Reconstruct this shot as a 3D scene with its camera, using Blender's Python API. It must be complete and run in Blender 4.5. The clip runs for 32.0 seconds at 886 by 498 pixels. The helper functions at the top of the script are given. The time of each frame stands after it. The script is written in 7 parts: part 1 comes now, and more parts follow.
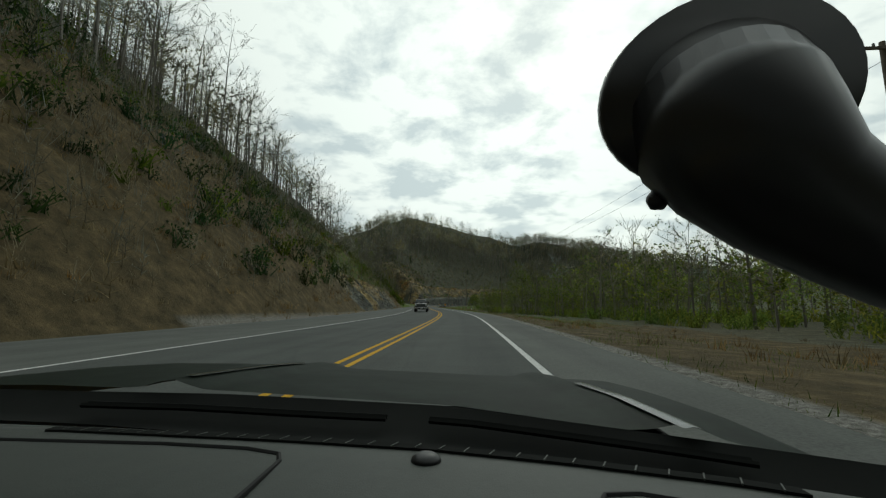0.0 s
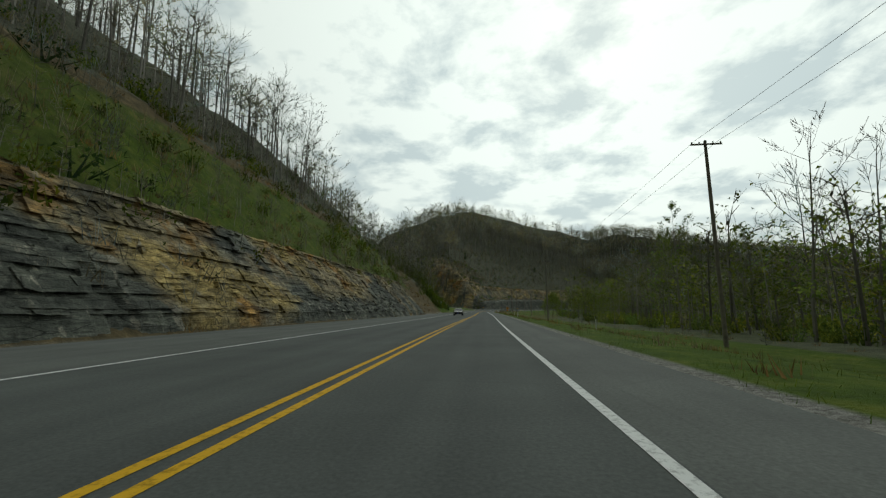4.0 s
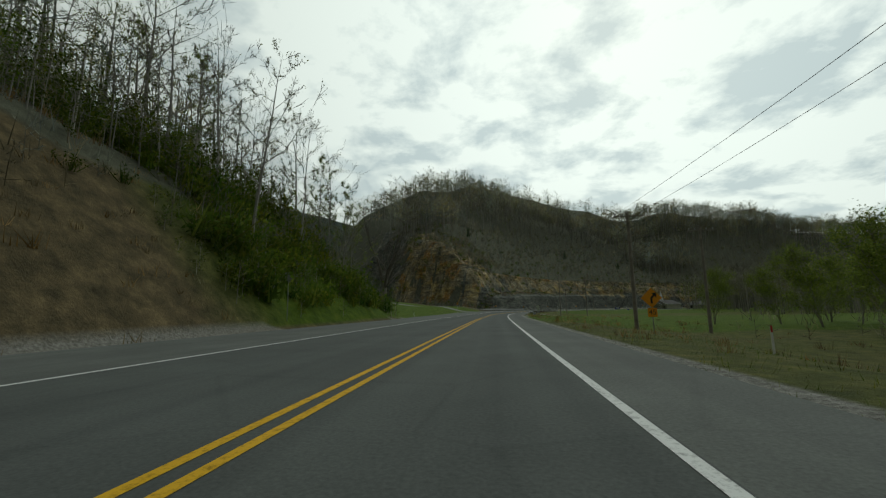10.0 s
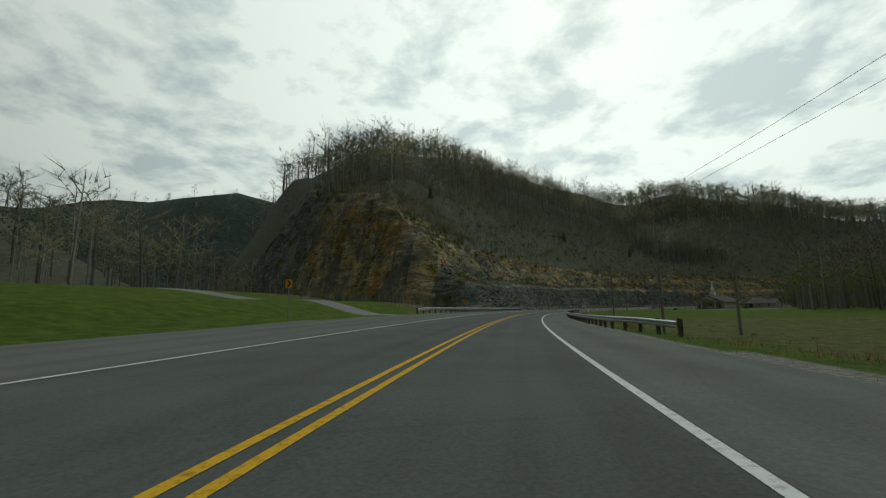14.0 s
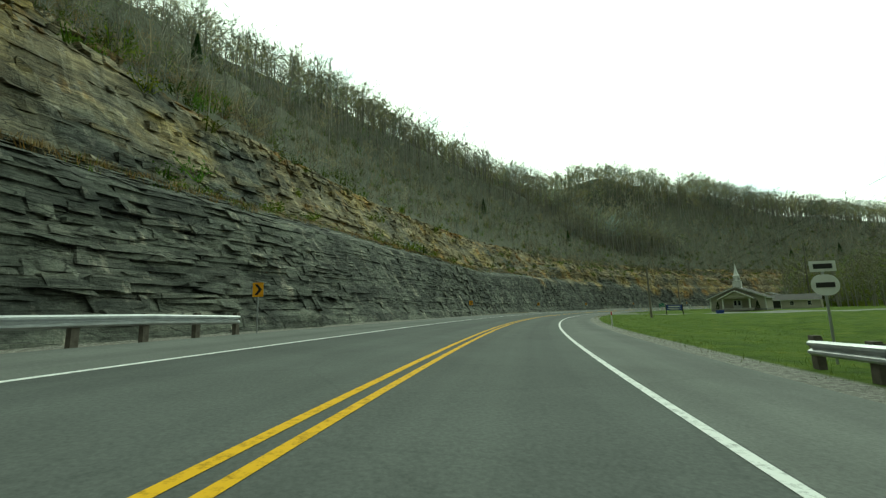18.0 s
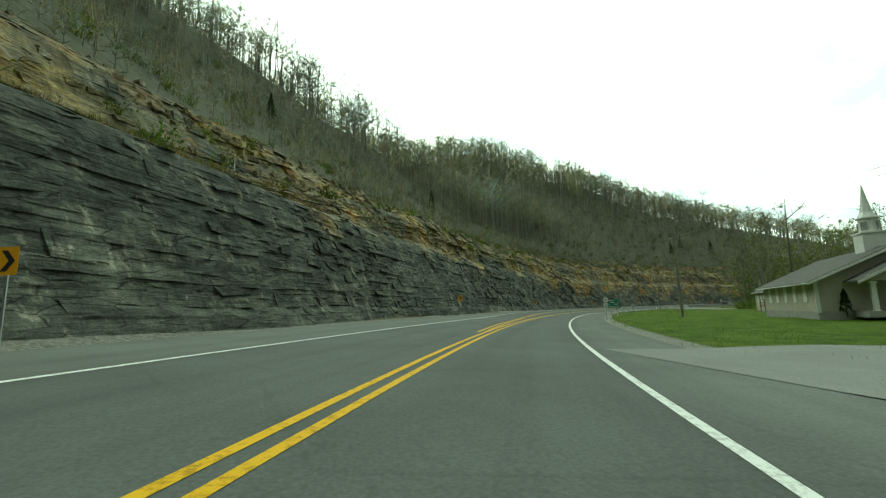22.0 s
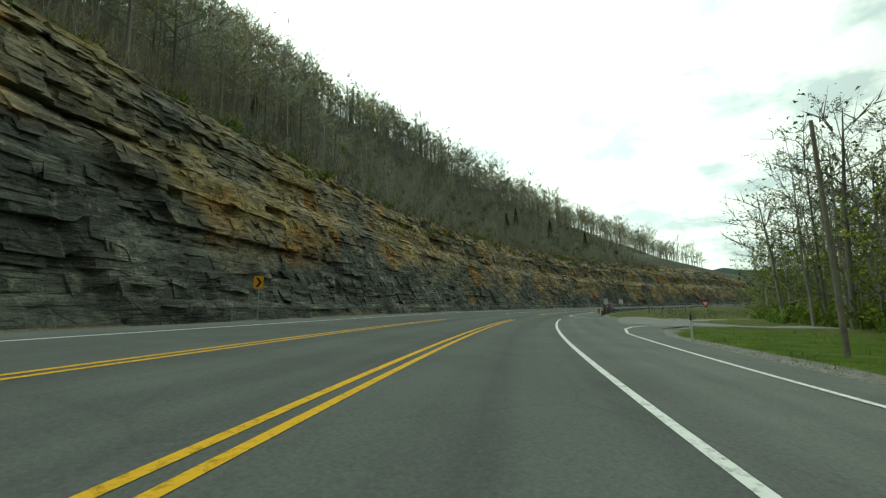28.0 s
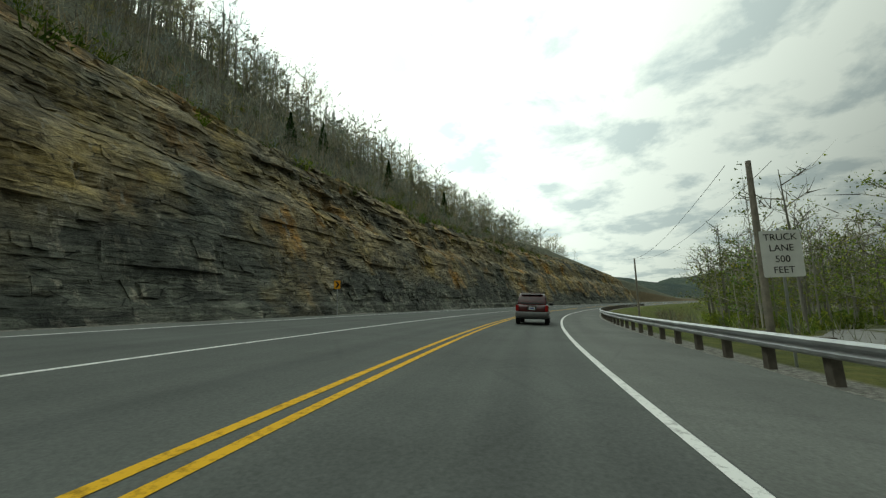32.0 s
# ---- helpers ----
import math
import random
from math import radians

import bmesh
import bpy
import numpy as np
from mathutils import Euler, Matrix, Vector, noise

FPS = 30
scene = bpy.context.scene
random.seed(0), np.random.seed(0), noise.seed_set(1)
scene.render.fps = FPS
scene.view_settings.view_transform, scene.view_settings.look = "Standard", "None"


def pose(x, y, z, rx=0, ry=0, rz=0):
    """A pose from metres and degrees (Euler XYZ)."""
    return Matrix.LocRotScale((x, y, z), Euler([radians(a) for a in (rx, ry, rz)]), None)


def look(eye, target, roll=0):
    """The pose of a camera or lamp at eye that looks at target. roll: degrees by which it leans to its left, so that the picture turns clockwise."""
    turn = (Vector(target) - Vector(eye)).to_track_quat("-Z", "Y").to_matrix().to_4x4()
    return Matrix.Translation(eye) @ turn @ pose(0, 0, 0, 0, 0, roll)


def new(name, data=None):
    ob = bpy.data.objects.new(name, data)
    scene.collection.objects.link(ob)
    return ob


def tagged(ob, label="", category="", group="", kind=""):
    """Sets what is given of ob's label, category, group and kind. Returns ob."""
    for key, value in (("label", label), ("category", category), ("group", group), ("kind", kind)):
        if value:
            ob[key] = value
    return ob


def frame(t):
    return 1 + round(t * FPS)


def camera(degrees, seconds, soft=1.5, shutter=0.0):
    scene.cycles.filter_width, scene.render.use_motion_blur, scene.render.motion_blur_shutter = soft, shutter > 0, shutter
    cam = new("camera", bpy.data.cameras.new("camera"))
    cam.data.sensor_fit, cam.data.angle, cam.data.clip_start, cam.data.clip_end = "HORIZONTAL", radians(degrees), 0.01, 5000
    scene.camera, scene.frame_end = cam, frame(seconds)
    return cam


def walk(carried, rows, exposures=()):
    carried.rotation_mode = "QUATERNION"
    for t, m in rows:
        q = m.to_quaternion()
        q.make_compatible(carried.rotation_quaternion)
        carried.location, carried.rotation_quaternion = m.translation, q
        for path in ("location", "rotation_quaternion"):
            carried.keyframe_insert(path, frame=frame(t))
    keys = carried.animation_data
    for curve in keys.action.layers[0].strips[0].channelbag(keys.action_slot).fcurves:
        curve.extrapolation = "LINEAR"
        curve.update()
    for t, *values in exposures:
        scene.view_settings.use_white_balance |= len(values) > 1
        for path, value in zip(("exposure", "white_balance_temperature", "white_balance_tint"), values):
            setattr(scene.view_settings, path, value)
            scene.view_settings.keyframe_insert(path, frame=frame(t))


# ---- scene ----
cam = camera(94.0, 32.0, soft=1.25)
PATH = [
    (0.0, pose(0.00, 0.00, 1.12, 97.77, 0.26, -2.83)),
    (0.5, pose(1.18, 10.17, 1.12, 97.84, 0.44, -1.94)),
    (1.0, pose(2.28, 20.42, 1.12, 97.89, 0.53, -1.03)),
    (1.5, pose(3.31, 30.79, 1.12, 97.93, 0.47, 0.01)),
    (2.0, pose(4.23, 41.37, 1.12, 98.07, 0.19, 1.14)),
    (2.5, pose(4.90, 52.20, 1.12, 98.12, 0.22, 2.24)),
    (3.0, pose(5.27, 62.87, 1.12, 98.35, 0.38, 3.49)),
    (3.5, pose(5.30, 73.52, 1.12, 98.42, 0.53, 4.79)),
    (4.0, pose(5.22, 84.25, 1.12, 98.40, 0.43, 5.84)),
    (4.5, pose(5.10, 95.09, 1.12, 98.37, 0.36, 6.32)),
    (5.0, pose(5.02, 106.07, 1.12, 98.33, 0.27, 6.54)),
    (5.5, pose(5.00, 117.18, 1.12, 98.28, 0.12, 6.79)),
    (6.0, pose(5.05, 128.47, 1.12, 98.32, 0.54, 6.90)),
    (6.5, pose(5.15, 139.82, 1.12, 98.40, 1.16, 6.95)),
    (7.0, pose(5.22, 151.22, 1.12, 98.44, 1.39, 6.93)),
    (7.5, pose(5.25, 162.63, 1.12, 98.48, 1.40, 6.91)),
    (8.0, pose(5.25, 174.01, 1.12, 98.47, 1.34, 7.10)),
    (8.5, pose(5.21, 185.31, 1.12, 98.43, 0.97, 7.23)),
    (9.0, pose(5.15, 196.40, 1.12, 98.45, 0.90, 7.32)),
    (9.5, pose(5.00, 207.35, 1.12, 98.46, 0.87, 7.47)),
    (10.0, pose(4.85, 218.18, 1.12, 98.49, 1.01, 7.58)),
    (10.5, pose(4.82, 229.06, 1.12, 98.37, 0.97, 7.48)),
    (11.0, pose(4.80, 240.30, 1.12, 98.30, 0.91, 7.37)),
    (11.5, pose(4.73, 252.02, 1.12, 98.22, 0.92, 7.26)),
    (12.0, pose(4.71, 264.29, 1.12, 98.23, 0.91, 7.15)),
    (12.5, pose(4.75, 277.09, 1.12, 98.33, 0.95, 7.10)),
    (13.0, pose(4.86, 290.41, 1.12, 98.37, 1.03, 6.95)),
    (13.5, pose(5.26, 304.21, 1.12, 98.37, 0.97, 6.31)),
    (14.0, pose(5.99, 318.22, 1.12, 98.36, 0.92, 4.72)),
    (14.5, pose(7.21, 332.33, 1.12, 98.35, 0.89, 3.25)),
    (15.0, pose(8.84, 346.45, 1.12, 98.33, 0.85, 2.32)),
    (15.5, pose(10.77, 360.46, 1.12, 98.30, 0.79, 1.62)),
    (16.0, pose(13.05, 374.23, 1.12, 98.43, 1.11, 0.03)),
    (16.5, pose(15.39, 387.49, 1.12, 98.56, 1.41, -1.65)),
    (17.0, pose(17.94, 400.02, 1.12, 98.68, 1.64, -3.20)),
    (17.5, pose(20.64, 411.49, 1.12, 98.67, 1.65, -5.02)),
    (18.0, pose(23.79, 422.64, 1.12, 98.77, 1.62, -7.04)),
    (18.5, pose(27.50, 434.10, 1.12, 98.76, 1.34, -9.21)),
    (19.0, pose(31.65, 445.50, 1.12, 98.76, 1.13, -11.25)),
    (19.5, pose(36.03, 456.59, 1.12, 98.74, 0.87, -13.43)),
    (20.0, pose(40.87, 467.44, 1.12, 98.74, 0.94, -15.54)),
    (20.5, pose(46.01, 477.94, 1.12, 98.70, 0.90, -17.85)),
    (21.0, pose(51.41, 487.74, 1.12, 98.66, 1.19, -20.18)),
    (21.5, pose(57.24, 497.24, 1.12, 98.65, 1.57, -22.55)),
    (22.0, pose(63.27, 506.29, 1.12, 98.63, 1.81, -24.98)),
    (22.5, pose(69.47, 514.77, 1.12, 98.56, 1.80, -27.35)),
    (23.0, pose(76.13, 523.04, 1.12, 98.37, 1.83, -29.54)),
    (23.5, pose(83.16, 531.08, 1.12, 98.19, 1.35, -31.85)),
    (24.0, pose(90.53, 538.88, 1.12, 98.15, 1.22, -33.94)),
    (24.5, pose(98.36, 546.67, 1.12, 98.19, 1.17, -35.93)),
    (25.0, pose(106.55, 554.29, 1.12, 98.11, 1.20, -38.05)),
    (25.5, pose(114.92, 561.59, 1.12, 98.13, 1.21, -39.99)),
    (26.0, pose(123.54, 568.77, 1.12, 98.17, 1.23, -41.49)),
    (26.5, pose(132.40, 575.74, 1.12, 98.22, 1.27, -43.23)),
    (27.0, pose(141.51, 582.40, 1.12, 98.27, 1.30, -45.50)),
    (27.5, pose(150.88, 588.68, 1.12, 98.33, 1.29, -48.11)),
    (28.0, pose(160.52, 594.56, 1.12, 98.32, 1.11, -50.26)),
    (28.5, pose(170.37, 600.08, 1.12, 98.36, 1.04, -52.51)),
    (29.0, pose(180.34, 605.24, 1.12, 98.34, 1.09, -54.79)),
    (29.5, pose(190.35, 609.95, 1.12, 98.41, 1.18, -56.94)),
    (30.0, pose(200.84, 614.26, 1.12, 98.42, 1.45, -59.27)),
    (30.5, pose(211.54, 618.08, 1.12, 98.46, 1.57, -61.59)),
    (31.0, pose(222.29, 621.38, 1.12, 98.44, 1.62, -64.02)),
    (31.5, pose(233.16, 624.18, 1.12, 98.34, 1.52, -66.61)),
    (32.0, pose(244.45, 626.44, 1.12, 98.04, 1.56, -69.35)),
]

walk(cam, PATH, [(0, -1.25, 6500, -2), (12, -1.35, 6500, -4), (16, -1.2, 6600, -4), (18.5, 0.05, 6750, -28), (25, 0.0, 6750, -26), (28, -0.1, 6650, -16), (32, -0.25, 6700, -8)])

# ---- sky and sun: bright broken overcast ----
world = bpy.data.worlds.new("overcast_sky")
scene.world = world
world.use_nodes = True
wn, wl = world.node_tree.nodes, world.node_tree.links
wn.clear()
w_out = wn.new("ShaderNodeOutputWorld")
w_bg = wn.new("ShaderNodeBackground")
w_sky = wn.new("ShaderNodeTexSky")
w_sky.sky_type = "NISHITA"
w_sky.sun_disc = False
w_sky.sun_elevation = radians(38)
w_sky.sun_rotation = radians(17)
w_co = wn.new("ShaderNodeTexCoord")
w_sep = wn.new("ShaderNodeSeparateXYZ")
w_add = wn.new("ShaderNodeMath")
w_add.operation = "ADD"
w_add.inputs[1].default_value = 0.18
w_dx = wn.new("ShaderNodeMath")
w_dx.operation = "DIVIDE"
w_dy = wn.new("ShaderNodeMath")
w_dy.operation = "DIVIDE"
w_comb = wn.new("ShaderNodeCombineXYZ")
w_abs = wn.new("ShaderNodeMath")
w_abs.operation = "ABSOLUTE"
w_noise = wn.new("ShaderNodeTexNoise")
w_noise.inputs["Scale"].default_value = 2.7
w_noise.inputs["Detail"].default_value = 9
w_noise.inputs["Roughness"].default_value = 0.6
w_noise.inputs["Distortion"].default_value = 0.15
w_ramp = wn.new("ShaderNodeValToRGB")
w_ramp.color_ramp.elements[0].position = 0.4
w_ramp.color_ramp.elements[0].color = (8.7, 9.5, 10.0, 1)
w_ramp.color_ramp.elements[1].position = 0.53
w_ramp.color_ramp.elements[1].color = (14.0, 14.3, 14.1, 1)
w_mix = wn.new("ShaderNodeMixRGB")
w_mix.inputs[0].default_value = 0.9
wl.new(w_co.outputs["Generated"], w_sep.inputs[0])
wl.new(w_sep.outputs[2], w_abs.inputs[0])
wl.new(w_abs.outputs[0], w_add.inputs[0])
wl.new(w_sep.outputs[0], w_dx.inputs[0])
wl.new(w_add.outputs[0], w_dx.inputs[1])
wl.new(w_sep.outputs[1], w_dy.inputs[0])
wl.new(w_add.outputs[0], w_dy.inputs[1])
wl.new(w_dx.outputs[0], w_comb.inputs[0])
wl.new(w_dy.outputs[0], w_comb.inputs[1])
wl.new(w_comb.outputs[0], w_noise.inputs["Vector"])
wl.new(w_noise.outputs[0], w_ramp.inputs[0])
wl.new(w_sky.outputs[0], w_mix.inputs[1])
wl.new(w_ramp.outputs[0], w_mix.inputs[2])
# broken cloud glows round the hidden sun and dims away from it
w_dot = wn.new("ShaderNodeVectorMath")
w_dot.operation = "DOT_PRODUCT"
w_dot.inputs[1].default_value = (math.sin(radians(17)) * math.cos(radians(38)), math.cos(radians(17)) * math.cos(radians(38)), math.sin(radians(38)))
w_glow = wn.new("ShaderNodeMapRange")
w_glow.inputs[1].default_value = -0.15
w_glow.inputs[2].default_value = 0.95
w_glow.inputs[3].default_value = 0.12
w_glow.inputs[4].default_value = 1.25
w_mul = wn.new("ShaderNodeMixRGB")
w_mul.blend_type = "MULTIPLY"
w_mul.inputs[0].default_value = 1.0
wl.new(w_co.outputs["Generated"], w_dot.inputs[0])
wl.new(w_dot.outputs["Value"], w_glow.inputs[0])
wl.new(w_mix.outputs[0], w_mul.inputs[1])
wl.new(w_glow.outputs[0], w_mul.inputs[2])
wl.new(w_mul.outputs[0], w_bg.inputs[0])
w_bg.inputs[1].default_value = 0.145
wl.new(w_bg.outputs[0], w_out.inputs[0])

sun_data = bpy.data.lights.new("sun", "SUN")
sun_data.energy = 0.5
sun_data.angle = radians(14)
sun_data.color = (1.0, 0.96, 0.9)
sun = new("sun", sun_data)
sun.matrix_world = look((69, 226, 185), (0, 0, 0))

# ---- materials ----
def material(name, rough=0.8, metal=0.0):
    m = bpy.data.materials.new(name)
    m.use_nodes = True
    b = m.node_tree.nodes["Principled BSDF"]
    b.inputs["Roughness"].default_value = rough
    b.inputs["Metallic"].default_value = metal
    b.inputs["Specular IOR Level"].default_value = 0.5 if rough < 0.7 else 0.12
    return m, m.node_tree.nodes, m.node_tree.links, b


def noise_node(nodes, links, scale, detail=6, rough=0.6, vec=None, stretch=None, dist=0.0):
    n = nodes.new("ShaderNodeTexNoise")
    n.inputs["Scale"].default_value = scale
    n.inputs["Detail"].default_value = detail
    n.inputs["Roughness"].default_value = rough
    n.inputs["Distortion"].default_value = dist
    if vec is None:
        vec = nodes.new("ShaderNodeNewGeometry").outputs["Position"]
    if stretch:
        mp = nodes.new("ShaderNodeMapping")
        mp.inputs["Scale"].default_value = stretch
        links.new(vec, mp.inputs[0])
        vec = mp.outputs[0]
    links.new(vec, n.inputs["Vector"])
    return n.outputs["Fac"]


def ramp(nodes, links, fac, stops):
    r = nodes.new("ShaderNodeValToRGB")
    el = r.color_ramp.elements
    while len(el) < len(stops):
        el.new(0.5)
    for e, (p, c) in zip(el, stops):
        e.position, e.color = p, (*c, 1)
    links.new(fac, r.inputs[0])
    return r.outputs[0]


def mix(nodes, links, fac, a, b, mode="MIX"):
    m = nodes.new("ShaderNodeMixRGB")
    m.blend_type = mode
    for sock, v in zip(m.inputs, (fac, a, b)):
        if isinstance(v, (int, float)):
            sock.default_value = v
        elif isinstance(v, tuple):
            sock.default_value = (*v, 1)
        else:
            links.new(v, sock)
    return m.outputs[0]


def bump(nodes, links, b, height, strength=0.5, dist=0.05):
    n = nodes.new("ShaderNodeBump")
    n.inputs["Strength"].default_value = strength
    n.inputs["Distance"].default_value = dist
    links.new(height, n.inputs["Height"])
    links.new(n.outputs[0], b.inputs["Normal"])


def plain(name, col, rough=0.6, metal=0.0, vary=0.25, scale=3.0, bumpy=0.0):
    """A painted, plastic or metal surface with faint dirt and grain."""
    m, n, l, b = material(name, rough, metal)
    dark = tuple(c * (1 - vary) for c in col)
    lite = tuple(min(1, c * (1 + vary * 0.6)) for c in col)
    co = n.new("ShaderNodeTexCoord").outputs["Object"]
    f = noise_node(n, l, scale, 5, 0.65, co)
    l.new(ramp(n, l, f, [(0.3, dark), (0.7, lite)]), b.inputs["Base Color"])
    if bumpy:
        bump(n, l, b, noise_node(n, l, scale * 12, 3, 0.6, co), bumpy, 0.01)
    return m


def asphalt(name, base, tint=(1, 1, 1), tracks=True):
    m, n, l, b = material(name, 0.88)
    big = noise_node(n, l, 0.35, 5, 0.6)
    fine = noise_node(n, l, 22.0, 4, 0.7)
    c = ramp(n, l, big, [(0.3, tuple(base * 0.86 * t for t in tint)), (0.7, tuple(base * 1.12 * t for t in tint))])
    c = mix(n, l, 0.55, c, ramp(n, l, fine, [(0.3, (0.55, 0.55, 0.55)), (0.7, (1.3, 1.3, 1.3))]), "MULTIPLY")
    if tracks:
        uv = n.new("ShaderNodeUVMap").outputs[0]
        streak = noise_node(n, l, 1.0, 3, 0.5, uv, (0.9, 0.012, 1))
        c = mix(n, l, 0.5, c, ramp(n, l, streak, [(0.32, (0.62, 0.62, 0.63)), (0.6, (1.1, 1.1, 1.08))]), "MULTIPLY")
    crack = n.new("ShaderNodeTexVoronoi")
    crack.feature = "DISTANCE_TO_EDGE"
    crack.inputs["Scale"].default_value = 0.22
    l.new(n.new("ShaderNodeNewGeometry").outputs["Position"], crack.inputs["Vector"])
    cr = ramp(n, l, crack.outputs["Distance"], [(0.0, (0.5, 0.5, 0.5)), (0.012, (1, 1, 1))])
    c = mix(n, l, 0.18, c, cr, "MULTIPLY")
    l.new(c, b.inputs["Base Color"])
    bump(n, l, b, fine, 0.35, 0.01)
    return m


def paint_line(name, col):
    m, n, l, b = material(name, 0.75)
    f = noise_node(n, l, 9.0, 6, 0.75)
    l.new(ramp(n, l, f, [(0.33, tuple(c * 0.45 for c in col)), (0.5, col)]), b.inputs["Base Color"])
    return m


def ground_mat():
    """Grass, dead grass and leaf litter; the mesh carries how green, how bare and how wooded each spot is."""
    m, n, l, b = material("ground_cover", 0.95)
    at = n.new("ShaderNodeAttribute")
    at.attribute_name = "cover"
    sp = n.new("ShaderNodeSeparateColor")
    l.new(at.outputs["Color"], sp.inputs[0])
    big = noise_node(n, l, 0.07, 6, 0.6)
    mid = noise_node(n, l, 0.8, 6, 0.7)
    fine = noise_node(n, l, 7.0, 5, 0.75)
    green = ramp(n, l, mid, [(0.3, (0.034, 0.062, 0.004)), (0.52, (0.07, 0.112, 0.008)), (0.72, (0.135, 0.155, 0.018))])
    dead = ramp(n, l, mid, [(0.28, (0.042, 0.036, 0.02)), (0.5, (0.105, 0.083, 0.044)), (0.72, (0.2, 0.15, 0.078))])
    litter = ramp(n, l, mid, [(0.3, (0.06, 0.062, 0.044)), (0.55, (0.116, 0.119, 0.084)), (0.75, (0.172, 0.174, 0.122))])
    gravel = ramp(n, l, fine, [(0.3, (0.12, 0.115, 0.1)), (0.7, (0.33, 0.32, 0.29))])
    def edge(sock, soft=0.35):
        a = n.new("ShaderNodeMath")
        a.operation = "MULTIPLY_ADD"
        l.new(big, a.inputs[0])
        a.inputs[1].default_value = soft
        l.new(sock, a.inputs[2])
        s = n.new("ShaderNodeMapRange")
        s.inputs[1].default_value = 0.5
        s.inputs[2].default_value = 0.85
        l.new(a.outputs[0], s.inputs[0])
        return s.outputs[0]
    c = mix(n, l, edge(sp.outputs[0]), dead, green)
    c = mix(n, l, edge(sp.outputs[2]), c, litter)
    c = mix(n, l, edge(sp.outputs[1], 0.2), c, gravel)
    c = mix(n, l, 0.5, c, ramp(n, l, fine, [(0.3, (0.5, 0.5, 0.5)), (0.7, (1.35, 1.35, 1.35))]), "MULTIPLY")
    l.new(c, b.inputs["Base Color"])
    bump(n, l, b, fine, 0.8, 0.15)
    return m


def rock_mat():
    """Layered dark shale below tan and rust sandstone: thin beds, wet stains, pale mineral runs, soil on the ledges."""
    m, n, l, b = material("shale_rock", 0.8)
    geo = n.new("ShaderNodeNewGeometry")
    pos = geo.outputs["Position"]
    at = n.new("ShaderNodeAttribute")
    at.attribute_name = "bed"
    sp = n.new("ShaderNodeSeparateColor")
    l.new(at.outputs["Color"], sp.inputs[0])
    bed = noise_node(n, l, 1.0, 8, 0.75, pos, (0.3, 0.3, 2.0), 0.3)
    line = noise_node(n, l, 1.0, 5, 0.65, pos, (0.4, 0.4, 5.5), 0.25)
    patch = noise_node(n, l, 0.09, 5, 0.6, pos)
    grain = noise_node(n, l, 1.3, 9, 0.75, pos, (1, 1, 1.8))
    fine = noise_node(n, l, 9.0, 6, 0.75, pos)
    blocks = n.new("ShaderNodeTexVoronoi")
    blocks.inputs["Scale"].default_value = 1.0
    mp = n.new("ShaderNodeMapping")
    mp.inputs["Scale"].default_value = (0.42, 0.42, 1.7)
    l.new(pos, mp.inputs[0])
    l.new(mp.outputs[0], blocks.inputs["Vector"])
    tone = n.new("ShaderNodeSeparateColor")
    l.new(blocks.outputs["Color"], tone.inputs[0])
    dark = ramp(n, l, bed, [(0.25, (0.055, 0.064, 0.06)), (0.5, (0.115, 0.125, 0.114)), (0.75, (0.205, 0.21, 0.19))])
    tan = ramp(n, l, bed, [(0.25, (0.15, 0.132, 0.095)), (0.5, (0.31, 0.265, 0.175)), (0.75, (0.47, 0.41, 0.28))])
    yellow = ramp(n, l, grain, [(0.3, (0.22, 0.165, 0.06)), (0.7, (0.46, 0.36, 0.15))])
    tan = mix(n, l, ramp(n, l, noise_node(n, l, 0.11, 5, 0.6, pos, (1, 1, 1.6)), [(0.48, (0, 0, 0)), (0.58, (0.85, 0.85, 0.85))]), tan, yellow)
    rust = ramp(n, l, grain, [(0.3, (0.2, 0.11, 0.035)), (0.7, (0.46, 0.27, 0.085))])
    up = n.new("ShaderNodeMath")
    up.operation = "MULTIPLY_ADD"
    l.new(patch, up.inputs[0])
    up.inputs[1].default_value = 1.9
    l.new(sp.outputs[0], up.inputs[2])
    fac = n.new("ShaderNodeMapRange")
    fac.inputs[1].default_value = 1.45
    fac.inputs[2].default_value = 1.85
    l.new(up.outputs[0], fac.inputs[0])
    c = mix(n, l, fac.outputs[0], dark, tan)
    rf = n.new("ShaderNodeMath")
    rf.operation = "MULTIPLY"
    l.new(ramp(n, l, noise_node(n, l, 0.17, 5, 0.6, pos, (1, 1, 0.6)), [(0.55, (0, 0, 0)), (0.62, (1, 1, 1))]), rf.inputs[0])
    l.new(fac.outputs[0], rf.inputs[1])
    c = mix(n, l, rf.outputs[0], c, rust)
    seep = noise_node(n, l, 1.0, 6, 0.7, pos, (0.9, 0.9, 0.08))
    c = mix(n, l, ramp(n, l, seep, [(0.58, (0, 0, 0)), (0.65, (0.8, 0.8, 0.8))]), c, (0.34, 0.325, 0.285))
    stain = noise_node(n, l, 1.0, 5, 0.65, pos, (0.5, 0.5, 0.05))
    c = mix(n, l, 0.5, c, ramp(n, l, stain, [(0.36, (0.38, 0.4, 0.4)), (0.56, (1.15, 1.13, 1.1))]), "MULTIPLY")
    c = mix(n, l, 0.75, c, ramp(n, l, tone.outputs[0], [(0.0, (0.55, 0.55, 0.56)), (1.0, (1.5, 1.48, 1.42))]), "MULTIPLY")
    c = mix(n, l, 0.55, c, ramp(n, l, noise_node(n, l, 0.22, 4, 0.6, pos), [(0.36, (0.55, 0.56, 0.56)), (0.62, (1.5, 1.47, 1.4))]), "MULTIPLY")
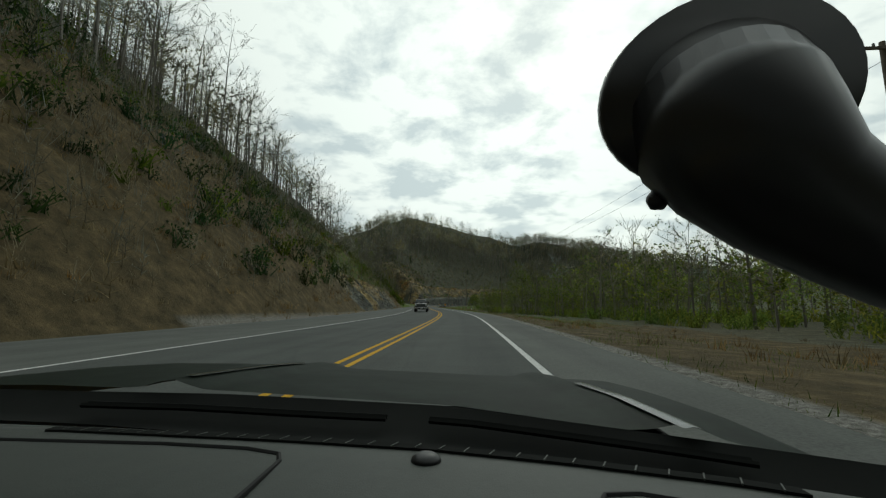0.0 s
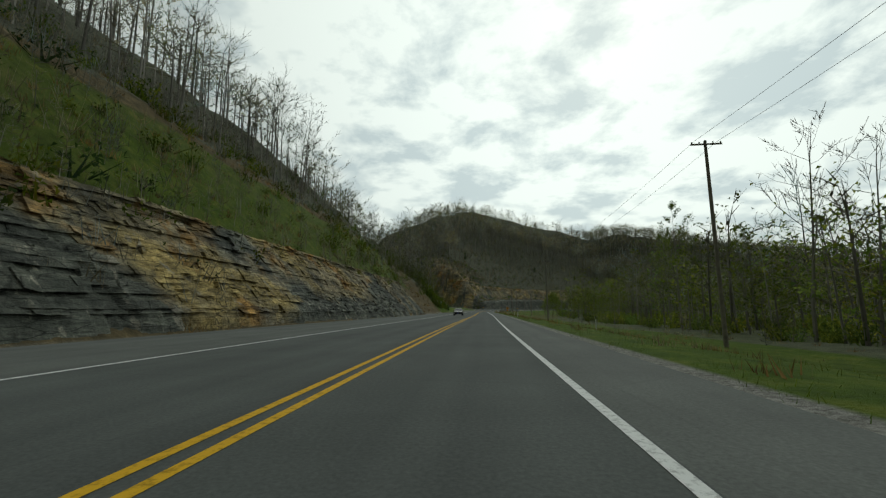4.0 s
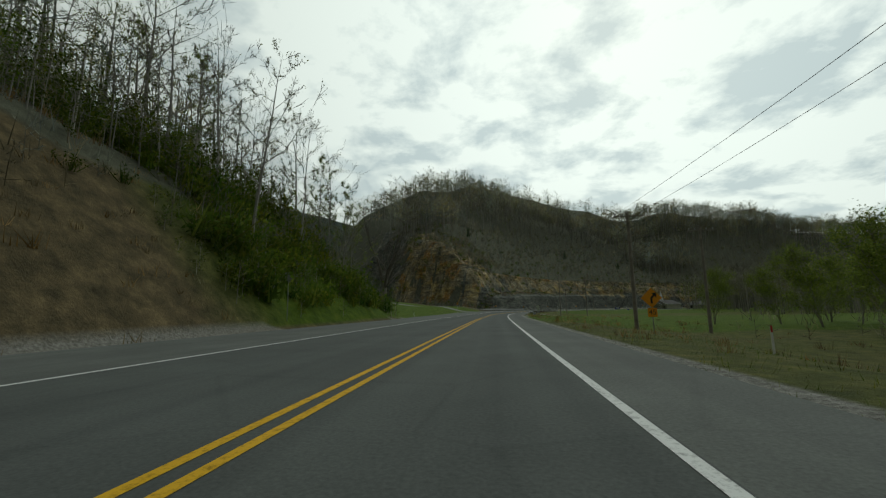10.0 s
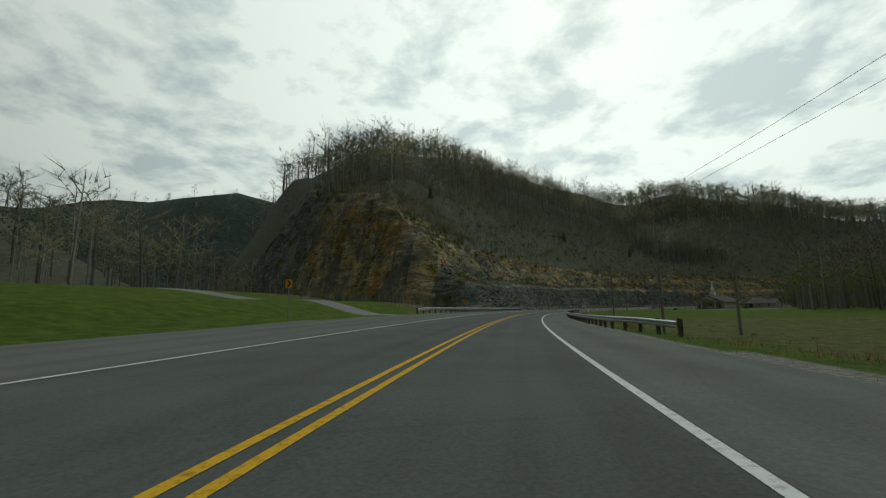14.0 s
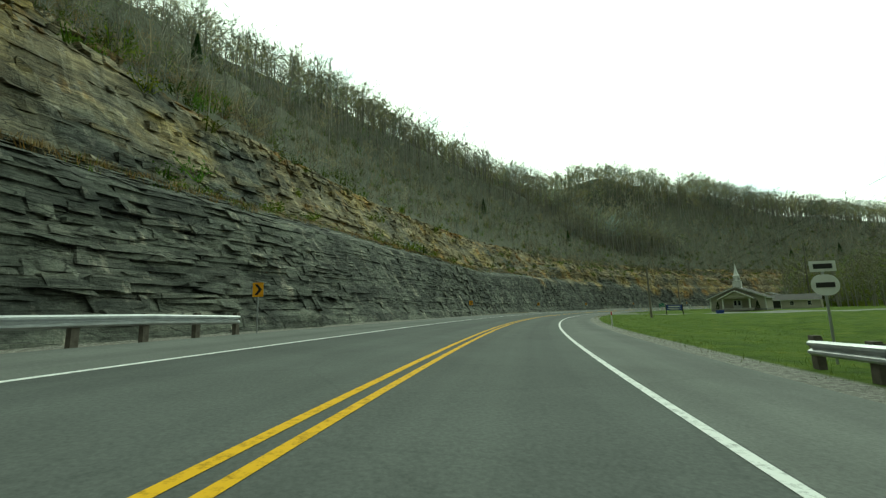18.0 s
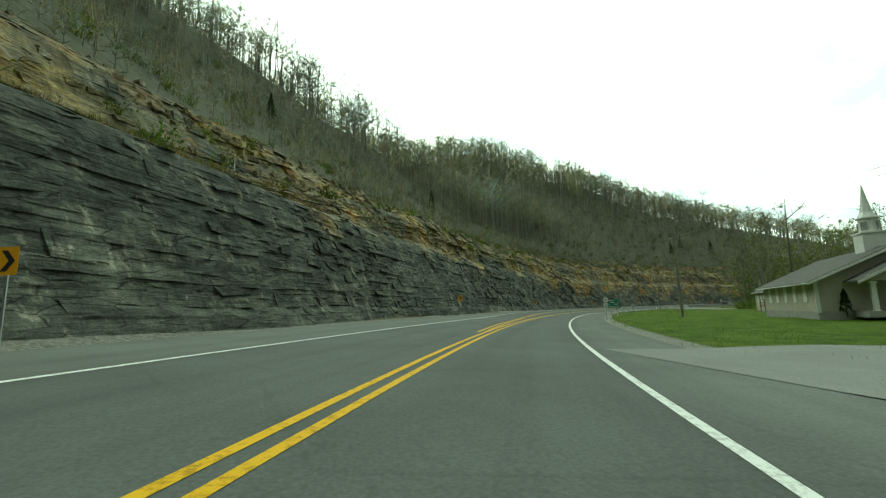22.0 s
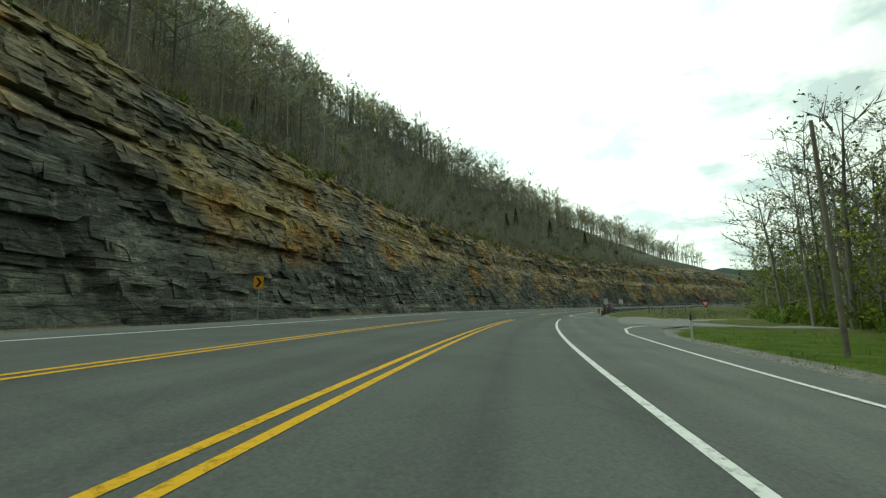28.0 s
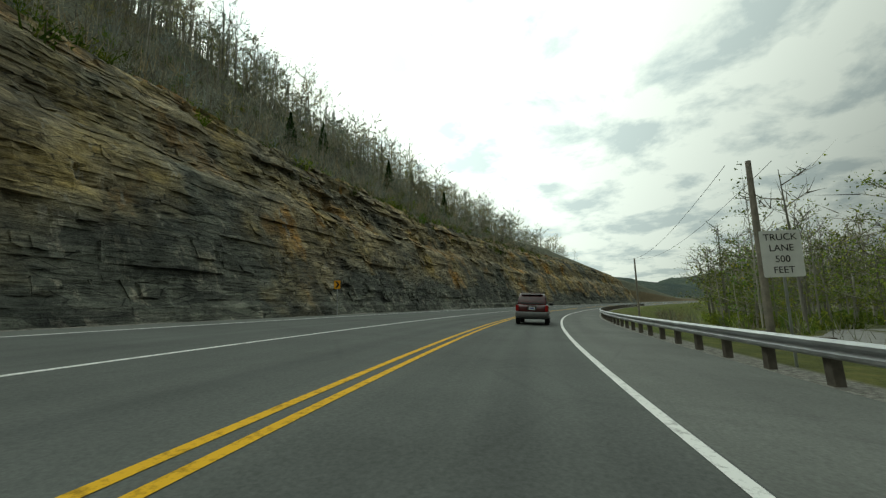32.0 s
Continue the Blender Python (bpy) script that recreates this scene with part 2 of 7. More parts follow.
    c = mix(n, l, 0.75, c, ramp(n, l, grain, [(0.3, (0.4, 0.4, 0.4)), (0.7, (1.5, 1.48, 1.42))]), "MULTIPLY")
    c = mix(n, l, 0.7, c, ramp(n, l, fine, [(0.32, (0.5, 0.5, 0.5)), (0.68, (1.45, 1.44, 1.4))]), "MULTIPLY")
    c = mix(n, l, 0.5, c, ramp(n, l, line, [(0.405, (0.25, 0.25, 0.25)), (0.44, (1, 1, 1))]), "MULTIPLY")
    # open joints between the blocks, here and there
    joint = n.new("ShaderNodeTexVoronoi")
    joint.feature = "DISTANCE_TO_EDGE"
    joint.inputs["Scale"].default_value = 1.0
    wob = n.new("ShaderNodeVectorMath")
    wob.operation = "MULTIPLY_ADD"
    wn2 = n.new("ShaderNodeTexNoise")
    wn2.inputs["Scale"].default_value = 0.9
    wn2.inputs["Detail"].default_value = 5
    l.new(pos, wn2.inputs["Vector"])
    l.new(wn2.outputs["Color"], wob.inputs[0])
    wob.inputs[1].default_value = (0.6, 0.6, 0.3)
    l.new(pos, wob.inputs[2])
    jm = n.new("ShaderNodeMapping")
    jm.inputs["Scale"].default_value = (0.45, 0.45, 2.4)
    l.new(wob.outputs[0], jm.inputs[0])
    l.new(jm.outputs[0], joint.inputs["Vector"])
    jf = ramp(n, l, joint.outputs["Distance"], [(0.0, (1, 1, 1)), (0.04, (0, 0, 0))])
    jk = n.new("ShaderNodeMath")
    jk.operation = "MULTIPLY"
    l.new(jf, jk.inputs[0])
    l.new(ramp(n, l, noise_node(n, l, 0.35, 3, 0.6, pos), [(0.38, (0, 0, 0)), (0.5, (0.9, 0.9, 0.9))]), jk.inputs[1])
    c = mix(n, l, jk.outputs[0], c, (0.02, 0.021, 0.02))
    nz = n.new("ShaderNodeSeparateXYZ")
    l.new(geo.outputs["True Normal"], nz.inputs[0])
    sl = n.new("ShaderNodeMath")
    sl.operation = "MULTIPLY_ADD"
    l.new(grain, sl.inputs[0])
    sl.inputs[1].default_value = 0.5
    l.new(nz.outputs[2], sl.inputs[2])
    soil = ramp(n, l, noise_node(n, l, 0.4, 4, 0.6, pos), [(0.35, (0.075, 0.07, 0.03)), (0.55, (0.15, 0.11, 0.06)), (0.7, (0.24, 0.17, 0.085))])
    sm = n.new("ShaderNodeMath")
    sm.operation = "MULTIPLY"
    l.new(ramp(n, l, sl.outputs[0], [(1.02, (0, 0, 0)), (1.2, (1, 1, 1))]), sm.inputs[0])
    sm.inputs[1].default_value = 0.85
    c = mix(n, l, sm.outputs[0], c, soil)
    l.new(c, b.inputs["Base Color"])
    hs = n.new("ShaderNodeMath")
    hs.operation = "MULTIPLY_ADD"
    l.new(line, hs.inputs[0])
    hs.inputs[1].default_value = 1.2
    l.new(grain, hs.inputs[2])
    h2 = n.new("ShaderNodeMath")
    h2.operation = "MULTIPLY_ADD"
    l.new(fine, h2.inputs[0])
    h2.inputs[1].default_value = 0.35
    l.new(hs.outputs[0], h2.inputs[2])
    bump(n, l, b, h2.outputs[0], 0.9, 0.25)
    return m


def bark(name, lo, hi):
    m, n, l, b = material(name, 0.95)
    g = n.new("ShaderNodeNewGeometry")
    c = ramp(n, l, g.outputs["Random Per Island"], [(0.0, lo), (1.0, hi)])
    f = noise_node(n, l, 5.0, 4, 0.7, g.outputs["Position"], (1, 1, 0.25))
    c = mix(n, l, 0.5, c, ramp(n, l, f, [(0.3, (0.6, 0.6, 0.6)), (0.7, (1.3, 1.3, 1.3))]), "MULTIPLY")
    l.new(c, b.inputs["Base Color"])
    return m


def leaf_mat(name, stops):
    m, n, l, b = material(name, 0.72)
    g = n.new("ShaderNodeNewGeometry")
    c = ramp(n, l, g.outputs["Random Per Island"], stops)
    at = n.new("ShaderNodeAttribute")
    at.attribute_name = "tone"
    shift = n.new("ShaderNodeVectorMath")
    shift.operation = "ADD"
    shift.inputs[1].default_value = (1, 1, 1)
    l.new(at.outputs["Vector"], shift.inputs[0])
    c = mix(n, l, 1.0, c, shift.outputs[0], "MULTIPLY")
    l.new(c, b.inputs["Base Color"])
    tr = n.new("ShaderNodeBsdfTranslucent")
    l.new(c, tr.inputs[0])
    ms = n.new("ShaderNodeMixShader")
    ms.inputs[0].default_value = 0.55
    l.new(b.outputs[0], ms.inputs[1])
    l.new(tr.outputs[0], ms.inputs[2])
    l.new(ms.outputs[0], n["Material Output"].inputs[0])
    return m


M_ASPHALT = asphalt("lane_asphalt", 0.105, (0.94, 1.0, 0.95))
M_SHOULDER = asphalt("shoulder_asphalt", 0.135, (0.96, 1.0, 0.93))
M_GRAVELROAD = asphalt("worn_side_road_asphalt", 0.2, (1.0, 0.99, 0.95), False)
M_YELLOW = paint_line("yellow_road_paint", (0.62, 0.36, 0.02))
M_WHITE = paint_line("white_road_paint", (0.68, 0.68, 0.66))
M_GROUND = ground_mat()
M_ROCK = rock_mat()
M_BARK = bark("grey_bark", (0.13, 0.122, 0.106), (0.34, 0.32, 0.285))
M_TWIG = bark("bare_twigs", (0.125, 0.114, 0.093), (0.32, 0.295, 0.25))
M_DEADWOOD = bark("weathered_dead_wood", (0.1, 0.085, 0.07), (0.22, 0.2, 0.175))
M_LEAF = leaf_mat("spring_leaves", [(0.0, (0.075, 0.115, 0.02)), (0.6, (0.16, 0.21, 0.035)), (1.0, (0.3, 0.33, 0.065))])
M_OLIVE = leaf_mat("olive_buds", [(0.0, (0.13, 0.14, 0.045)), (0.6, (0.24, 0.25, 0.08)), (1.0, (0.37, 0.365, 0.12))])
M_HAZE = leaf_mat("twig_sprays", [(0.0, (0.14, 0.138, 0.1)), (0.6, (0.275, 0.27, 0.2)), (1.0, (0.42, 0.41, 0.31))])
M_DARKLEAF = leaf_mat("evergreen_leaves", [(0.0, (0.015, 0.035, 0.012)), (1.0, (0.05, 0.09, 0.025))])
M_BRUSH = leaf_mat("dry_brush", [(0.0, (0.1, 0.093, 0.067)), (0.6, (0.186, 0.174, 0.127)), (1.0, (0.285, 0.266, 0.197))])
M_STRAW = leaf_mat("straw_grass", [(0.0, (0.12, 0.086, 0.038)), (1.0, (0.29, 0.205, 0.095))])
M_GRASS = leaf_mat("grass_blades", [(0.0, (0.04, 0.075, 0.007)), (0.6, (0.09, 0.135, 0.012)), (1.0, (0.17, 0.18, 0.03))])
M_GALV = plain("galvanised_steel", (0.42, 0.43, 0.44), 0.45, 0.8, 0.25, 2.0)
M_POST = plain("weathered_guard_post", (0.13, 0.115, 0.095), 0.9, 0, 0.4, 4.0, 0.4)
M_POLE = plain("weathered_pole_wood", (0.25, 0.225, 0.19), 0.9, 0, 0.4, 2.0, 0.4)
M_SIGNBACK = plain("sign_aluminium", (0.4, 0.41, 0.41), 0.5, 0.6)
M_BLACK = plain("black_paint", (0.012, 0.012, 0.012), 0.5)
M_SIGNYEL = plain("sign_yellow", (0.85, 0.38, 0.01), 0.5, 0, 0.12)
M_SIGNORG = plain("sign_amber", (0.85, 0.33, 0.01), 0.5, 0, 0.12)
M_SIGNWHITE = plain("sign_white", (0.75, 0.75, 0.73), 0.5, 0, 0.12)
M_SIGNGREEN = plain("sign_green", (0.0, 0.16, 0.09), 0.5, 0, 0.12)
M_SIGNRED = plain("sign_red", (0.5, 0.02, 0.02), 0.5, 0, 0.12)
M_SIGNBLUE = plain("sign_blue", (0.02, 0.05, 0.3), 0.5, 0, 0.12)
M_WIRE = plain("cable_black", (0.02, 0.02, 0.02), 0.7)

# ---- the road's line: distance along it and heading ----
BEND = [(-260, 9.5), (-30, 7.2), (0, 6.6), (30, 5.4), (60, 1.6), (90, -0.5), (120, 0.2), (150, 0.3), (180, -0.2), (210, -0.7), (240, -0.2), (270, 0.2),
        (300, 1.9), (330, 5.4), (360, 8.5), (390, 11.0), (420, 15.9), (450, 21.0), (480, 26.6), (510, 33.3), (540, 40.4), (570, 45.9),
        (600, 50.4), (630, 55.7), (660, 61.5), (690, 67.9), (720, 75.0), (750, 81.5), (800, 92.0), (870, 101.0), (960, 106.0), (1400, 110.0)]
AX_U = np.arange(-260.0, 1400.5, 1.0)
AX_H = np.radians(np.interp(AX_U, [b[0] for b in BEND], [b[1] for b in BEND]))
AX_X = np.concatenate([[0], np.cumsum((np.sin(AX_H[1:]) + np.sin(AX_H[:-1])) / 2)])
AX_Y = np.concatenate([[0], np.cumsum((np.cos(AX_H[1:]) + np.cos(AX_H[:-1])) / 2)])
AX_X -= np.interp(0, AX_U, AX_X)
AX_Y -= np.interp(0, AX_U, AX_Y)


def place(u, l):
    """World x, y of a spot u metres along the road and l metres to the right of the walk's line."""
    x, y, h = np.interp(u, AX_U, AX_X), np.interp(u, AX_U, AX_Y), np.interp(u, AX_U, AX_H)
    return x + l * np.cos(h), y - l * np.sin(h)


def yaw_at(u):
    """The heading as a Blender z turn in degrees: +y of a thing then points along the road."""
    return -math.degrees(float(np.interp(u, AX_U, AX_H)))


def step(a, b, x):
    t = np.clip((np.asarray(x, float) - a) / (b - a), 0, 1)
    return t * t * (3 - 2 * t)


def waves(u, l, seed, size):
    """Smooth cheap noise in -1..1."""
    r = np.random.RandomState(seed)
    s = 0
    for k in range(6):
        a, ph, f = r.uniform(0, 6.28), r.uniform(0, 6.28), (1.0 + 0.55 * k) / size * 6.28
        s = s + np.sin((u * math.cos(a) + l * math.sin(a)) * f + ph) / (1 + 0.6 * k)
    return s / 2.6


def tilt(u):
    """Cross slope of the road: banked in the long right-hand bend."""
    return 0.055 * step(300, 390, u)


def left_edge(u):
    """Outer edge of the paving on the left."""
    return np.interp(u, [-260, 0, 120, 200, 280, 300, 345, 380, 420, 455, 520, 545, 590, 660, 720, 1400],
                     [-15, -15, -16, -15.5, -15, -17, -16, -12.5, -10.6, -10.2, -10.8, -11.4, -12.6, -13.6, -14.4, -14.4])


def left_line(u):
    return np.interp(u, [-260, 0, 300, 350, 440, 560, 600, 660, 730, 1400], [-8.1, -8.1, -8.5, -8.0, -7.0, -7.2, -10.8, -11.3, -12.6, -12.6])


def right_edge(u):
    return np.interp(u, [-260, 0, 285, 300, 325, 345, 420, 602, 626, 649, 664, 672, 680, 686, 690, 702, 713, 730, 1400], [3.4, 3.4, 3.5, 3.8, 4.9, 4.3, 4.2, 4.3, 5.1, 5.7, 6.0, 6.4, 7.9, 10.4, 12.5, 8.0, 5.2, 4.4, 4.3])


# heights of the second hill above its rock tiers: rows along the road, columns away from it
HILL_U = np.array([400, 440, 480, 520, 560, 600, 640, 690, 740, 800, 870, 950, 1050.0])
HILL_D = np.array([45, 61, 90, 130, 190, 320.0])
HILL_Z = np.array([[36, 40, 44, 46, 46, 46], [40, 44, 46, 52, 48, 46], [42, 62, 63, 76, 73, 65], [42, 57, 76, 114, 108, 75],
                   [42, 54, 86, 120, 139, 90], [41, 53, 90, 104, 154, 95], [39, 50, 82, 94, 147, 90], [37, 45, 68, 86, 136, 90],
                   [42, 56, 80, 120, 116, 92], [42, 56, 81, 110, 106, 95], [38, 49, 70, 82, 95, 95], [34, 38, 57, 72, 88, 95], [33, 34, 57, 72, 88, 95.0]])


def hill_top(u, d):
    i = np.clip(np.searchsorted(HILL_U, u) - 1, 0, 11)
    j = np.clip(np.searchsorted(HILL_D, d) - 1, 0, 4)
    p = np.clip((u - HILL_U[i]) / (HILL_U[i + 1] - HILL_U[i]), 0, 1)
    p = p * p * (3 - 2 * p)
    q = np.clip((d - HILL_D[j]) / (HILL_D[j + 1] - HILL_D[j]), 0, 1)
    return (1 - p) * ((1 - q) * HILL_Z[i, j] + q * HILL_Z[i, j + 1]) + p * ((1 - q) * HILL_Z[i + 1, j] + q * HILL_Z[i + 1, j + 1])


def rise_left(u, d):
    """Height of the left bank, d metres beyond its toe."""
    d = np.maximum(d, 0)
    # first hill: a steep open bank, then woods
    a = np.where(d < 20, 1.18 * d, 23.6 + 0.98 * (d - 20))
    brow = np.interp(u, [192, 215, 240, 300], [60, 17, 12, 8])
    a = np.minimum(a, 1.18 * np.minimum(d, brow) + 0.55 * np.maximum(d - brow, 0))
    a = 105 * np.tanh(a / 105.0) + 4 * waves(u, d, 5, 60) * step(8, 40, d)
    a = a * (1 - step(264, 308, u + 0.06 * d))
    # second hill: two rock tiers with a ledge between, then woods
    b = np.interp(d, [0, 0.8, 4.8, 9.5, 13, 15, 18.5, 24, 30], [0, 0.7, 9.4, 11.6, 12.3, 14.6, 20, 24.3, 29])
    one = np.interp(d, [0, 0.8, 4.8, 7, 8.7, 11, 18.5, 24, 30], [0, 0.7, 9.2, 11, 14.8, 17.3, 20.8, 24.3, 29])
    b = b + (one - b) * step(535, 590, u)
    low = np.interp(u, [400, 440, 462, 485, 515, 532, 560], [0.68, 0.69, 0.83, 0.9, 0.87, 0.98, 1.0])
    b = b - (1 - low) * 9.4 * np.interp(d, [0, 0.8, 4.8, 9.5, 13, 18.5], [0, 0.075, 1, 1, 0.8, 0])
    b = np.where(d > 45, hill_top(u, d), np.where(d > 30, 29 + (hill_top(u, 0 * d + 45.0) - 29) * (d - 30) / 15, b)) + 1.5 * waves(u, d, 9, 60) * step(30, 60, d)
    b = b * np.interp(u, [950, 1050, 1200, 1400], [1, 0.75, 0.25, 0.12])
    nose = step(0, 1, (u - 410 - 0.26 * np.maximum(d - 18, 0) + 1.5 * waves(u, d, 3, 18)) / (11 + 0.08 * d + 0.12 * np.maximum(d - 25, 0)))
    b = b * nose
    # the side valley between them
    v = 2.2 * step(2, 16, d) + 2.6 * step(20, 46, d) + 40 * step(75, 190, d)
    return np.maximum(np.maximum(a, b), v * step(250, 330, u) * (1 - step(396, 430, u)))


def toe(u):
    return left_edge(u) - np.interp(u, [0, 300, 400, 440, 600, 700], [1.6, 1.6, 3.0, 3.2, 3.2, 2.6])


def ground_z(u, l):
    """Height of the ground sheet; the paving lies just above it."""
    u, l = np.asarray(u, float), np.asarray(l, float)
    le, re = left_edge(u), right_edge(u)
    flat = -tilt(u) * np.clip(l, le, re)
    t = toe(u)
    ditch = -0.35 * np.exp(-((l - (le + t) / 2) / 0.9) ** 2)
    left = rise_left(u, t - l) + ditch
    dr = np.maximum(l - re, 0)
    fall = np.interp(u, [-260, 0, 60, 200, 250, 320, 345, 430, 470, 640, 690, 715, 745, 790, 900, 1400], [1.2, 1.2, 1.5, 2.2, 1.2, 0.8, 2.4, 1.2, 0.35, 0.35, 0.7, 1.15, 1.6, 2.8, 5.0, 6.0])
    right = -fall * step(0.8, 14, dr) + 0.25 * waves(u, l, 21, 24) * step(3, 12, dr)
    far = np.interp(u, [-260, 200, 330, 480, 700, 800, 1400], [8, 8, 2, 2, 3, 4, 6])
    right = right + far * step(60, 170, dr)
    dd = t - l
    cut1 = step(84, 96, u) * (1 - step(196, 208, u)) * step(0.3, 1.5, dd) * (1 - step(5.5, 7.3, dd))
    cut2 = step(404, 418, u) * (1 - step(998, 1010, u)) * step(0.3, 1.5, dd) * (1 - step(20.3, 21.8, dd))
    left = left - 1.5 * np.maximum(cut1, cut2)
    z = flat + np.where(l < le, left, 0) + np.where(l > re, right, 0)
    return z - 0.05 - 0.06 * ((l > le) & (l < re))


def mesh_ob(name, verts, faces, mat, parent=None, smooth=False):
    me = bpy.data.meshes.new(name)
    me.from_pydata([tuple(v) for v in verts], [], [tuple(f) for f in faces])
    me.materials.append(mat)
    if smooth:
        me.polygons.foreach_set("use_smooth", [True] * len(me.polygons))
    me.update()
    ob = new(name, me)
    if parent:
        ob.parent = parent
    return ob


def grid_faces(nr, nc):
    i = np.arange(nr - 1)[:, None] * nc + np.arange(nc - 1)[None, :]
    return np.stack([i, i + 1, i + nc + 1, i + nc], -1).reshape(-1, 4)


def sheet(name, us, ls, zf, mat, lift=0.0, smooth=True):
    """A strip of the surface: rows along the road, columns across it. ls may vary row by row."""
    U = np.repeat(us[:, None], ls.shape[-1], 1)
    L = ls if ls.ndim == 2 else np.repeat(ls[None, :], len(us), 0)
    x, y = place(U, L)
    z = zf(U, L) + lift
    v = np.stack([x, y, z], -1).reshape(-1, 3)
    ob = mesh_ob(name, v.tolist(), grid_faces(*U.shape).tolist(), mat, None, smooth)
    uv = ob.data.uv_layers.new(name="UVMap")
    idx = np.empty(len(ob.data.loops), np.int32)
    ob.data.loops.foreach_get("vertex_index", idx)
    uv.data.foreach_set("uv", np.stack([L.ravel()[idx], U.ravel()[idx]], -1).ravel().astype(np.float32))
    return ob, U, L


def plane_z(u, l):
    return -tilt(u) * l


# ---- ground, one sheet ----
gu = np.unique(np.concatenate([np.arange(-260, 0, 8.0), np.arange(0, 850, 2.5), np.arange(850, 1400, 10.0)]))
lc = np.concatenate([-np.geomspace(46, 330, 26)[::-1], np.arange(-45, -18, 1.5), np.arange(-18, -9, 0.9), [-8, -4, 0, 2.5], np.arange(3.2, 8, 0.6), np.arange(8, 30, 1.8), np.geomspace(31, 210, 16)])
ground, GU, GL = sheet("ground", gu, lc, ground_z, M_GROUND)
tagged(ground, "rolling valley ground with green lawns, straw-brown banks and leaf litter under bare woods", "ground", kind="structure")
le, re, tt = left_edge(GU), right_edge(GU), toe(GU)
gravel = ((GL < le) & (GL > tt - 0.3)) * 0.7 + ((GL > re - 0.3) & (GL < re + 0.9)) * 1.0 + ((GL < le) & (GL > le - 14) & (GU > 300) & (GU < 335)) * 0.0
d_left = tt - GL
green = np.where(GL > re, 0.62 + 0.0 * GL, 0.12)
green = np.where((GL > re) & (GU < 75), 0.25 + 0.3 * step(35, 75, GU), green)
green = np.where((GL > re) & (GU > 75) & (GU < 215), 0.68, green)
green = np.where((GL > re) & (GU > 215) & (GU < 262), 0.48, green)
green = np.where((GL > re) & (GU > 262) & (GU < 345), 0.8, green)
green = np.where((GL > re) & (GU > 345) & (GU < 425), 0.5, green)
green = np.where((GL > re) & (GU > 425) & (GU < 680), 0.75, green)
green = np.where((GL > re) & (GU > 690), 0.52, green)
green = np.where((d_left > -1) & (GU > 296) & (GU < 392), 0.75, green)
green = np.where((d_left > 0) & (GU > 222) & (GU < 300), 0.22 + 0.5 * step(236, 254, GU), green)
green = np.where((d_left > 6) & (d_left < 19) & (GU > 95) & (GU < 215), 0.6, green)
wooded = np.where(d_left > np.interp(GU, [0, 190, 215, 240, 300], [24, 22, 16.5, 10, 5]), 0.75, 0.0)
wooded = np.where((d_left > 20) & (GU > 405), 0.74 + 0.08 * (d_left > 50), wooded)
wooded = np.where((d_left > 2) & (d_left < 60) & (GU > 300) & (GU < 396), 0.0, wooded)
wooded = np.where((GL > 22) & (GU < 235), 0.6, wooded)
wooded = np.where((GL > 30) & (GU > 650), 0.5, wooded)
col = np.stack([green, gravel, wooded, np.ones_like(green)], -1).reshape(-1, 4).astype(np.float32)
ground.data.color_attributes.new("cover", "FLOAT_COLOR", "POINT").data.foreach_set("color", col.ravel())

# the land beyond, out to the horizon
fx, fy = np.meshgrid(np.linspace(-2600, 2900, 90), np.linspace(-2300, 3200, 90))
fr = np.min(np.hypot(fx[..., None] - AX_X[::20], fy[..., None] - AX_Y[::20]), -1)
fz = -14 + step(260, 700, fr) * (58 + 50 * waves(fx, fy, 31, 900) + 30 * waves(fx, fy, 32, 420)) + step(800, 2200, fr) * (90 + 70 * waves(fx, fy, 33, 1500))
fz = fz + step(300, 600, fr) * (150 * np.exp(-((fx + 430) ** 2 + (fy - 1150) ** 2) / 330 ** 2) + 90 * np.exp(-((fx + 850) ** 2 + (fy - 1000) ** 2) / 300 ** 2))


def land_z(x, y):
    """Height of the land beyond at a spot."""
    i, j = (y + 2300) / 5500 * 89, (x + 2600) / 5500 * 89
    a, b = int(i), int(j)
    p, q = i - a, j - b
    return (1 - p) * ((1 - q) * fz[a, b] + q * fz[a, b + 1]) + p * ((1 - q) * fz[a + 1, b] + q * fz[a + 1, b + 1])


def far_woods_mat():
    """Dark woods on far hills, haze painted in as blue-green; mottled by crowns and clearings."""
    m, n, l, b = material("hazy_distant_woods", 0.95)
    big = noise_node(n, l, 0.012, 6, 0.65)
    fine = noise_node(n, l, 0.11, 6, 0.7)
    c = ramp(n, l, big, [(0.35, (0.03, 0.046, 0.042)), (0.65, (0.062, 0.076, 0.058))])
    c = mix(n, l, 0.7, c, ramp(n, l, fine, [(0.3, (0.5, 0.5, 0.5)), (0.7, (1.5, 1.5, 1.5))]), "MULTIPLY")
    l.new(c, b.inputs["Base Color"])
    bump(n, l, b, fine, 1.0, 4.0)
    return m


land = mesh_ob("ground_beyond", np.stack([fx, fy, fz], -1).reshape(-1, 3).tolist(), grid_faces(90, 90).tolist(), far_woods_mat(), None, True)
tagged(land, "wooded hills running out to the horizon", "hills", kind="structure")

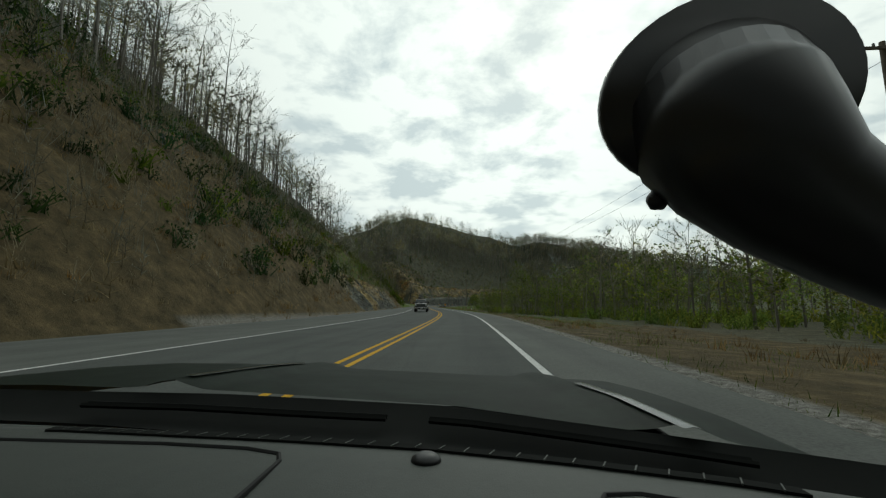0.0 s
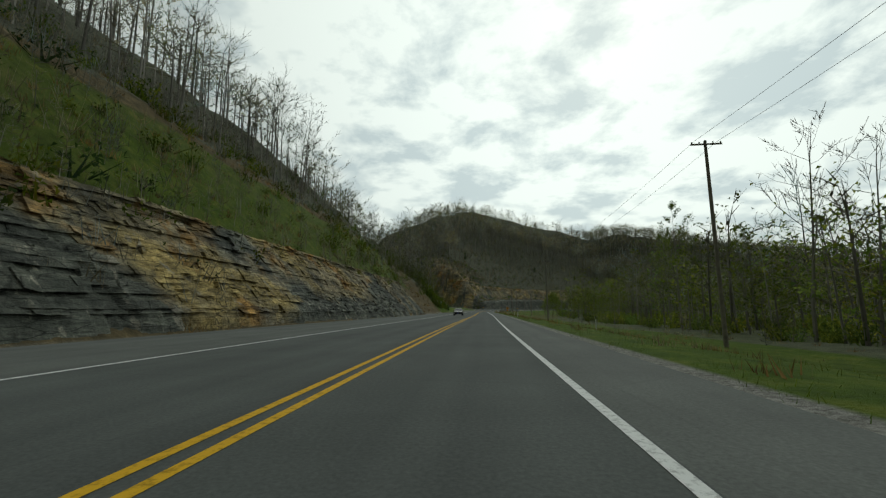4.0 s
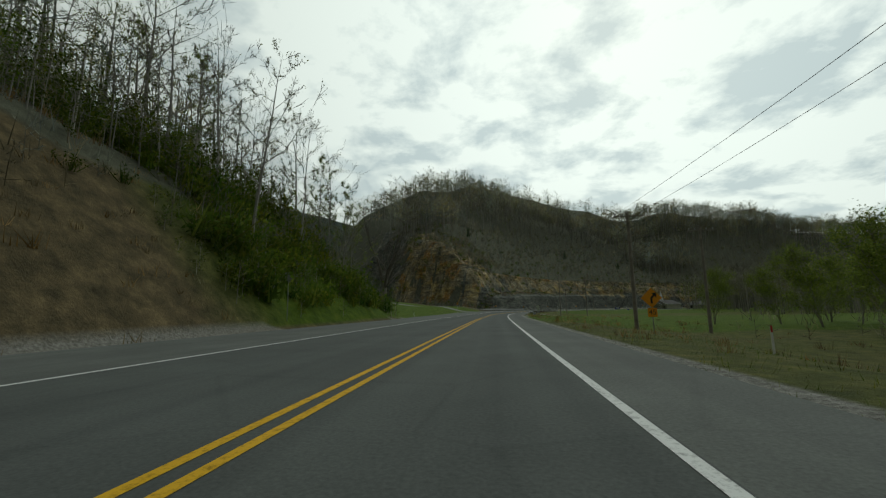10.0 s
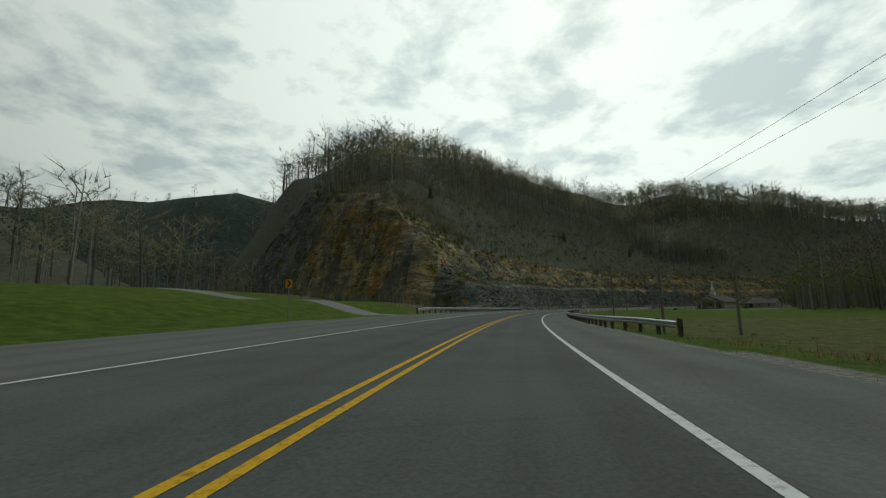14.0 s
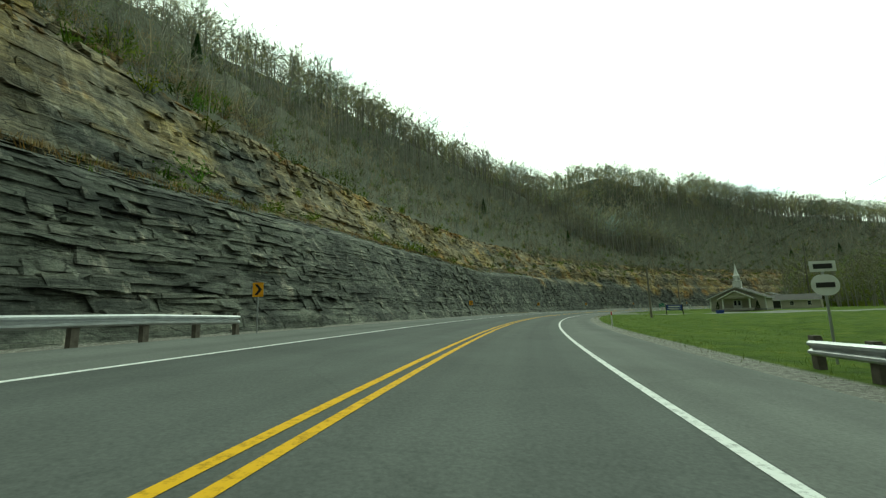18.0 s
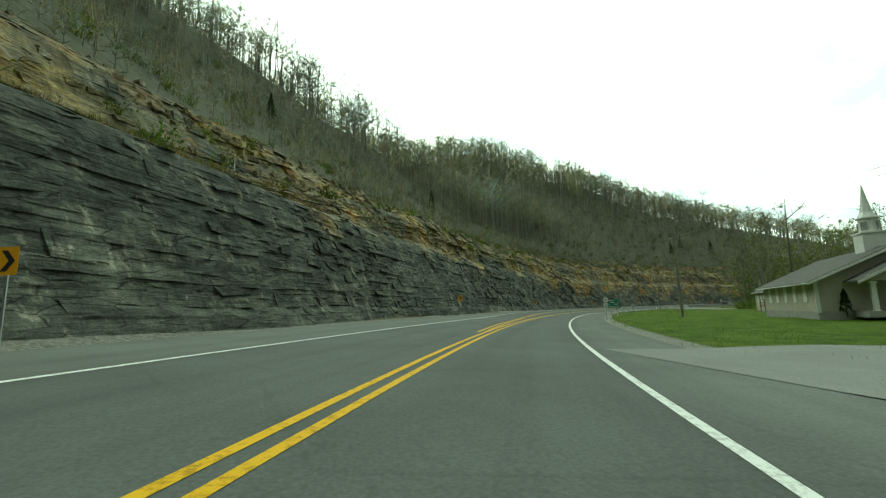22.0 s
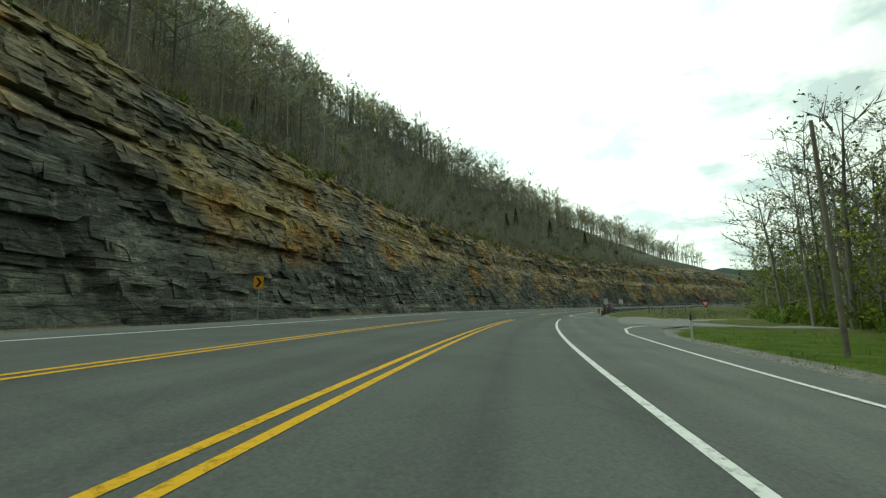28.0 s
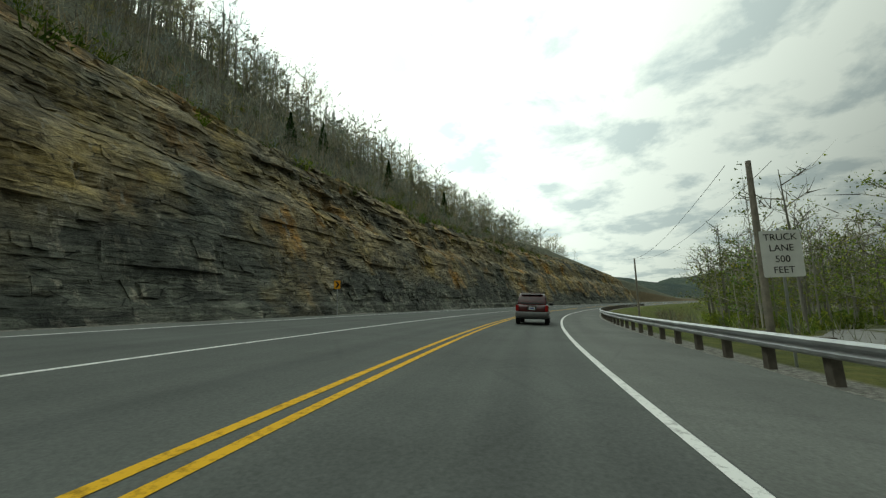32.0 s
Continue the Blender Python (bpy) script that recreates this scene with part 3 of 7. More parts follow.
# ---- road, shoulders and paint ----
ru = np.arange(-240, 1300, 2.0)
def across(f0, f1, n):
    a, b = f0(ru), f1(ru)
    return a[:, None] + (b - a)[:, None] * np.linspace(0, 1, n)[None, :]
WHITE_R = 1.25
road, _, _ = sheet("road", ru, across(lambda u: left_line(u) - 0.1, lambda u: 0 * u + WHITE_R + 0.1, 9), plane_z, M_ASPHALT, 0.0)
tagged(road, "grey asphalt two-lane highway with worn wheel tracks", "road", kind="structure")
shl, _, _ = sheet("shoulder_left", ru, across(left_edge, lambda u: left_line(u) - 0.1, 4), plane_z, M_SHOULDER, -0.006)
tagged(shl, "pale asphalt shoulder below the bank", "road shoulder", kind="structure")
shr, _, _ = sheet("shoulder_right", ru, across(lambda u: 0 * u + WHITE_R + 0.1, right_edge, 4), plane_z, M_SHOULDER, -0.006)
tagged(shr, "pale asphalt shoulder with gravel edge", "road shoulder", kind="structure")


def stripe(name, u0, u1, centre, width, mat, lift=0.006, label=""):
    us = np.linspace(u0, u1, max(2, int((u1 - u0) / 2) + 1))
    c = np.array([centre(u) for u in us], float) if callable(centre) else np.full(len(us), float(centre))
    ob, _, _ = sheet(name, us, np.stack([c - width / 2, c + width / 2], -1), plane_z, mat, lift, False)
    return tagged(ob, label or "worn painted road line", "road marking", kind="structure")


stripe("edge_line_right", -240, 586, WHITE_R, 0.14, M_WHITE, label="white edge line along the right lane")
stripe("edge_line_right", 640, 694, WHITE_R, 0.14, M_WHITE, label="white edge line along the right lane")
stripe("edge_line_right", 708, 1300, WHITE_R, 0.14, M_WHITE, label="white edge line along the right lane")
stripe("edge_line_left", -240, 590, left_line, 0.14, M_WHITE, label="white edge line along the left lane")
stripe("edge_line_left", 590, 1300, left_line, 0.14, M_WHITE, label="white edge line along the passing lane")
for off in (-0.16, 0.16):
    stripe("centre_line", -240, 686, -2.45 + off, 0.13, M_YELLOW, label="double yellow centre line")
    stripe("centre_line", 706, 1300, -2.45 + off, 0.13, M_YELLOW, label="double yellow centre line")
    stripe("median_line", 536, 680, lambda u, o=off: np.interp(u, [536, 560, 600, 680], [-2.8, -3.6, -6.4, -6.9]) + o, 0.13, M_YELLOW, label="double yellow line of the turning lane")
stripe("lane_line", 705, 1300, -6.9, 0.13, M_WHITE, label="white line between the left lanes")
for k in range(17):
    stripe("turn_lane_dash", 589 + k * 3.0, 590.4 + k * 3.0, WHITE_R - 0.2, 0.14, M_WHITE, label="short white lane dash")
stripe("turn_lane_edge", 586, 672, lambda u: np.interp(u, [586, 590, 594, 600, 611, 619, 626, 645, 672], [1.25, 1.38, 1.6, 2.05, 2.8, 3.4, 3.7, 4.25, 4.6]), 0.14, M_WHITE, label="white edge line of the turn lane")

# ---- rock cuts ----
def chance_row(i, j, salt):
    """A steady random number from -1 to 1 for a pair of whole numbers."""
    h = np.sin(i * 12.9898 + j * 78.233 + salt * 3.7) * 43758.5453
    return (h - np.floor(h)) * 2 - 1


def rock_blocks(face_ob, u0, u1, ed, amp, seed, lift, U, D, tan_map, out_map):
    """Broken blocks that stand out of a face's beds, thickest where the face is rough."""
    r = np.random.RandomState(seed + 77)
    A, B, LO, HI = [], [], [], []
    upper = ed[0] > 5
    dense = 0.34 if upper else 0.06
    for k in range(1, len(ed) - 1):
        mean = r.uniform(0.5, 1.3)
        tall = k + 1 + int(r.uniform() < 0.25)
        c = u0 + 8 + np.cumsum(np.maximum(0.25, r.lognormal(math.log(mean), 0.55, int((u1 - u0) / mean * 1.1))))
        c = c[c < u1 - 8]
        near = step(-0.45, 0.4, waves(c[:-1], 0 * c[:-1] + ed[k], seed + 6, 45))
        keep = r.uniform(0, 1, len(c) - 1) < (dense + 0.34 * near) * np.where(c[:-1] > 820, 0.5, 1.0)
        A.append(c[:-1][keep])
        B.append(c[1:][keep])
        LO.append(np.full(keep.sum(), ed[k]))
        HI.append(np.full(keep.sum(), ed[min(tall, len(ed) - 1)]))
    A, B, LO, HI = (np.concatenate(q) for q in (A, B, LO, HI))
    n = len(A)
    if upper:
        # no block taller than a metre: part of a bed where the face is steep
        part_of = np.minimum(1, r.uniform(0.35, 1.0, n) / np.maximum(rise_left(A, HI) - rise_left(A, LO), 0.1))
        LO = LO + r.uniform(0, 1, n) * (1 - part_of) * (HI - LO)
        HI = LO + part_of * (HI - LO)
    i = np.clip(np.round((A + B) / 2 - U[0, 0]) / (U[1, 0] - U[0, 0]), 0, U.shape[0] - 1).astype(int)
    j = np.clip(np.searchsorted(D[0], (LO + HI) / 2), 0, U.shape[1] - 1)
    out = out_map[i, j] + amp * r.uniform(0.0, 0.55, n) ** 1.5
    V = np.zeros((n, 8, 3))
    for q, (uu, dd) in enumerate(((A, LO), (B, LO), (B, HI), (A, HI))):
        for back in (0, 1):
            uj = uu + r.normal(0, 0.07, n) * (1 - 0.6 * back)
            dj = dd + r.normal(0, 0.05, n) + 0.16 * waves(uu, 0 * uu, seed, 46)
            # on the leaning upper tier the blocks have upright fronts and level tops
            lean = 0.7 * (HI - LO) * (upper and q > 1 and not back)
            L = toe(uj) - dj + lean + (out + amp * r.uniform(-0.3, 0.3, n) if not back else out - 0.8)
            x, y = place(uj, L)
            z = rise_left(uj, dj) + plane_z(uj, np.clip(L, left_edge(uj), 9)) + lift + r.normal(0, 0.05, n)
            V[:, q + 4 * back] = np.stack([x, y, z], -1)
    quads = [(0, 3, 2, 1), (3, 7, 6, 2), (0, 1, 5, 4), (0, 4, 7, 3), (1, 2, 6, 5)]
    tan = tan_map[i, j]

    def emit(name, ids):
        F = (np.arange(len(ids))[:, None, None] * 8 + np.array(quads)[None]).reshape(-1, 4)
        ob = mesh_ob(name, V[ids].reshape(-1, 3).tolist(), F.tolist(), M_ROCK, face_ob)
        c = np.zeros((len(ids) * 8, 4), np.float32)
        c[:, 0], c[:, 3] = np.repeat(tan[ids], 8), 1
        ob.data.color_attributes.new("bed", "FLOAT_COLOR", "POINT").data.foreach_set("color", c.ravel())
        return ob

    # those along one stretch of the dark cut can be picked apart, the rest stay together
    single = np.nonzero((A > 596) & (A < 640))[0][:280] if u0 == 410 else np.zeros(0, int)
    for q in single:
        emit("rock_block", np.array([q]))
    rest = np.setdiff1d(np.arange(n), single)
    tagged(emit("broken_blocks", rest), "broken rock blocks standing out of the face", kind="stuff")


def rock_face(name, u0, u1, du, d0, d1, thin, thick, amp, seed, tan_at, label, lift=0.35):
    """A blasted layered face over the bank: each bed stands proud of or behind the next, broken along its length into blocks."""
    r = np.random.RandomState(seed)
    us = np.arange(u0, u1 + 0.01, du)
    fd = np.linspace(d0, d1, 600)
    fz_ = rise_left(0 * fd + (u0 + u1) / 2, fd)
    arc = np.concatenate([[0], np.cumsum(np.hypot(np.diff(fd), np.diff(fz_)))])
    steep = np.interp(fd, fd, np.gradient(fz_, fd))
    # bed edges up the slope: thin beds where it is steep, wide where it lies back
    edges, a = [0.0], 0.0
    while a < arc[-1]:
        a += r.uniform(thin, thick) * (1.0 if np.interp(a, arc, steep) > 0.9 else 2.2)
        edges.append(min(a, arc[-1]))
    ed = np.interp(edges, arc, fd)
    ds, bed = [], []
    for k in range(len(ed) - 1):
        gap = min(0.012, (ed[k + 1] - ed[k]) * 0.1)
        ds += [ed[k] + gap, ed[k + 1] - gap]
        bed += [k, k]
    rows = len(ds)
    U, D = np.meshgrid(us, np.array(ds), indexing="ij")
    K = np.repeat(np.array(bed)[None, :], len(us), 0)
    ends = step(u0, u0 + 12, U) * step(u1, u1 - 12, U)
    later = (U > 585 + 16 * waves(U, D, seed + 9, 22)) & (chance_row(K // 3, np.floor(U / 11.0), 5) < 0.7)
    K = np.where(later, (K // 3) * 3, K)
    D = D + 0.16 * waves(U, 0 * U, seed, 46) * ends * (D > d0 + 0.5) * (D < d1 - 0.5)
    zz = rise_left(U, D)
    proud = r.uniform(-1, 1, 400)
    length = r.uniform(0.7, 2.6, 400)

    wob = 0.35 * waves(U, D, seed + 2, 5)
    block = chance_row(np.floor(U / length[K] + 7 * proud[K] + wob), K, 1)
    group = K // 4
    slabs = chance_row(np.floor(U / 5.1 + 4 * proud[group] + wob), group, 2)
    face = chance_row(np.floor(U / 8.0 + 1.2 * waves(U, D, seed + 5, 30)), 0 * K, 3)
    late = step(540, 590, U)
    rough = step(-0.5, 0.45, waves(U, D, seed + 6, 45))
    out = (0.35 + 0.35 * late) * face + (0.3 + 0.7 * rough) * ((0.42 - 0.22 * late) * proud[K] + 0.5 * block) + (0.35 + 0.6 * late) * slabs * (0.4 + 0.6 * rough) + 0.5 * waves(U, D, seed + 3, 16)
    out = amp * (out + 0.16 * r.uniform(-1, 1, U.shape))
    out = out * (1 - 0.7 * np.exp(-((D - 11) / 1.6) ** 2) * (u0 > 400) * (1 - step(535, 590, U)))
    out = out * (1 + 0.7 * step(8, 11, zz) * step(545, 590, U) * (d0 < 0) * (u0 > 400))
    fade = (np.arange(rows) > 0)[None, :] * ends
    L = toe(U) - D + out * fade
    x, y = place(U, L)
    z = zz + plane_z(U, np.clip(L, left_edge(U), 9)) + lift * fade - 0.5 * (1 - fade) + 0.05 * amp * r.uniform(-1, 1, U.shape) * fade
    v = np.stack([x, y, z], -1).reshape(-1, 3)
    ob = mesh_ob(name, v.tolist(), grid_faces(*U.shape).tolist(), M_ROCK)
    c = np.zeros((U.size, 4), np.float32)
    c[:, 0] = (0.75 * step(tan_at - 3, tan_at + 3, zz + 6.0 * waves(U, D, seed + 8, 34) + (2.6 * (d0 > 0) + 2.4 + (d0 < 0) * 5.0 * step(650, 690, U)) * step(545, 590, U))).ravel()
    c[:, 0] *= (0.8 + 0.2 * np.maximum(step(470, 545, U) + (U < 300), (d0 > 0) * step(452, 470, U))).ravel()
    c[:, 0] = np.maximum(c[:, 0], (0.66 * step(672, 720, U) * step(1.5, 4.5, zz + 2.0 * waves(U, D, seed + 8, 30))).ravel())
    if name == "rock_nose":
        c[:, 0] = (0.95 * step(20, 26, D) * (1 - step(62, 80, D)) + 0.3).clip(0, 0.95).ravel()
    elif d0 > 0:
        c[:, 0] = np.maximum(c[:, 0], (0.82 * step(13, 15, D) * (1 - step(545, 590, U))).ravel())
    c[:, 3] = 1
    ob.data.color_attributes.new("bed", "FLOAT_COLOR", "POINT").data.foreach_set("color", c.ravel())
    rock_blocks(ob, u0, u1, ed, amp, seed, lift, U, D, c[:, 0].reshape(U.shape), out)
    return tagged(ob, label, "rock face", kind="structure")


rock_face("rock_cut_low", 84, 208, 0.4, -0.2, 7.5, 0.3, 0.75, 0.42, 40, 2.0, "low grey shale road cut with broken ledges")
rock_face("rock_cut_lower", 410, 1010, 0.4, -0.3, 11.5, 0.28, 0.72, 0.36, 41, 10.4, "dark wet shale road cut, layered and blocky")
rock_face("rock_cut_upper", 412, 1010, 0.45, 9.8, 21.0, 0.3, 0.8, 0.6, 42, 9.5, "upper sandstone tier, tan and rust over grey shale")
rock_face("rock_nose", 409, 460, 0.6, 21, 118, 0.7, 1.6, 1.1, 43, 7.0, "tan and rust sandstone cliff on the nose of the hill", 0.5)

# ---- trees and brush ----
class Soup:
    """Collects triangles and quads for one mesh."""
    def __init__(self):
        self.v, self.f, self.n = [], [], 0

    def add(self, v, f):
        self.v.append(np.asarray(v, float))
        self.f.extend([tuple(i + self.n for i in q) for q in f])
        self.n += len(v)

    def tube(self, pts, rad, sides=4, cap=False):
        pts, rad = np.asarray(pts, float), np.asarray(rad, float)
        d = np.gradient(pts, axis=0)
        d /= np.linalg.norm(d, axis=1)[:, None] + 1e-9
        ref = np.array([0.31, 0.17, 0.93]) if abs(d[0, 2]) < 0.9 else np.array([1.0, 0.1, 0])
        a = np.cross(d, ref)
        a /= np.linalg.norm(a, axis=1)[:, None] + 1e-9
        b = np.cross(d, a)
        th = np.arange(sides) / sides * 2 * math.pi
        ring = pts[:, None] + rad[:, None, None] * (np.cos(th)[None, :, None] * a[:, None] + np.sin(th)[None, :, None] * b[:, None])
        f = []
        for i in range(len(pts) - 1):
            for j in range(sides):
                k = (j + 1) % sides
                f.append((i * sides + j, i * sides + k, (i + 1) * sides + k, (i + 1) * sides + j))
        if cap:
            f.append(tuple(range((len(pts) - 1) * sides, len(pts) * sides)))
            f.append(tuple(range(sides))[::-1])
        self.add(ring.reshape(-1, 3), f)

    def ribbon(self, a, b, w, r):
        d = np.cross(b - a, r.normal(size=3))
        d *= w / (np.linalg.norm(d) + 1e-9)
        self.add([a - d * 1.2, a + d * 1.2, b], [(0, 1, 2)])

    def leaf(self, p, size, r):
        a, b = r.normal(size=3), r.normal(size=3)
        a /= np.linalg.norm(a)
        b -= a * a.dot(b)
        b /= np.linalg.norm(b) + 1e-9
        self.add([p - a * size - b * size * 0.2, p + b * size * 0.95, p + a * size * 1.1], [(0, 1, 2)])

    def arrays(self):
        return (np.concatenate(self.v) if self.v else np.zeros((0, 3))), self.f


def grow(seed, h, limbs, subs, twigs, leaves=0, leaf_size=0.12, first=0.3, spread=0.42, thick=0.011, sides=5, forks=1, loose=0.12):
    """A tapered trunk with limbs, side branches and twigs; some carry leaves."""
    r = np.random.RandomState(seed)
    wood, fine, foliage = Soup(), Soup(), Soup()
    if forks > 2:
        wood.tube([(0, 0, -0.4), (0, 0, 0.08 * h), (0, 0, 0.2 * h), (0.01 * h, 0, 0.27 * h)], [0.034 * h, 0.029 * h, 0.028 * h, 0.02 * h], sides)
    for fk in range(forks):
        lean = r.normal(0, 0.05 + (0.16 if forks == 2 else 0.1) * (forks > 1), 2)
        n = 7
        s = np.linspace(0, 1, n)
        tr = np.stack([lean[0] * h * s ** 1.3 + np.cumsum(r.normal(0, 0.006 * h, n)) * (s > 0), lean[1] * h * s ** 1.3 + np.cumsum(r.normal(0, 0.006 * h, n)) * (s > 0), h * s * (1 - 0.07 * fk)], -1)
        if forks > 2:
            tr[:, :2] *= np.clip((s - 0.16) / 0.5, 0, 1)[:, None] * 1.3
        tr[0, 2] -= 0.4
        rad = thick * h * (1 - 0.93 * s ** 0.9) * (0.8 if forks > 1 else 1)
        wood.tube(tr, rad, sides)
        az = r.uniform(0, 6.28)
        for i in range(limbs // forks):
            q = first + (1 - first) * ((i + r.uniform(0, 1)) / (limbs // forks)) ** 0.9
            q = min(q, 0.98)
            az += 2.4 + r.normal(0, 0.4)
            p0 = np.array([np.interp(q, s, tr[:, k]) for k in range(3)])
            ln = spread * h * (1.08 - q) ** 0.75 * r.uniform(0.6, 1.1)
            up = r.uniform(0.4, 1.15)
            d = np.array([math.cos(az), math.sin(az), up])
            d /= np.linalg.norm(d)
            m = np.linspace(0, 1, 4)
            bp = p0 + d * ln * m[:, None] + np.array([0, 0, 0.22 * ln]) * (m ** 2)[:, None] + np.cumsum(r.normal(0, 0.03 * ln, (4, 3)), 0) * (m > 0)[:, None]
            r0 = np.interp(q, s, rad) * 0.55
            wood.tube(bp, r0 * (1 - 0.85 * m), 4)
            for j in range(subs):
                w = r.uniform(0.3, 1.0)
                c0 = np.array([np.interp(w, m, bp[:, k]) for k in range(3)])
                e = d + r.normal(0, 0.55, 3) + np.array([0, 0, 0.35])
                e /= np.linalg.norm(e)
                sl = ln * r.uniform(0.25, 0.5)
                c1 = c0 + e * sl
                fine.tube([c0, (c0 + c1) / 2 + r.normal(0, 0.06 * sl, 3), c1], [r0 * 0.42, r0 * 0.3, r0 * 0.12 + 0.008], 3)
                for k in range(twigs):
                    g = r.uniform(0.2, 1.0)
                    t0 = c0 + (c1 - c0) * g
                    ee = e + r.normal(0, 0.6, 3) + np.array([0, 0, 0.3])
                    ee /= np.linalg.norm(ee)
                    t1 = t0 + ee * sl * r.uniform(0.3, 0.65)
                    fine.tube([t0, t1], [0.02 + r0 * 0.06, 0.009], 3)
                    for _ in range(leaves):
                        foliage.leaf(t0 + (t1 - t0) * r.uniform(0.2, 1.1) + r.normal(0, loose, 3), leaf_size * r.uniform(0.6, 1.3), r)
    return wood.arrays(), fine.arrays(), foliage.arrays()


def raw_mesh(name, va, mats, mat_ids=None):
    v, f = va
    me = bpy.data.meshes.new(name)
    me.from_pydata(v.tolist(), [], f)
    for m in mats:
        me.materials.append(m)
    if mat_ids is not None:
        me.polygons.foreach_set("material_index", mat_ids)
    me.update()
    return me


TREE_KINDS = {}
def tree_kind(key, wood_mat, twig_mat, leaf_material, **kw):
    wood, fine, fol = grow(**kw)
    TREE_KINDS[key] = (raw_mesh("trunk", wood, [wood_mat]), raw_mesh("crown", fine, [twig_mat]), raw_mesh("foliage", fol, [leaf_material]) if len(fol[0]) else None)


def plant(key, u, l, scale, label, group="", turn=None, category="tree"):
    x, y = place(u, l)
    t = new("tree")
    t.matrix_world = pose(float(x), float(y), float(ground_z(u, l)) - 0.1, 0, 0, random.uniform(0, 360) if turn is None else turn) @ Matrix.Diagonal((scale, scale, scale, 1))
    for nm, me in zip(("trunk", "crown", "foliage"), TREE_KINDS[key]):
        if me:
            new(nm, me).parent = t
    return tagged(t, label, category, group)


for k in range(4):
    tree_kind(f"bare{k}", M_BARK, M_TWIG, M_LEAF, seed=100 + k, h=15 + k, limbs=15, subs=5, twigs=3, first=0.34, spread=0.46, thick=0.0095)
for k in range(3):
    tree_kind(f"bud{k}", M_BARK, M_TWIG, M_OLIVE, seed=120 + k, h=14 + k, limbs=14, subs=5, twigs=4, leaves=2, leaf_size=0.075, first=0.28, spread=0.46, thick=0.0095)
for k in range(3):
    tree_kind(f"green{k}", M_BARK, M_TWIG, M_LEAF, seed=140 + k, h=13 + 2 * k, limbs=15, subs=5, twigs=4, leaves=6, leaf_size=0.095, first=0.25, spread=0.36)
for k in range(2):
    tree_kind(f"sapling{k}", M_BARK, M_TWIG, M_LEAF, seed=160 + k, h=6 + k, limbs=9, subs=4, twigs=3, leaves=7, leaf_size=0.085, first=0.12, spread=0.4, thick=0.009)
tree_kind("bushy", M_BARK, M_TWIG, M_LEAF, seed=171, h=9, limbs=18, subs=6, twigs=4, leaves=20, leaf_size=0.085, first=0.08, spread=0.42, thick=0.012, forks=2, loose=0.4)
tree_kind("snag", M_DEADWOOD, M_DEADWOOD, M_LEAF, seed=181, h=25, limbs=48, subs=6, twigs=5, first=0.24, spread=0.34, thick=0.022, sides=9, forks=4)


def spots(n, u0, u1, l0, l1, seed, gap=2.2):
    """Random spots in a stretch of the plan, none closer than gap."""
    r = np.random.RandomState(seed)
    out, cells = [], {}
    for _ in range(n * 8):
        if len(out) >= n:
            break
        u, l = r.uniform(u0, u1), r.uniform(l0, l1)
        c = (int(u // gap), int(l // gap))
        near = [p for i in (-1, 0, 1) for j in (-1, 0, 1) for p in cells.get((c[0] + i, c[1] + j), ())]
        if all((u - a) ** 2 + (l - b) ** 2 > gap * gap for a, b in near):
            out.append((u, l))
            cells.setdefault(c, []).append((u, l))
    return out


def hill_spots(n, u0, u1, l0, l1, seed, gap):
    """Spots on the second hill, clear of the bare cliff at its nose."""
    return [(u, l) for u, l in spots(n, u0, u1, l0, l1, seed, gap) if u > 430 + 0.3 * max(float(toe(u)) - l - 18, 0)]


rt = random.Random(7)
BARE = "bare grey-barked deciduous tree on the wooded bank"
# trees nearest the road, by stretch
for u, l in spots(36, 0, 200, -62, -41, 1, 3):
    plant(rt.choice(["bare0", "bare1", "bare2", "bare3", "bud0"]), u, l, rt.uniform(1.15, 1.7), BARE, "trees on the left bank")
for u, l in spots(22, 198, 254, -54, -34, 2, 3.5) + spots(34, 250, 292, -48, -23, 61, 2.8):
    plant(rt.choice(["bare0", "bare1", "bare2", "bare3", "bud1", "green0"] if u < 250 else ["bare0", "bare1", "bare3", "bud0", "bud1", "green0"]), u, l, rt.uniform(0.62, 0.9) * (1.6 if u > 249 else 1.0), BARE, "trees on the left bank")
for u, l in spots(26, 55, 240, 27, 48, 3, 3.0):
    plant(rt.choice(["bare0", "bare2", "bud0", "bud1", "green0", "green1", "bud2"]), u, l, rt.uniform(0.85, 1.25), "thin roadside tree just coming into leaf in the low woods", "trees in the right-hand woods")
for u, l in spots(14, 70, 236, 22, 40, 4, 3.2):
    plant(rt.choice(["sapling0", "sapling1"]), u, l, rt.uniform(0.7, 1.2), "young sapling with pale green spring leaves", "saplings in the right-hand woods", category="sapling")
for u, l in hill_spots(88, 436, 660, -106, -86, 5, 3.0):
    plant(rt.choice(["bare0", "bare1", "bare2", "bare3", "bud0"]), u, l, rt.uniform(1.3, 1.85), "slender bare tree above the rock cut", "trees above the rock cut")
for u, l in spots(42, 640, 880, -116, -86, 6, 4.5):
    plant(rt.choice(["bare0", "bare1", "bare2", "bud0", "bud2"]), u, l, rt.uniform(1.15, 1.75), "slender bare tree above the rock cut", "trees above the rock cut")
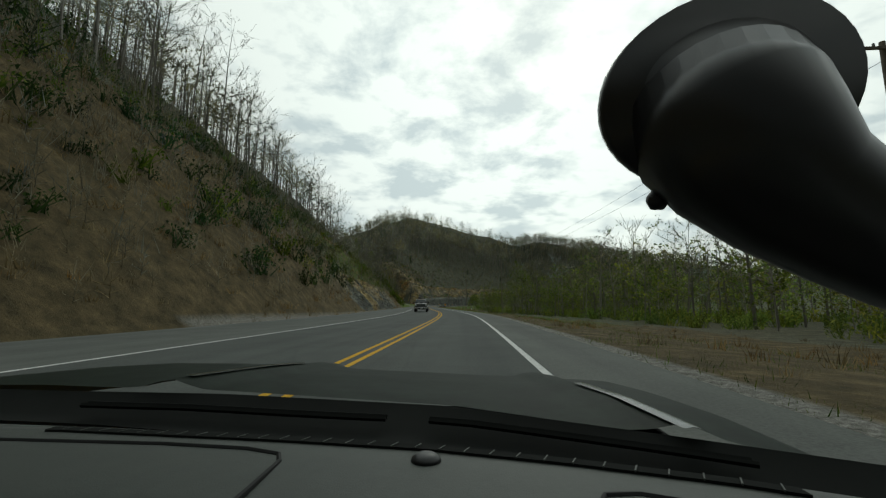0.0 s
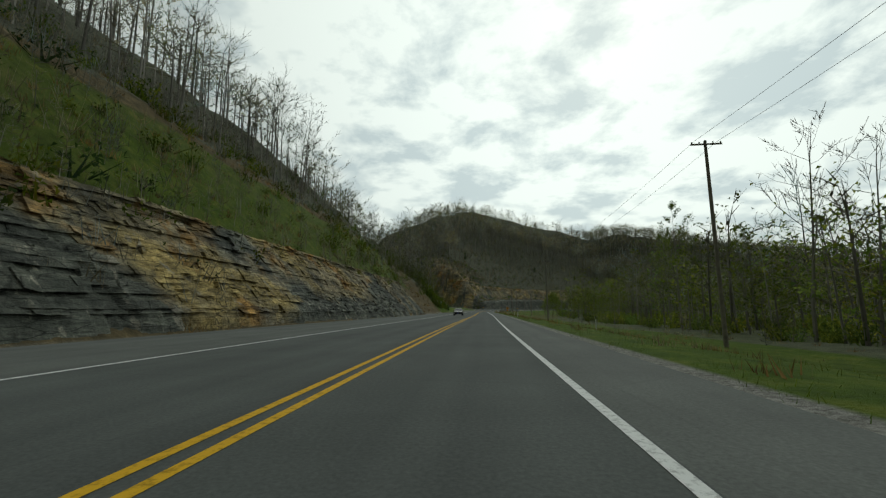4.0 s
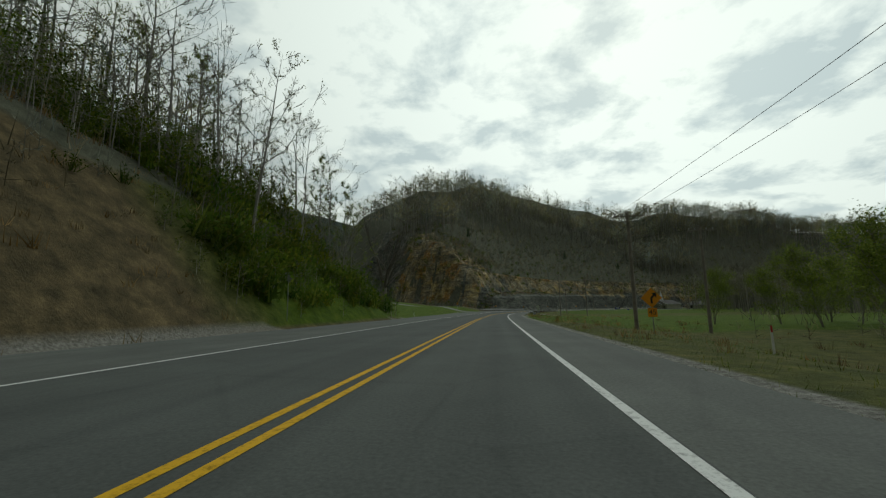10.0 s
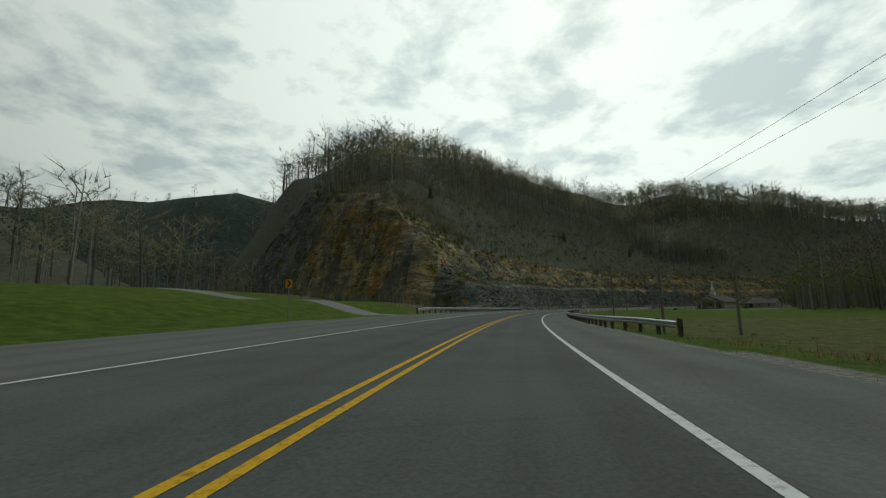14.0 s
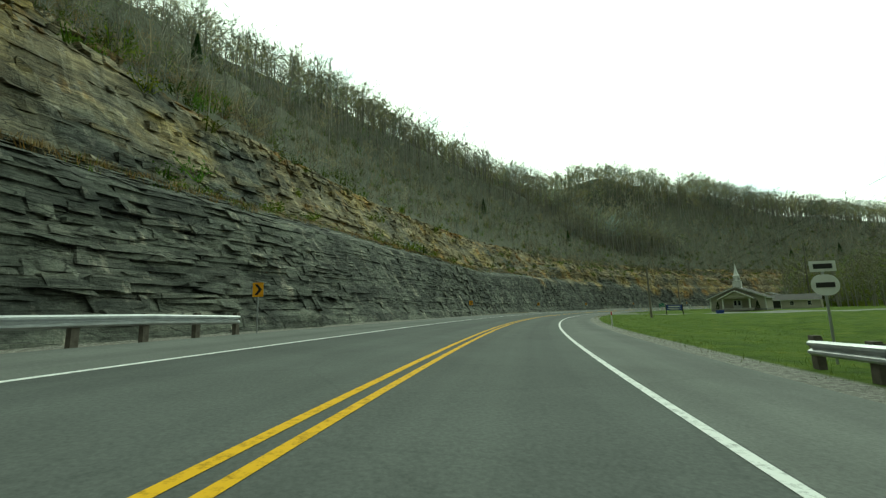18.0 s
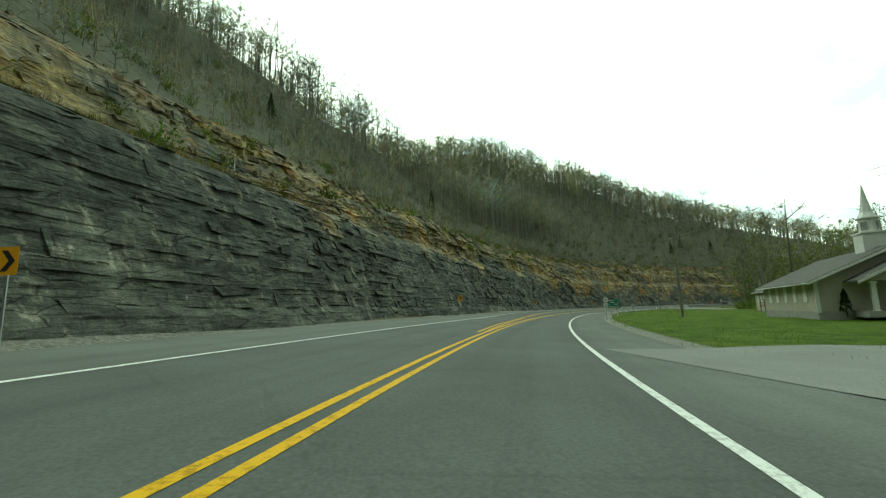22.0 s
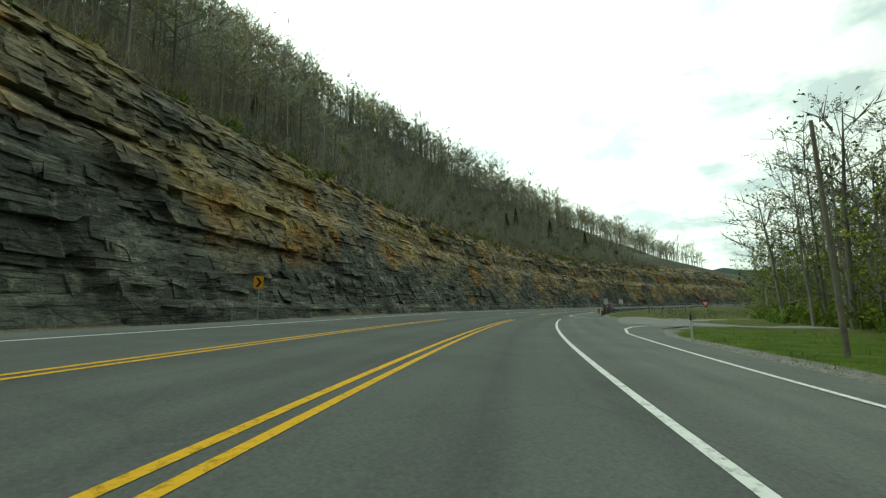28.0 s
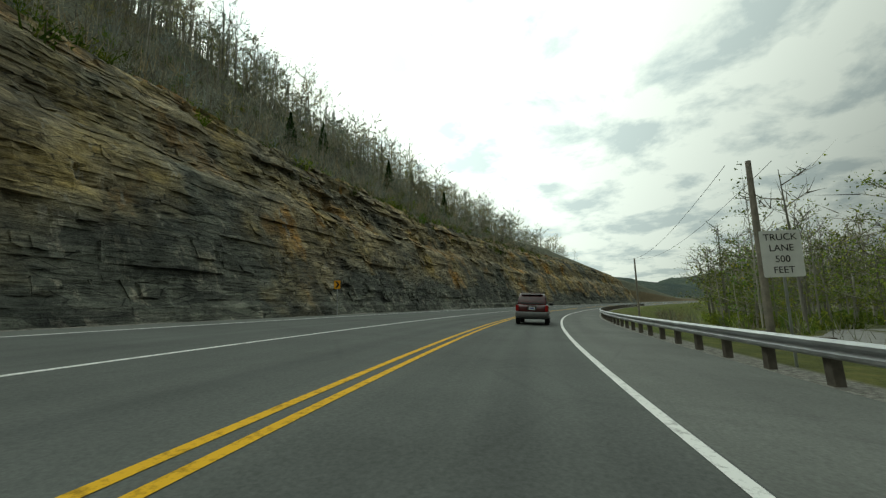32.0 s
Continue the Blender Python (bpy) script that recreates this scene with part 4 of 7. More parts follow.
def beyond_fork(n, u0, u1, reach, seed, gap, clear=5.0):
    """Spots in the hollow, on the far side of the side road."""
    out = []
    for u, l in spots(n, u0, u1, 0, reach, seed, gap):
        out.append((u, l + clear + float(np.interp(u, [620, 650, 664, 688, 716, 740, 770, 800, 830, 1000], [26, 26, 23, 20, 20, 23, 25, 23, 17, 14]))))
    out = [(u, l) for u, l in out if not (765 < u < 832 and abs(l - float(np.interp(u, [773, 792, 810, 830], [21.5, 27, 35, 48]))) < 4.5)]
    return out


for u, l in beyond_fork(30, 664, 830, 30, 8, 4.0):
    plant(rt.choice(["bare0", "bare2", "bud1", "bud0", "green1", "bud2"]), u, l, rt.uniform(1.0, 1.5), "roadside tree with pale spring leaves in the hollow", "trees in the hollow")
for u, l in beyond_fork(14, 622, 668, 34, 7, 3.5):
    plant(rt.choice(["bare0", "bud1", "bud0", "bud2", "green1"]), u, l, rt.uniform(0.9, 1.3), "tall tree with thin spring leaves behind the houses", "trees behind the houses")
for u, l in spots(10, 600, 668, 42, 85, 9, 4):
    plant(rt.choice(["bare0", "bud1", "green0", "bud2"]), u, l, rt.uniform(0.8, 1.1), "tall tree with thin spring leaves behind the houses", "trees behind the houses")
for u, l in spots(13, 244, 284, 26, 50, 10, 4):
    plant("bushy", u, l, rt.uniform(0.72, 1.05), "leafy yellow-green tree beside the dead field", "trees beside the dead field")
for u, l in ((287, -26.5), (289, -33), (281, -28.5)):
    plant("green1", u, l, 1.25, "tall tree in first leaf at the end of the bank", "trees on the left bank")
plant("snag", 316.5, -29.5, 1.0, "tall dead forked tree with broken bare limbs on the lawn", turn=40)


def scatter_mesh(name, variants, pts, seed, mats, label, category, s0, s1, squash=(1, 1), lift=0.0, beyond=False):
    """Many plants that nobody could count, as one mesh."""
    r = np.random.RandomState(seed)
    V, F, I, T, base = [], [], [], [], 0
    rc = np.random.RandomState(seed + 500)
    P = np.array(pts, float)
    PX, PY = (P[:, 0], P[:, 1]) if beyond else place(P[:, 0], P[:, 1])
    PZ = np.array([land_z(a, b) for a, b in pts]) if beyond else ground_z(P[:, 0], P[:, 1]) + lift
    for x, y, z in zip(PX, PY, PZ):
        v, f, ids = variants[r.randint(len(variants))]
        s, a = r.uniform(s0, s1), r.uniform(0, 6.28)
        c, si = math.cos(a) * s, math.sin(a) * s
        w = np.stack([v[:, 0] * c - v[:, 1] * si + x, v[:, 0] * si + v[:, 1] * c + y, v[:, 2] * s * r.uniform(*squash) + z - 0.1], -1)
        V.append(w)
        F.append(f + base)
        I.append(ids)
        base += len(v)
        # each plant has its own shade and warmth
        k, h = rc.uniform(0.5, 1.5), rc.normal(0, 0.1)
        T.append(np.repeat(np.array([[k * (1 + h) - 1, k - 1, k * (1 - 1.5 * h) - 1, 1.0]]), len(v), 0))
    V, F, I, T = np.concatenate(V), np.concatenate(F), np.concatenate(I), np.concatenate(T)
    me = bpy.data.meshes.new(name)
    me.vertices.add(len(V))
    me.vertices.foreach_set("co", V.ravel().astype(np.float32))
    me.loops.add(F.size)
    me.loops.foreach_set("vertex_index", F.ravel().astype(np.int32))
    me.polygons.add(len(F))
    me.polygons.foreach_set("loop_start", np.arange(0, F.size, F.shape[1], dtype=np.int32))
    me.polygons.foreach_set("loop_total", np.full(len(F), F.shape[1], np.int32))
    for m in mats:
        me.materials.append(m)
    me.polygons.foreach_set("material_index", I.astype(np.int32))
    me.update(calc_edges=True)
    me.color_attributes.new("tone", "FLOAT_COLOR", "POINT").data.foreach_set("color", T.ravel().astype(np.float32))
    return tagged(new(name, me), label, category, kind="stuff")


def triangles(parts):
    """Joins (verts, faces, material) triples into one variant of triangles."""
    V, F, I, base = [], [], [], 0
    for (v, f), k in parts:
        if len(v) == 0:
            continue
        V.append(v)
        q = np.array([s for t in f for s in ([t] if len(t) == 3 else [t[:3], (t[0], t[2], t[3])])])
        F.append(q + base)
        I.append(np.full(len(q), k))
        base += len(v)
    return np.concatenate(V), np.concatenate(F), np.concatenate(I)


def far_crown(seed, h, buds, size, w=0.05, low=0.35, thick=0.2, sprays=10, limbs=9):
    """A distant tree: trunk, rising limbs and a hazy crown of fine twig sprays, some with buds."""
    r = np.random.RandomState(seed)
    wood, fine, fol = Soup(), Soup(), Soup()
    lean = r.normal(0, 0.04 * h, 2)
    wood.tube([(0, 0, -0.5), (lean[0] * 0.4, lean[1] * 0.4, h * 0.5), (lean[0], lean[1], h * 0.95)], [thick, thick * 0.7, thick * 0.15], 3)
    wide = h * r.uniform(0.26, 0.4)
    a = r.uniform(0, 6.28)
    for k in range(limbs):
        q = low + (0.86 - low) * (k + r.uniform(0, 1)) / limbs
        a += 2.4 + r.normal(0, 0.35)
        p = np.array([lean[0] * q, lean[1] * q, h * q])
        reach = wide * (1.15 - 0.7 * (q - low) / (0.9 - low)) * r.uniform(0.65, 1.1)
        e = p + np.array([math.cos(a) * reach, math.sin(a) * reach, min(h * r.uniform(0.06, 0.2), h * 1.04 - h * q)])
        fine.ribbon(p, e, max(w, thick * 0.28), r)
        for j in range(sprays):
            g = r.uniform(0.25, 1.0)
            c0 = p + (e - p) * g
            d = (e - p) / (np.linalg.norm(e - p) + 1e-6) * 0.7 + np.array([r.normal(0, 0.65), r.normal(0, 0.65), r.uniform(-0.1, 0.8)])
            c1 = c0 + d * h * r.uniform(0.05, 0.13)
            fine.ribbon(c0, c1, w, r)
            for _ in range(buds):
                fol.leaf(c0 + (c1 - c0) * r.uniform(0.2, 1.2) + r.normal(0, 0.22, 3), size * r.uniform(0.6, 1.3), r)
    for k in range(8):
        c0 = np.array([lean[0], lean[1], 0]) * 0.8 + np.array([r.normal(0, 0.3), r.normal(0, 0.3), h * r.uniform(0.7, 0.9)])
        fine.ribbon(c0, c0 + np.array([r.normal(0, 0.5), r.normal(0, 0.5), r.uniform(0.8, 2.0)]), w, r)
    return triangles([(wood.arrays(), 0), (fine.arrays(), 1), (fol.arrays(), 2)])


FAR_BARE = [far_crown(200 + k, 14 + 1.7 * k, 0, 0.1, 0.062, 0.45, 0.27, sprays=11) for k in range(5)]
FAR_MASS = [far_crown(280 + k, 15 + k, 2, 0.3, 0.07, 0.25, 0.22, 8) for k in range(3)]
MID_BARE = [far_crown(230 + k, 11 + 2.3 * k, 0, 0.1, 0.042, 0.42, 0.19, 12) for k in range(6)]
FAR_BUD = [far_crown(210 + k, 13 + 1.7 * k, 2, 0.17, 0.06, 0.4, 0.25, sprays=9) for k in range(4)]
LEAFY = [far_crown(260 + k, 8 + 1.5 * k, 4, 0.21, 0.035, 0.12, 0.11, 7) for k in range(4)]
FINE_LEAFY = [far_crown(265 + k, 8 + 1.5 * k, 6, 0.13, 0.03, 0.1, 0.12, 8) for k in range(4)]
FAR_GREEN = [far_crown(220 + k, 11 + k, 3, 0.2, 0.05, sprays=6) for k in range(4)]
MID_BUD = [far_crown(240 + k, 12 + k, 1, 0.13, 0.036, sprays=11) for k in range(4)]
def woods(name, pts, seed, greenish, label, s0=0.65, s1=1.45):
    pool = (FAR_BARE if greenish else MID_BARE) * 2 + FAR_BUD * (4 if greenish else 2)
    scatter_mesh(name, pool, pts, seed, [M_BARK, M_HAZE, M_OLIVE], label, "woods", s0, s1)


woods("woods_first_hill", spots(520, -20, 292, -120, -46, 11, 3.4), 11, False, "bare early-spring woods on the steep left hill", 0.85, 1.25)
woods("woods_second_hill", hill_spots(400, 428, 870, -128, -92, 12, 3.4) + hill_spots(150, 428, 500, -165, -72, 32, 3.0) + hill_spots(150, 668, 726, -90, -52, 38, 3.0), 12, False, "bare early-spring woods on the hill above the rock cut", 0.8, 1.5)
woods("woods_hill_crest", hill_spots(680, 492, 900, -165, -110, 22, 3.2), 22, True, "bare brown woods over the crest of the hill", 0.8, 1.4)
woods("woods_ridge", hill_spots(720, 430, 1000, -260, -150, 13, 3.4), 13, True, "bare woods along the far ridge")
woods("woods_far_bend", spots(380, 870, 1080, -150, -84, 14, 2.4), 14, True, "bare woods along the far bend")
woods("woods_side_valley", spots(520, 296, 430, -325, -82, 15, 2.4), 15, True, "dark woods behind the white house")
scatter_mesh("woods_low_ground", MID_BUD + MID_BARE + LEAFY * 2, spots(420, -60, 250, 34, 110, 16, 2.6), 16, [M_BARK, M_HAZE, M_LEAF], "low wet woods beside the highway", "woods", 0.65, 1.0)
scatter_mesh("green_thicket", FAR_GREEN + LEAFY * 2, spots(380, 20, 250, 28, 80, 17, 2.2), 17, [M_BARK, M_TWIG, M_LEAF], "pale green young trees in the low woods", "thicket", 0.7, 1.3)
scatter_mesh("green_hollow", FINE_LEAFY * 3 + MID_BUD, beyond_fork(760, 640, 1000, 75, 18, 2.2, 7.0), 18, [M_BARK, M_TWIG, M_LEAF], "pale green trees filling the hollow", "thicket", 1.15, 1.9)
scatter_mesh("woods_olive_crest", FAR_MASS, hill_spots(480, 495, 960, -240, -105, 29, 3.6), 29, [M_BARK, M_HAZE, M_OLIVE], "olive budding woods over the hilltop", "woods", 0.75, 1.3)
scatter_mesh("green_scrub", FAR_GREEN, hill_spots(330, 434, 700, -84, -33, 36, 2.4), 36, [M_BARK, M_TWIG, M_LEAF], "green scrub on the slope above the rock cut", "scrub", 0.16, 0.36)
scatter_mesh("slope_trees", MID_BARE + MID_BUD[:2], hill_spots(140, 470, 690, -92, -62, 65, 4.0) + hill_spots(190, 690, 900, -94, -56, 66, 4.0), 65, [M_BARK, M_HAZE, M_OLIVE], "young bare trees scattered over the scrubby slope", "woods", 0.35, 0.75)
scatter_mesh("slope_saplings", MID_BARE, [(u, l) for u, l in spots(640, 430, 900, -92, -36, 39, 1.8) if float(toe(u)) - l > 22], 39, [M_BARK, M_HAZE, M_OLIVE], "leafless grey-brown saplings on the slope above the rock", "scrub", 0.14, 0.38)
scatter_mesh("far_slope_woods", MID_BARE + MID_BUD + FAR_GREEN[:2], hill_spots(300, 730, 980, -112, -38, 67, 3.0), 67, [M_BARK, M_HAZE, M_OLIVE], "low brown and green woods at the end of the hill", "woods", 0.3, 0.6)
rf = np.random.RandomState(77)
scatter_mesh("woods_far_hills", FAR_MASS, [(rf.uniform(-900, -150), rf.uniform(760, 1150)) for _ in range(160)], 23, [M_BARK, M_HAZE, M_OLIVE], "dark green woods on the distant hill", "woods", 0.8, 1.5, beyond=True)
scatter_mesh("woods_near_hills", FAR_MASS + FAR_BARE[:1], [(x, y) for x, y in ((rf.uniform(-620, -90), rf.uniform(430, 800)) for _ in range(400)) if land_z(x, y) > 4 and np.min(np.hypot(AX_X[::10] - x, AX_Y[::10] - y)) > 300], 24, [M_BARK, M_HAZE, M_OLIVE], "woods on the hills beyond the side valley", "woods", 0.8, 1.4, beyond=True)
scatter_mesh("green_flecks", FAR_GREEN, spots(420, 500, 900, -200, -84, 19, 4), 19, [M_BARK, M_TWIG, M_LEAF], "first green trees among the bare woods", "thicket", 0.5, 0.9)


def tuft(seed, n, h, w, leafy=0.0, lean=0.35, leaf=0.055):
    """A clump of blades and stems."""
    r = np.random.RandomState(seed)
    s = Soup()
    for _ in range(n):
        a, q = r.uniform(0, 6.28), r.uniform(0, 1) ** 0.6
        p = np.array([math.cos(a), math.sin(a), 0]) * w * q
        top = p + np.array([r.normal(0, lean), r.normal(0, lean), 1.0]) * h * r.uniform(0.5, 1.1)
        wd = np.array([math.cos(a + 1.6), math.sin(a + 1.6), 0]) * h * 0.035
        s.add([p - wd * 1.2, p + wd * 1.2, top], [(0, 1, 2)])
        if r.uniform() < leafy:
            for _ in range(5):
                s.leaf(p + (top - p) * r.uniform(0.3, 1.0) + r.normal(0, 0.1 * h, 3), leaf * h, r)
    v, f = s.arrays()
    return triangles([((v, f), 0)])


def twiggy(seed, h):
    """A leafless shrub of many fine stems."""
    v, f, ids = far_crown(seed, h, 0, 0.05, 0.02, 0.04, 0.022, 4, 7)
    return v, f, ids * 0


BRUSH = [twiggy(300 + k, 1.5 + 0.2 * k) for k in range(5)]
BUSH = [tuft(310 + k, 15, 1.9, 1.0, 1.0, 0.5, 0.085) for k in range(4)]
STRAW = [tuft(320 + k, 18, 0.75, 0.8) for k in range(3)]
BLADES = [tuft(330 + k, 14, 0.22, 0.5) for k in range(4)]


def bank_spots(n, u0, u1, d0, d1, seed):
    r = np.random.RandomState(seed)
    u, d = r.uniform(u0, u1, n), r.uniform(d0, d1, n)
    return list(zip(u, toe(u) - d))


scatter_mesh("bank_brush", BRUSH, bank_spots(1500, -10, 300, 6, 42, 30), 30, [M_BRUSH], "dry leafless brush on the open bank", "brush", 0.5, 1.4)
scatter_mesh("bank_straw", STRAW, bank_spots(1500, -10, 248, -0.5, 30, 31), 31, [M_STRAW], "straw-coloured dead grass on the bank", "dry grass", 0.5, 1.3)
scatter_mesh("bank_bushes", BUSH, bank_spots(330, 20, 296, 5, 36, 32), 32, [M_GRASS], "green bushes coming into leaf on the bank", "bushes", 0.5, 1.5)
scatter_mesh("ledge_straw", STRAW, bank_spots(1500, 412, 575, 7.0, 11.0, 33), 33, [M_STRAW], "straw grass along the ledge between the rock tiers", "dry grass", 0.45, 0.95, lift=1.75)
scatter_mesh("ledge_grass", STRAW, bank_spots(900, 412, 700, 6.6, 11.0, 64), 64, [M_GRASS], "green grass along the ledge between the rock tiers", "grass", 0.4, 0.9, lift=1.75)
scatter_mesh("ledge_green", BUSH, bank_spots(330, 412, 900, 8.0, 21, 34), 34, [M_GRASS], "green shrubs on the rock ledge", "bushes", 0.4, 1.1, lift=1.7)
scatter_mesh("bench_straw", STRAW, bank_spots(420, 662, 704, 12, 20, 67), 67, [M_STRAW], "straw grass on the bench over the rock", "dry grass", 0.6, 1.2, lift=1.5)
scatter_mesh("slope_brush", BRUSH, bank_spots(3500, 425, 900, 21.8, 80, 35), 35, [M_BRUSH], "grey-brown brush on the slope above the rock", "brush", 0.9, 2.3)
scatter_mesh("slope_green", BUSH, bank_spots(520, 425, 900, 21, 76, 36), 36, [M_GRASS], "dark green shrubs on the slope above the rock", "bushes", 0.5, 1.3)
scatter_mesh("toe_brush", MID_BUD[:2] + MID_BARE[:2] + LEAFY[:1], bank_spots(330, 384, 424, 2, 70, 37), 37, [M_BARK, M_TWIG, M_GRASS], "grey-green scrub below the cliff's nose", "scrub", 0.12, 0.32)


def right_spots(n, u0, u1, d0, d1, seed):
    r = np.random.RandomState(seed)
    u, d = r.uniform(u0, u1, n), d0 + (d1 - d0) * r.uniform(0, 1, n) ** 1.5
    return list(zip(u, right_edge(u) + d))


scatter_mesh("verge_grass", BLADES, right_spots(8000, 0, 690, 0.5, 14, 40), 40, [M_GRASS], "short green verge grass", "grass", 0.6, 1.3)
scatter_mesh("verge_straw", STRAW, right_spots(900, 0, 420, 1.5, 22, 41), 41, [M_STRAW], "dead grass tufts in the verge", "dry grass", 0.3, 0.8)
scatter_mesh("verge_brush", BRUSH, right_spots(140, 70, 260, 16, 30, 42), 42, [M_BRUSH], "dry brush at the edge of the low woods", "brush", 0.5, 1.2)
scatter_mesh("wood_undergrowth", BUSH, right_spots(700, 10, 250, 24, 60, 43), 43, [M_LEAF], "green undergrowth in the low woods", "bushes", 0.5, 1.4)
scatter_mesh("hollow_undergrowth", BUSH, beyond_fork(800, 664, 900, 34, 44, 1.0, 6.0), 44, [M_LEAF], "green undergrowth in the hollow", "bushes", 0.7, 1.8)
scatter_mesh("lawn_grass", BLADES, [(a, b) for a, b in spots(1500, 300, 375, -60, -19, 45, 0.4)], 45, [M_GRASS], "mown lawn grass", "grass", 0.5, 0.9)
scatter_mesh("bank_foot_bushes", BUSH, bank_spots(380, 247, 290, 1.5, 26, 46), 46, [M_GRASS], "green bushes crowding the foot of the bank", "bushes", 0.7, 1.7)
scatter_mesh("hollow_brush", BRUSH, right_spots(160, 720, 900, 8, 14, 47), 47, [M_BRUSH], "dry brush on the fill slope", "brush", 0.4, 1.0)
scatter_mesh("right_field_woods", FAR_BARE + FAR_BUD * 2, spots(380, 240, 470, 75, 150, 48, 2.6), 48, [M_BARK, M_TWIG, M_OLIVE], "bare woods beyond the fields", "woods", 0.7, 1.1)
scatter_mesh("church_woods", FAR_BARE + FAR_GREEN * 2, spots(520, 470, 700, 62, 130, 49, 2.6), 49, [M_BARK, M_TWIG, M_LEAF], "spring woods behind the church", "woods", 0.9, 1.3)
scatter_mesh("valley_evergreens", FAR_GREEN, spots(400, 290, 430, -325, -84, 52, 3), 52, [M_BARK, M_TWIG, M_DARKLEAF], "dark green trees across the side valley", "woods", 0.8, 1.3)
woods("woods_bank_end", [(u, l) for u, l in spots(150, 236, 296, -80, -30, 53, 2.6) if u > 258 or l < -46], 53, False, "bare and budding trees on the end of the bank", 0.5, 0.85)
woods("woods_knob", spots(430, 690, 850, -205, -110, 54, 2.6), 54, True, "budding woods on the round knob")
def above_bank(n, u0, u1, reach, seed):
    """Spots in the strip of woods above the open bank."""
    r = np.random.RandomState(seed)
    u, d = r.uniform(u0, u1, n), r.uniform(0, reach, n)
    return [(a, float(toe(a)) - float(np.interp(a, [0, 190, 215, 240, 300], [25, 23, 17, 10.5, 5])) - b) for a, b in zip(u, d)]


scatter_mesh("bank_top_thicket", MID_BARE + MID_BUD[:2], above_bank(620, 0, 262, 24, 59), 59, [M_BARK, M_TWIG, M_OLIVE], "dark leafless undergrowth at the top of the open bank", "thicket", 0.16, 0.4)
scatter_mesh("bank_end_foot", LEAFY[:2], bank_spots(150, 243, 291, 0.6, 9, 62), 62, [M_BARK, M_TWIG, M_GRASS], "green shrubs along the foot of the bank's end", "bushes", 0.14, 0.34)
scatter_mesh("bank_end_thicket", LEAFY, above_bank(260, 240, 291, 22, 60), 60, [M_BARK, M_TWIG, M_GRASS], "dense green young trees crowding the end of the bank", "thicket", 0.28, 0.66)
scatter_mesh("cut_growth", MID_BUD[:2] + LEAFY[:1], bank_spots(170, 92, 215, 5.5, 13, 63), 63, [M_BARK, M_TWIG, M_GRASS], "brown and green scrub over the low rock cut", "scrub", 0.1, 0.26, lift=0.3)
scatter_mesh("bank_shrubs", BUSH, bank_spots(170, -5, 115, 3, 32, 55), 55, [M_DARKLEAF], "dark shrubs on the open bank", "bushes", 0.6, 1.6)
scatter_mesh("bank_scrub", BRUSH, bank_spots(900, -8, 120, 1, 32, 56), 56, [M_BRUSH], "dry scrub on the open bank", "brush", 0.5, 1.3)
scatter_mesh("face_top_brush", BRUSH, bank_spots(1500, 570, 900, 11.5, 22, 57), 57, [M_BRUSH], "dry brush along the top of the rock face", "brush", 0.6, 1.5, lift=1.6)
scatter_mesh("face_top_green", BUSH, bank_spots(110, 570, 900, 10, 24, 58), 58, [M_GRASS], "green shrubs along the top of the rock face", "bushes", 0.5, 1.2, lift=1.6)
scatter_mesh("cliff_straw", STRAW, bank_spots(900, 424, 480, 30, 52, 51), 51, [M_STRAW], "straw grass on the cleared strip over the cliff", "dry grass", 0.8, 1.6)
scatter_mesh("cliff_green", BUSH, bank_spots(190, 414, 470, 24, 100, 68), 68, [M_GRASS], "green shrubs on the nose of the hill", "bushes", 0.5, 1.5, lift=0.6)
scatter_mesh("nose_scrub", MID_BARE[:3], bank_spots(260, 412, 462, 30, 100, 69), 69, [M_BARK, M_TWIG, M_OLIVE], "grey scrub on the nose of the hill", "scrub", 0.12, 0.3, lift=0.4)
scatter_mesh("cliff_brush", BRUSH, bank_spots(1000, 410, 475, 20, 105, 50), 50, [M_BRUSH], "brush on the nose of the hill", "brush", 0.6, 1.6)


def conifer(u, l, h):
    x, y = place(u, l)
    t = tagged(new("conifer"), "lone dark green conifer on the wooded slope", "tree", "conifers on the slope")
    t.matrix_world = pose(float(x), float(y), float(ground_z(u, l)) - 0.2)
    r = np.random.RandomState(int(u))
    tr, fo = Soup(), Soup()
    tr.tube([(0, 0, -0.3), (0, 0, h)], [0.16, 0.03], 6)
    for k in range(900):
        q = r.uniform(0.08, 1) ** 0.8
        a, w = r.uniform(0, 6.28), 0.26 * h * (1.02 - q) * r.uniform(0.3, 1)
        fo.leaf(np.array([math.cos(a) * w, math.sin(a) * w, q * h - 0.15 * w]), 0.22, r)
    for nm, sp, mt in (("trunk", tr, M_BARK), ("foliage", fo, M_DARKLEAF)):
        new(nm, raw_mesh(nm, sp.arrays(), [mt])).parent = t


for u, l, h in ((712, -62, 9), (640, -58, 7), (585, -64, 8), (800, -50, 8), (815, -56, 9), (835, -52, 10), (858, -48, 9), (480, -66, 7)):
    conifer(u, l, h)

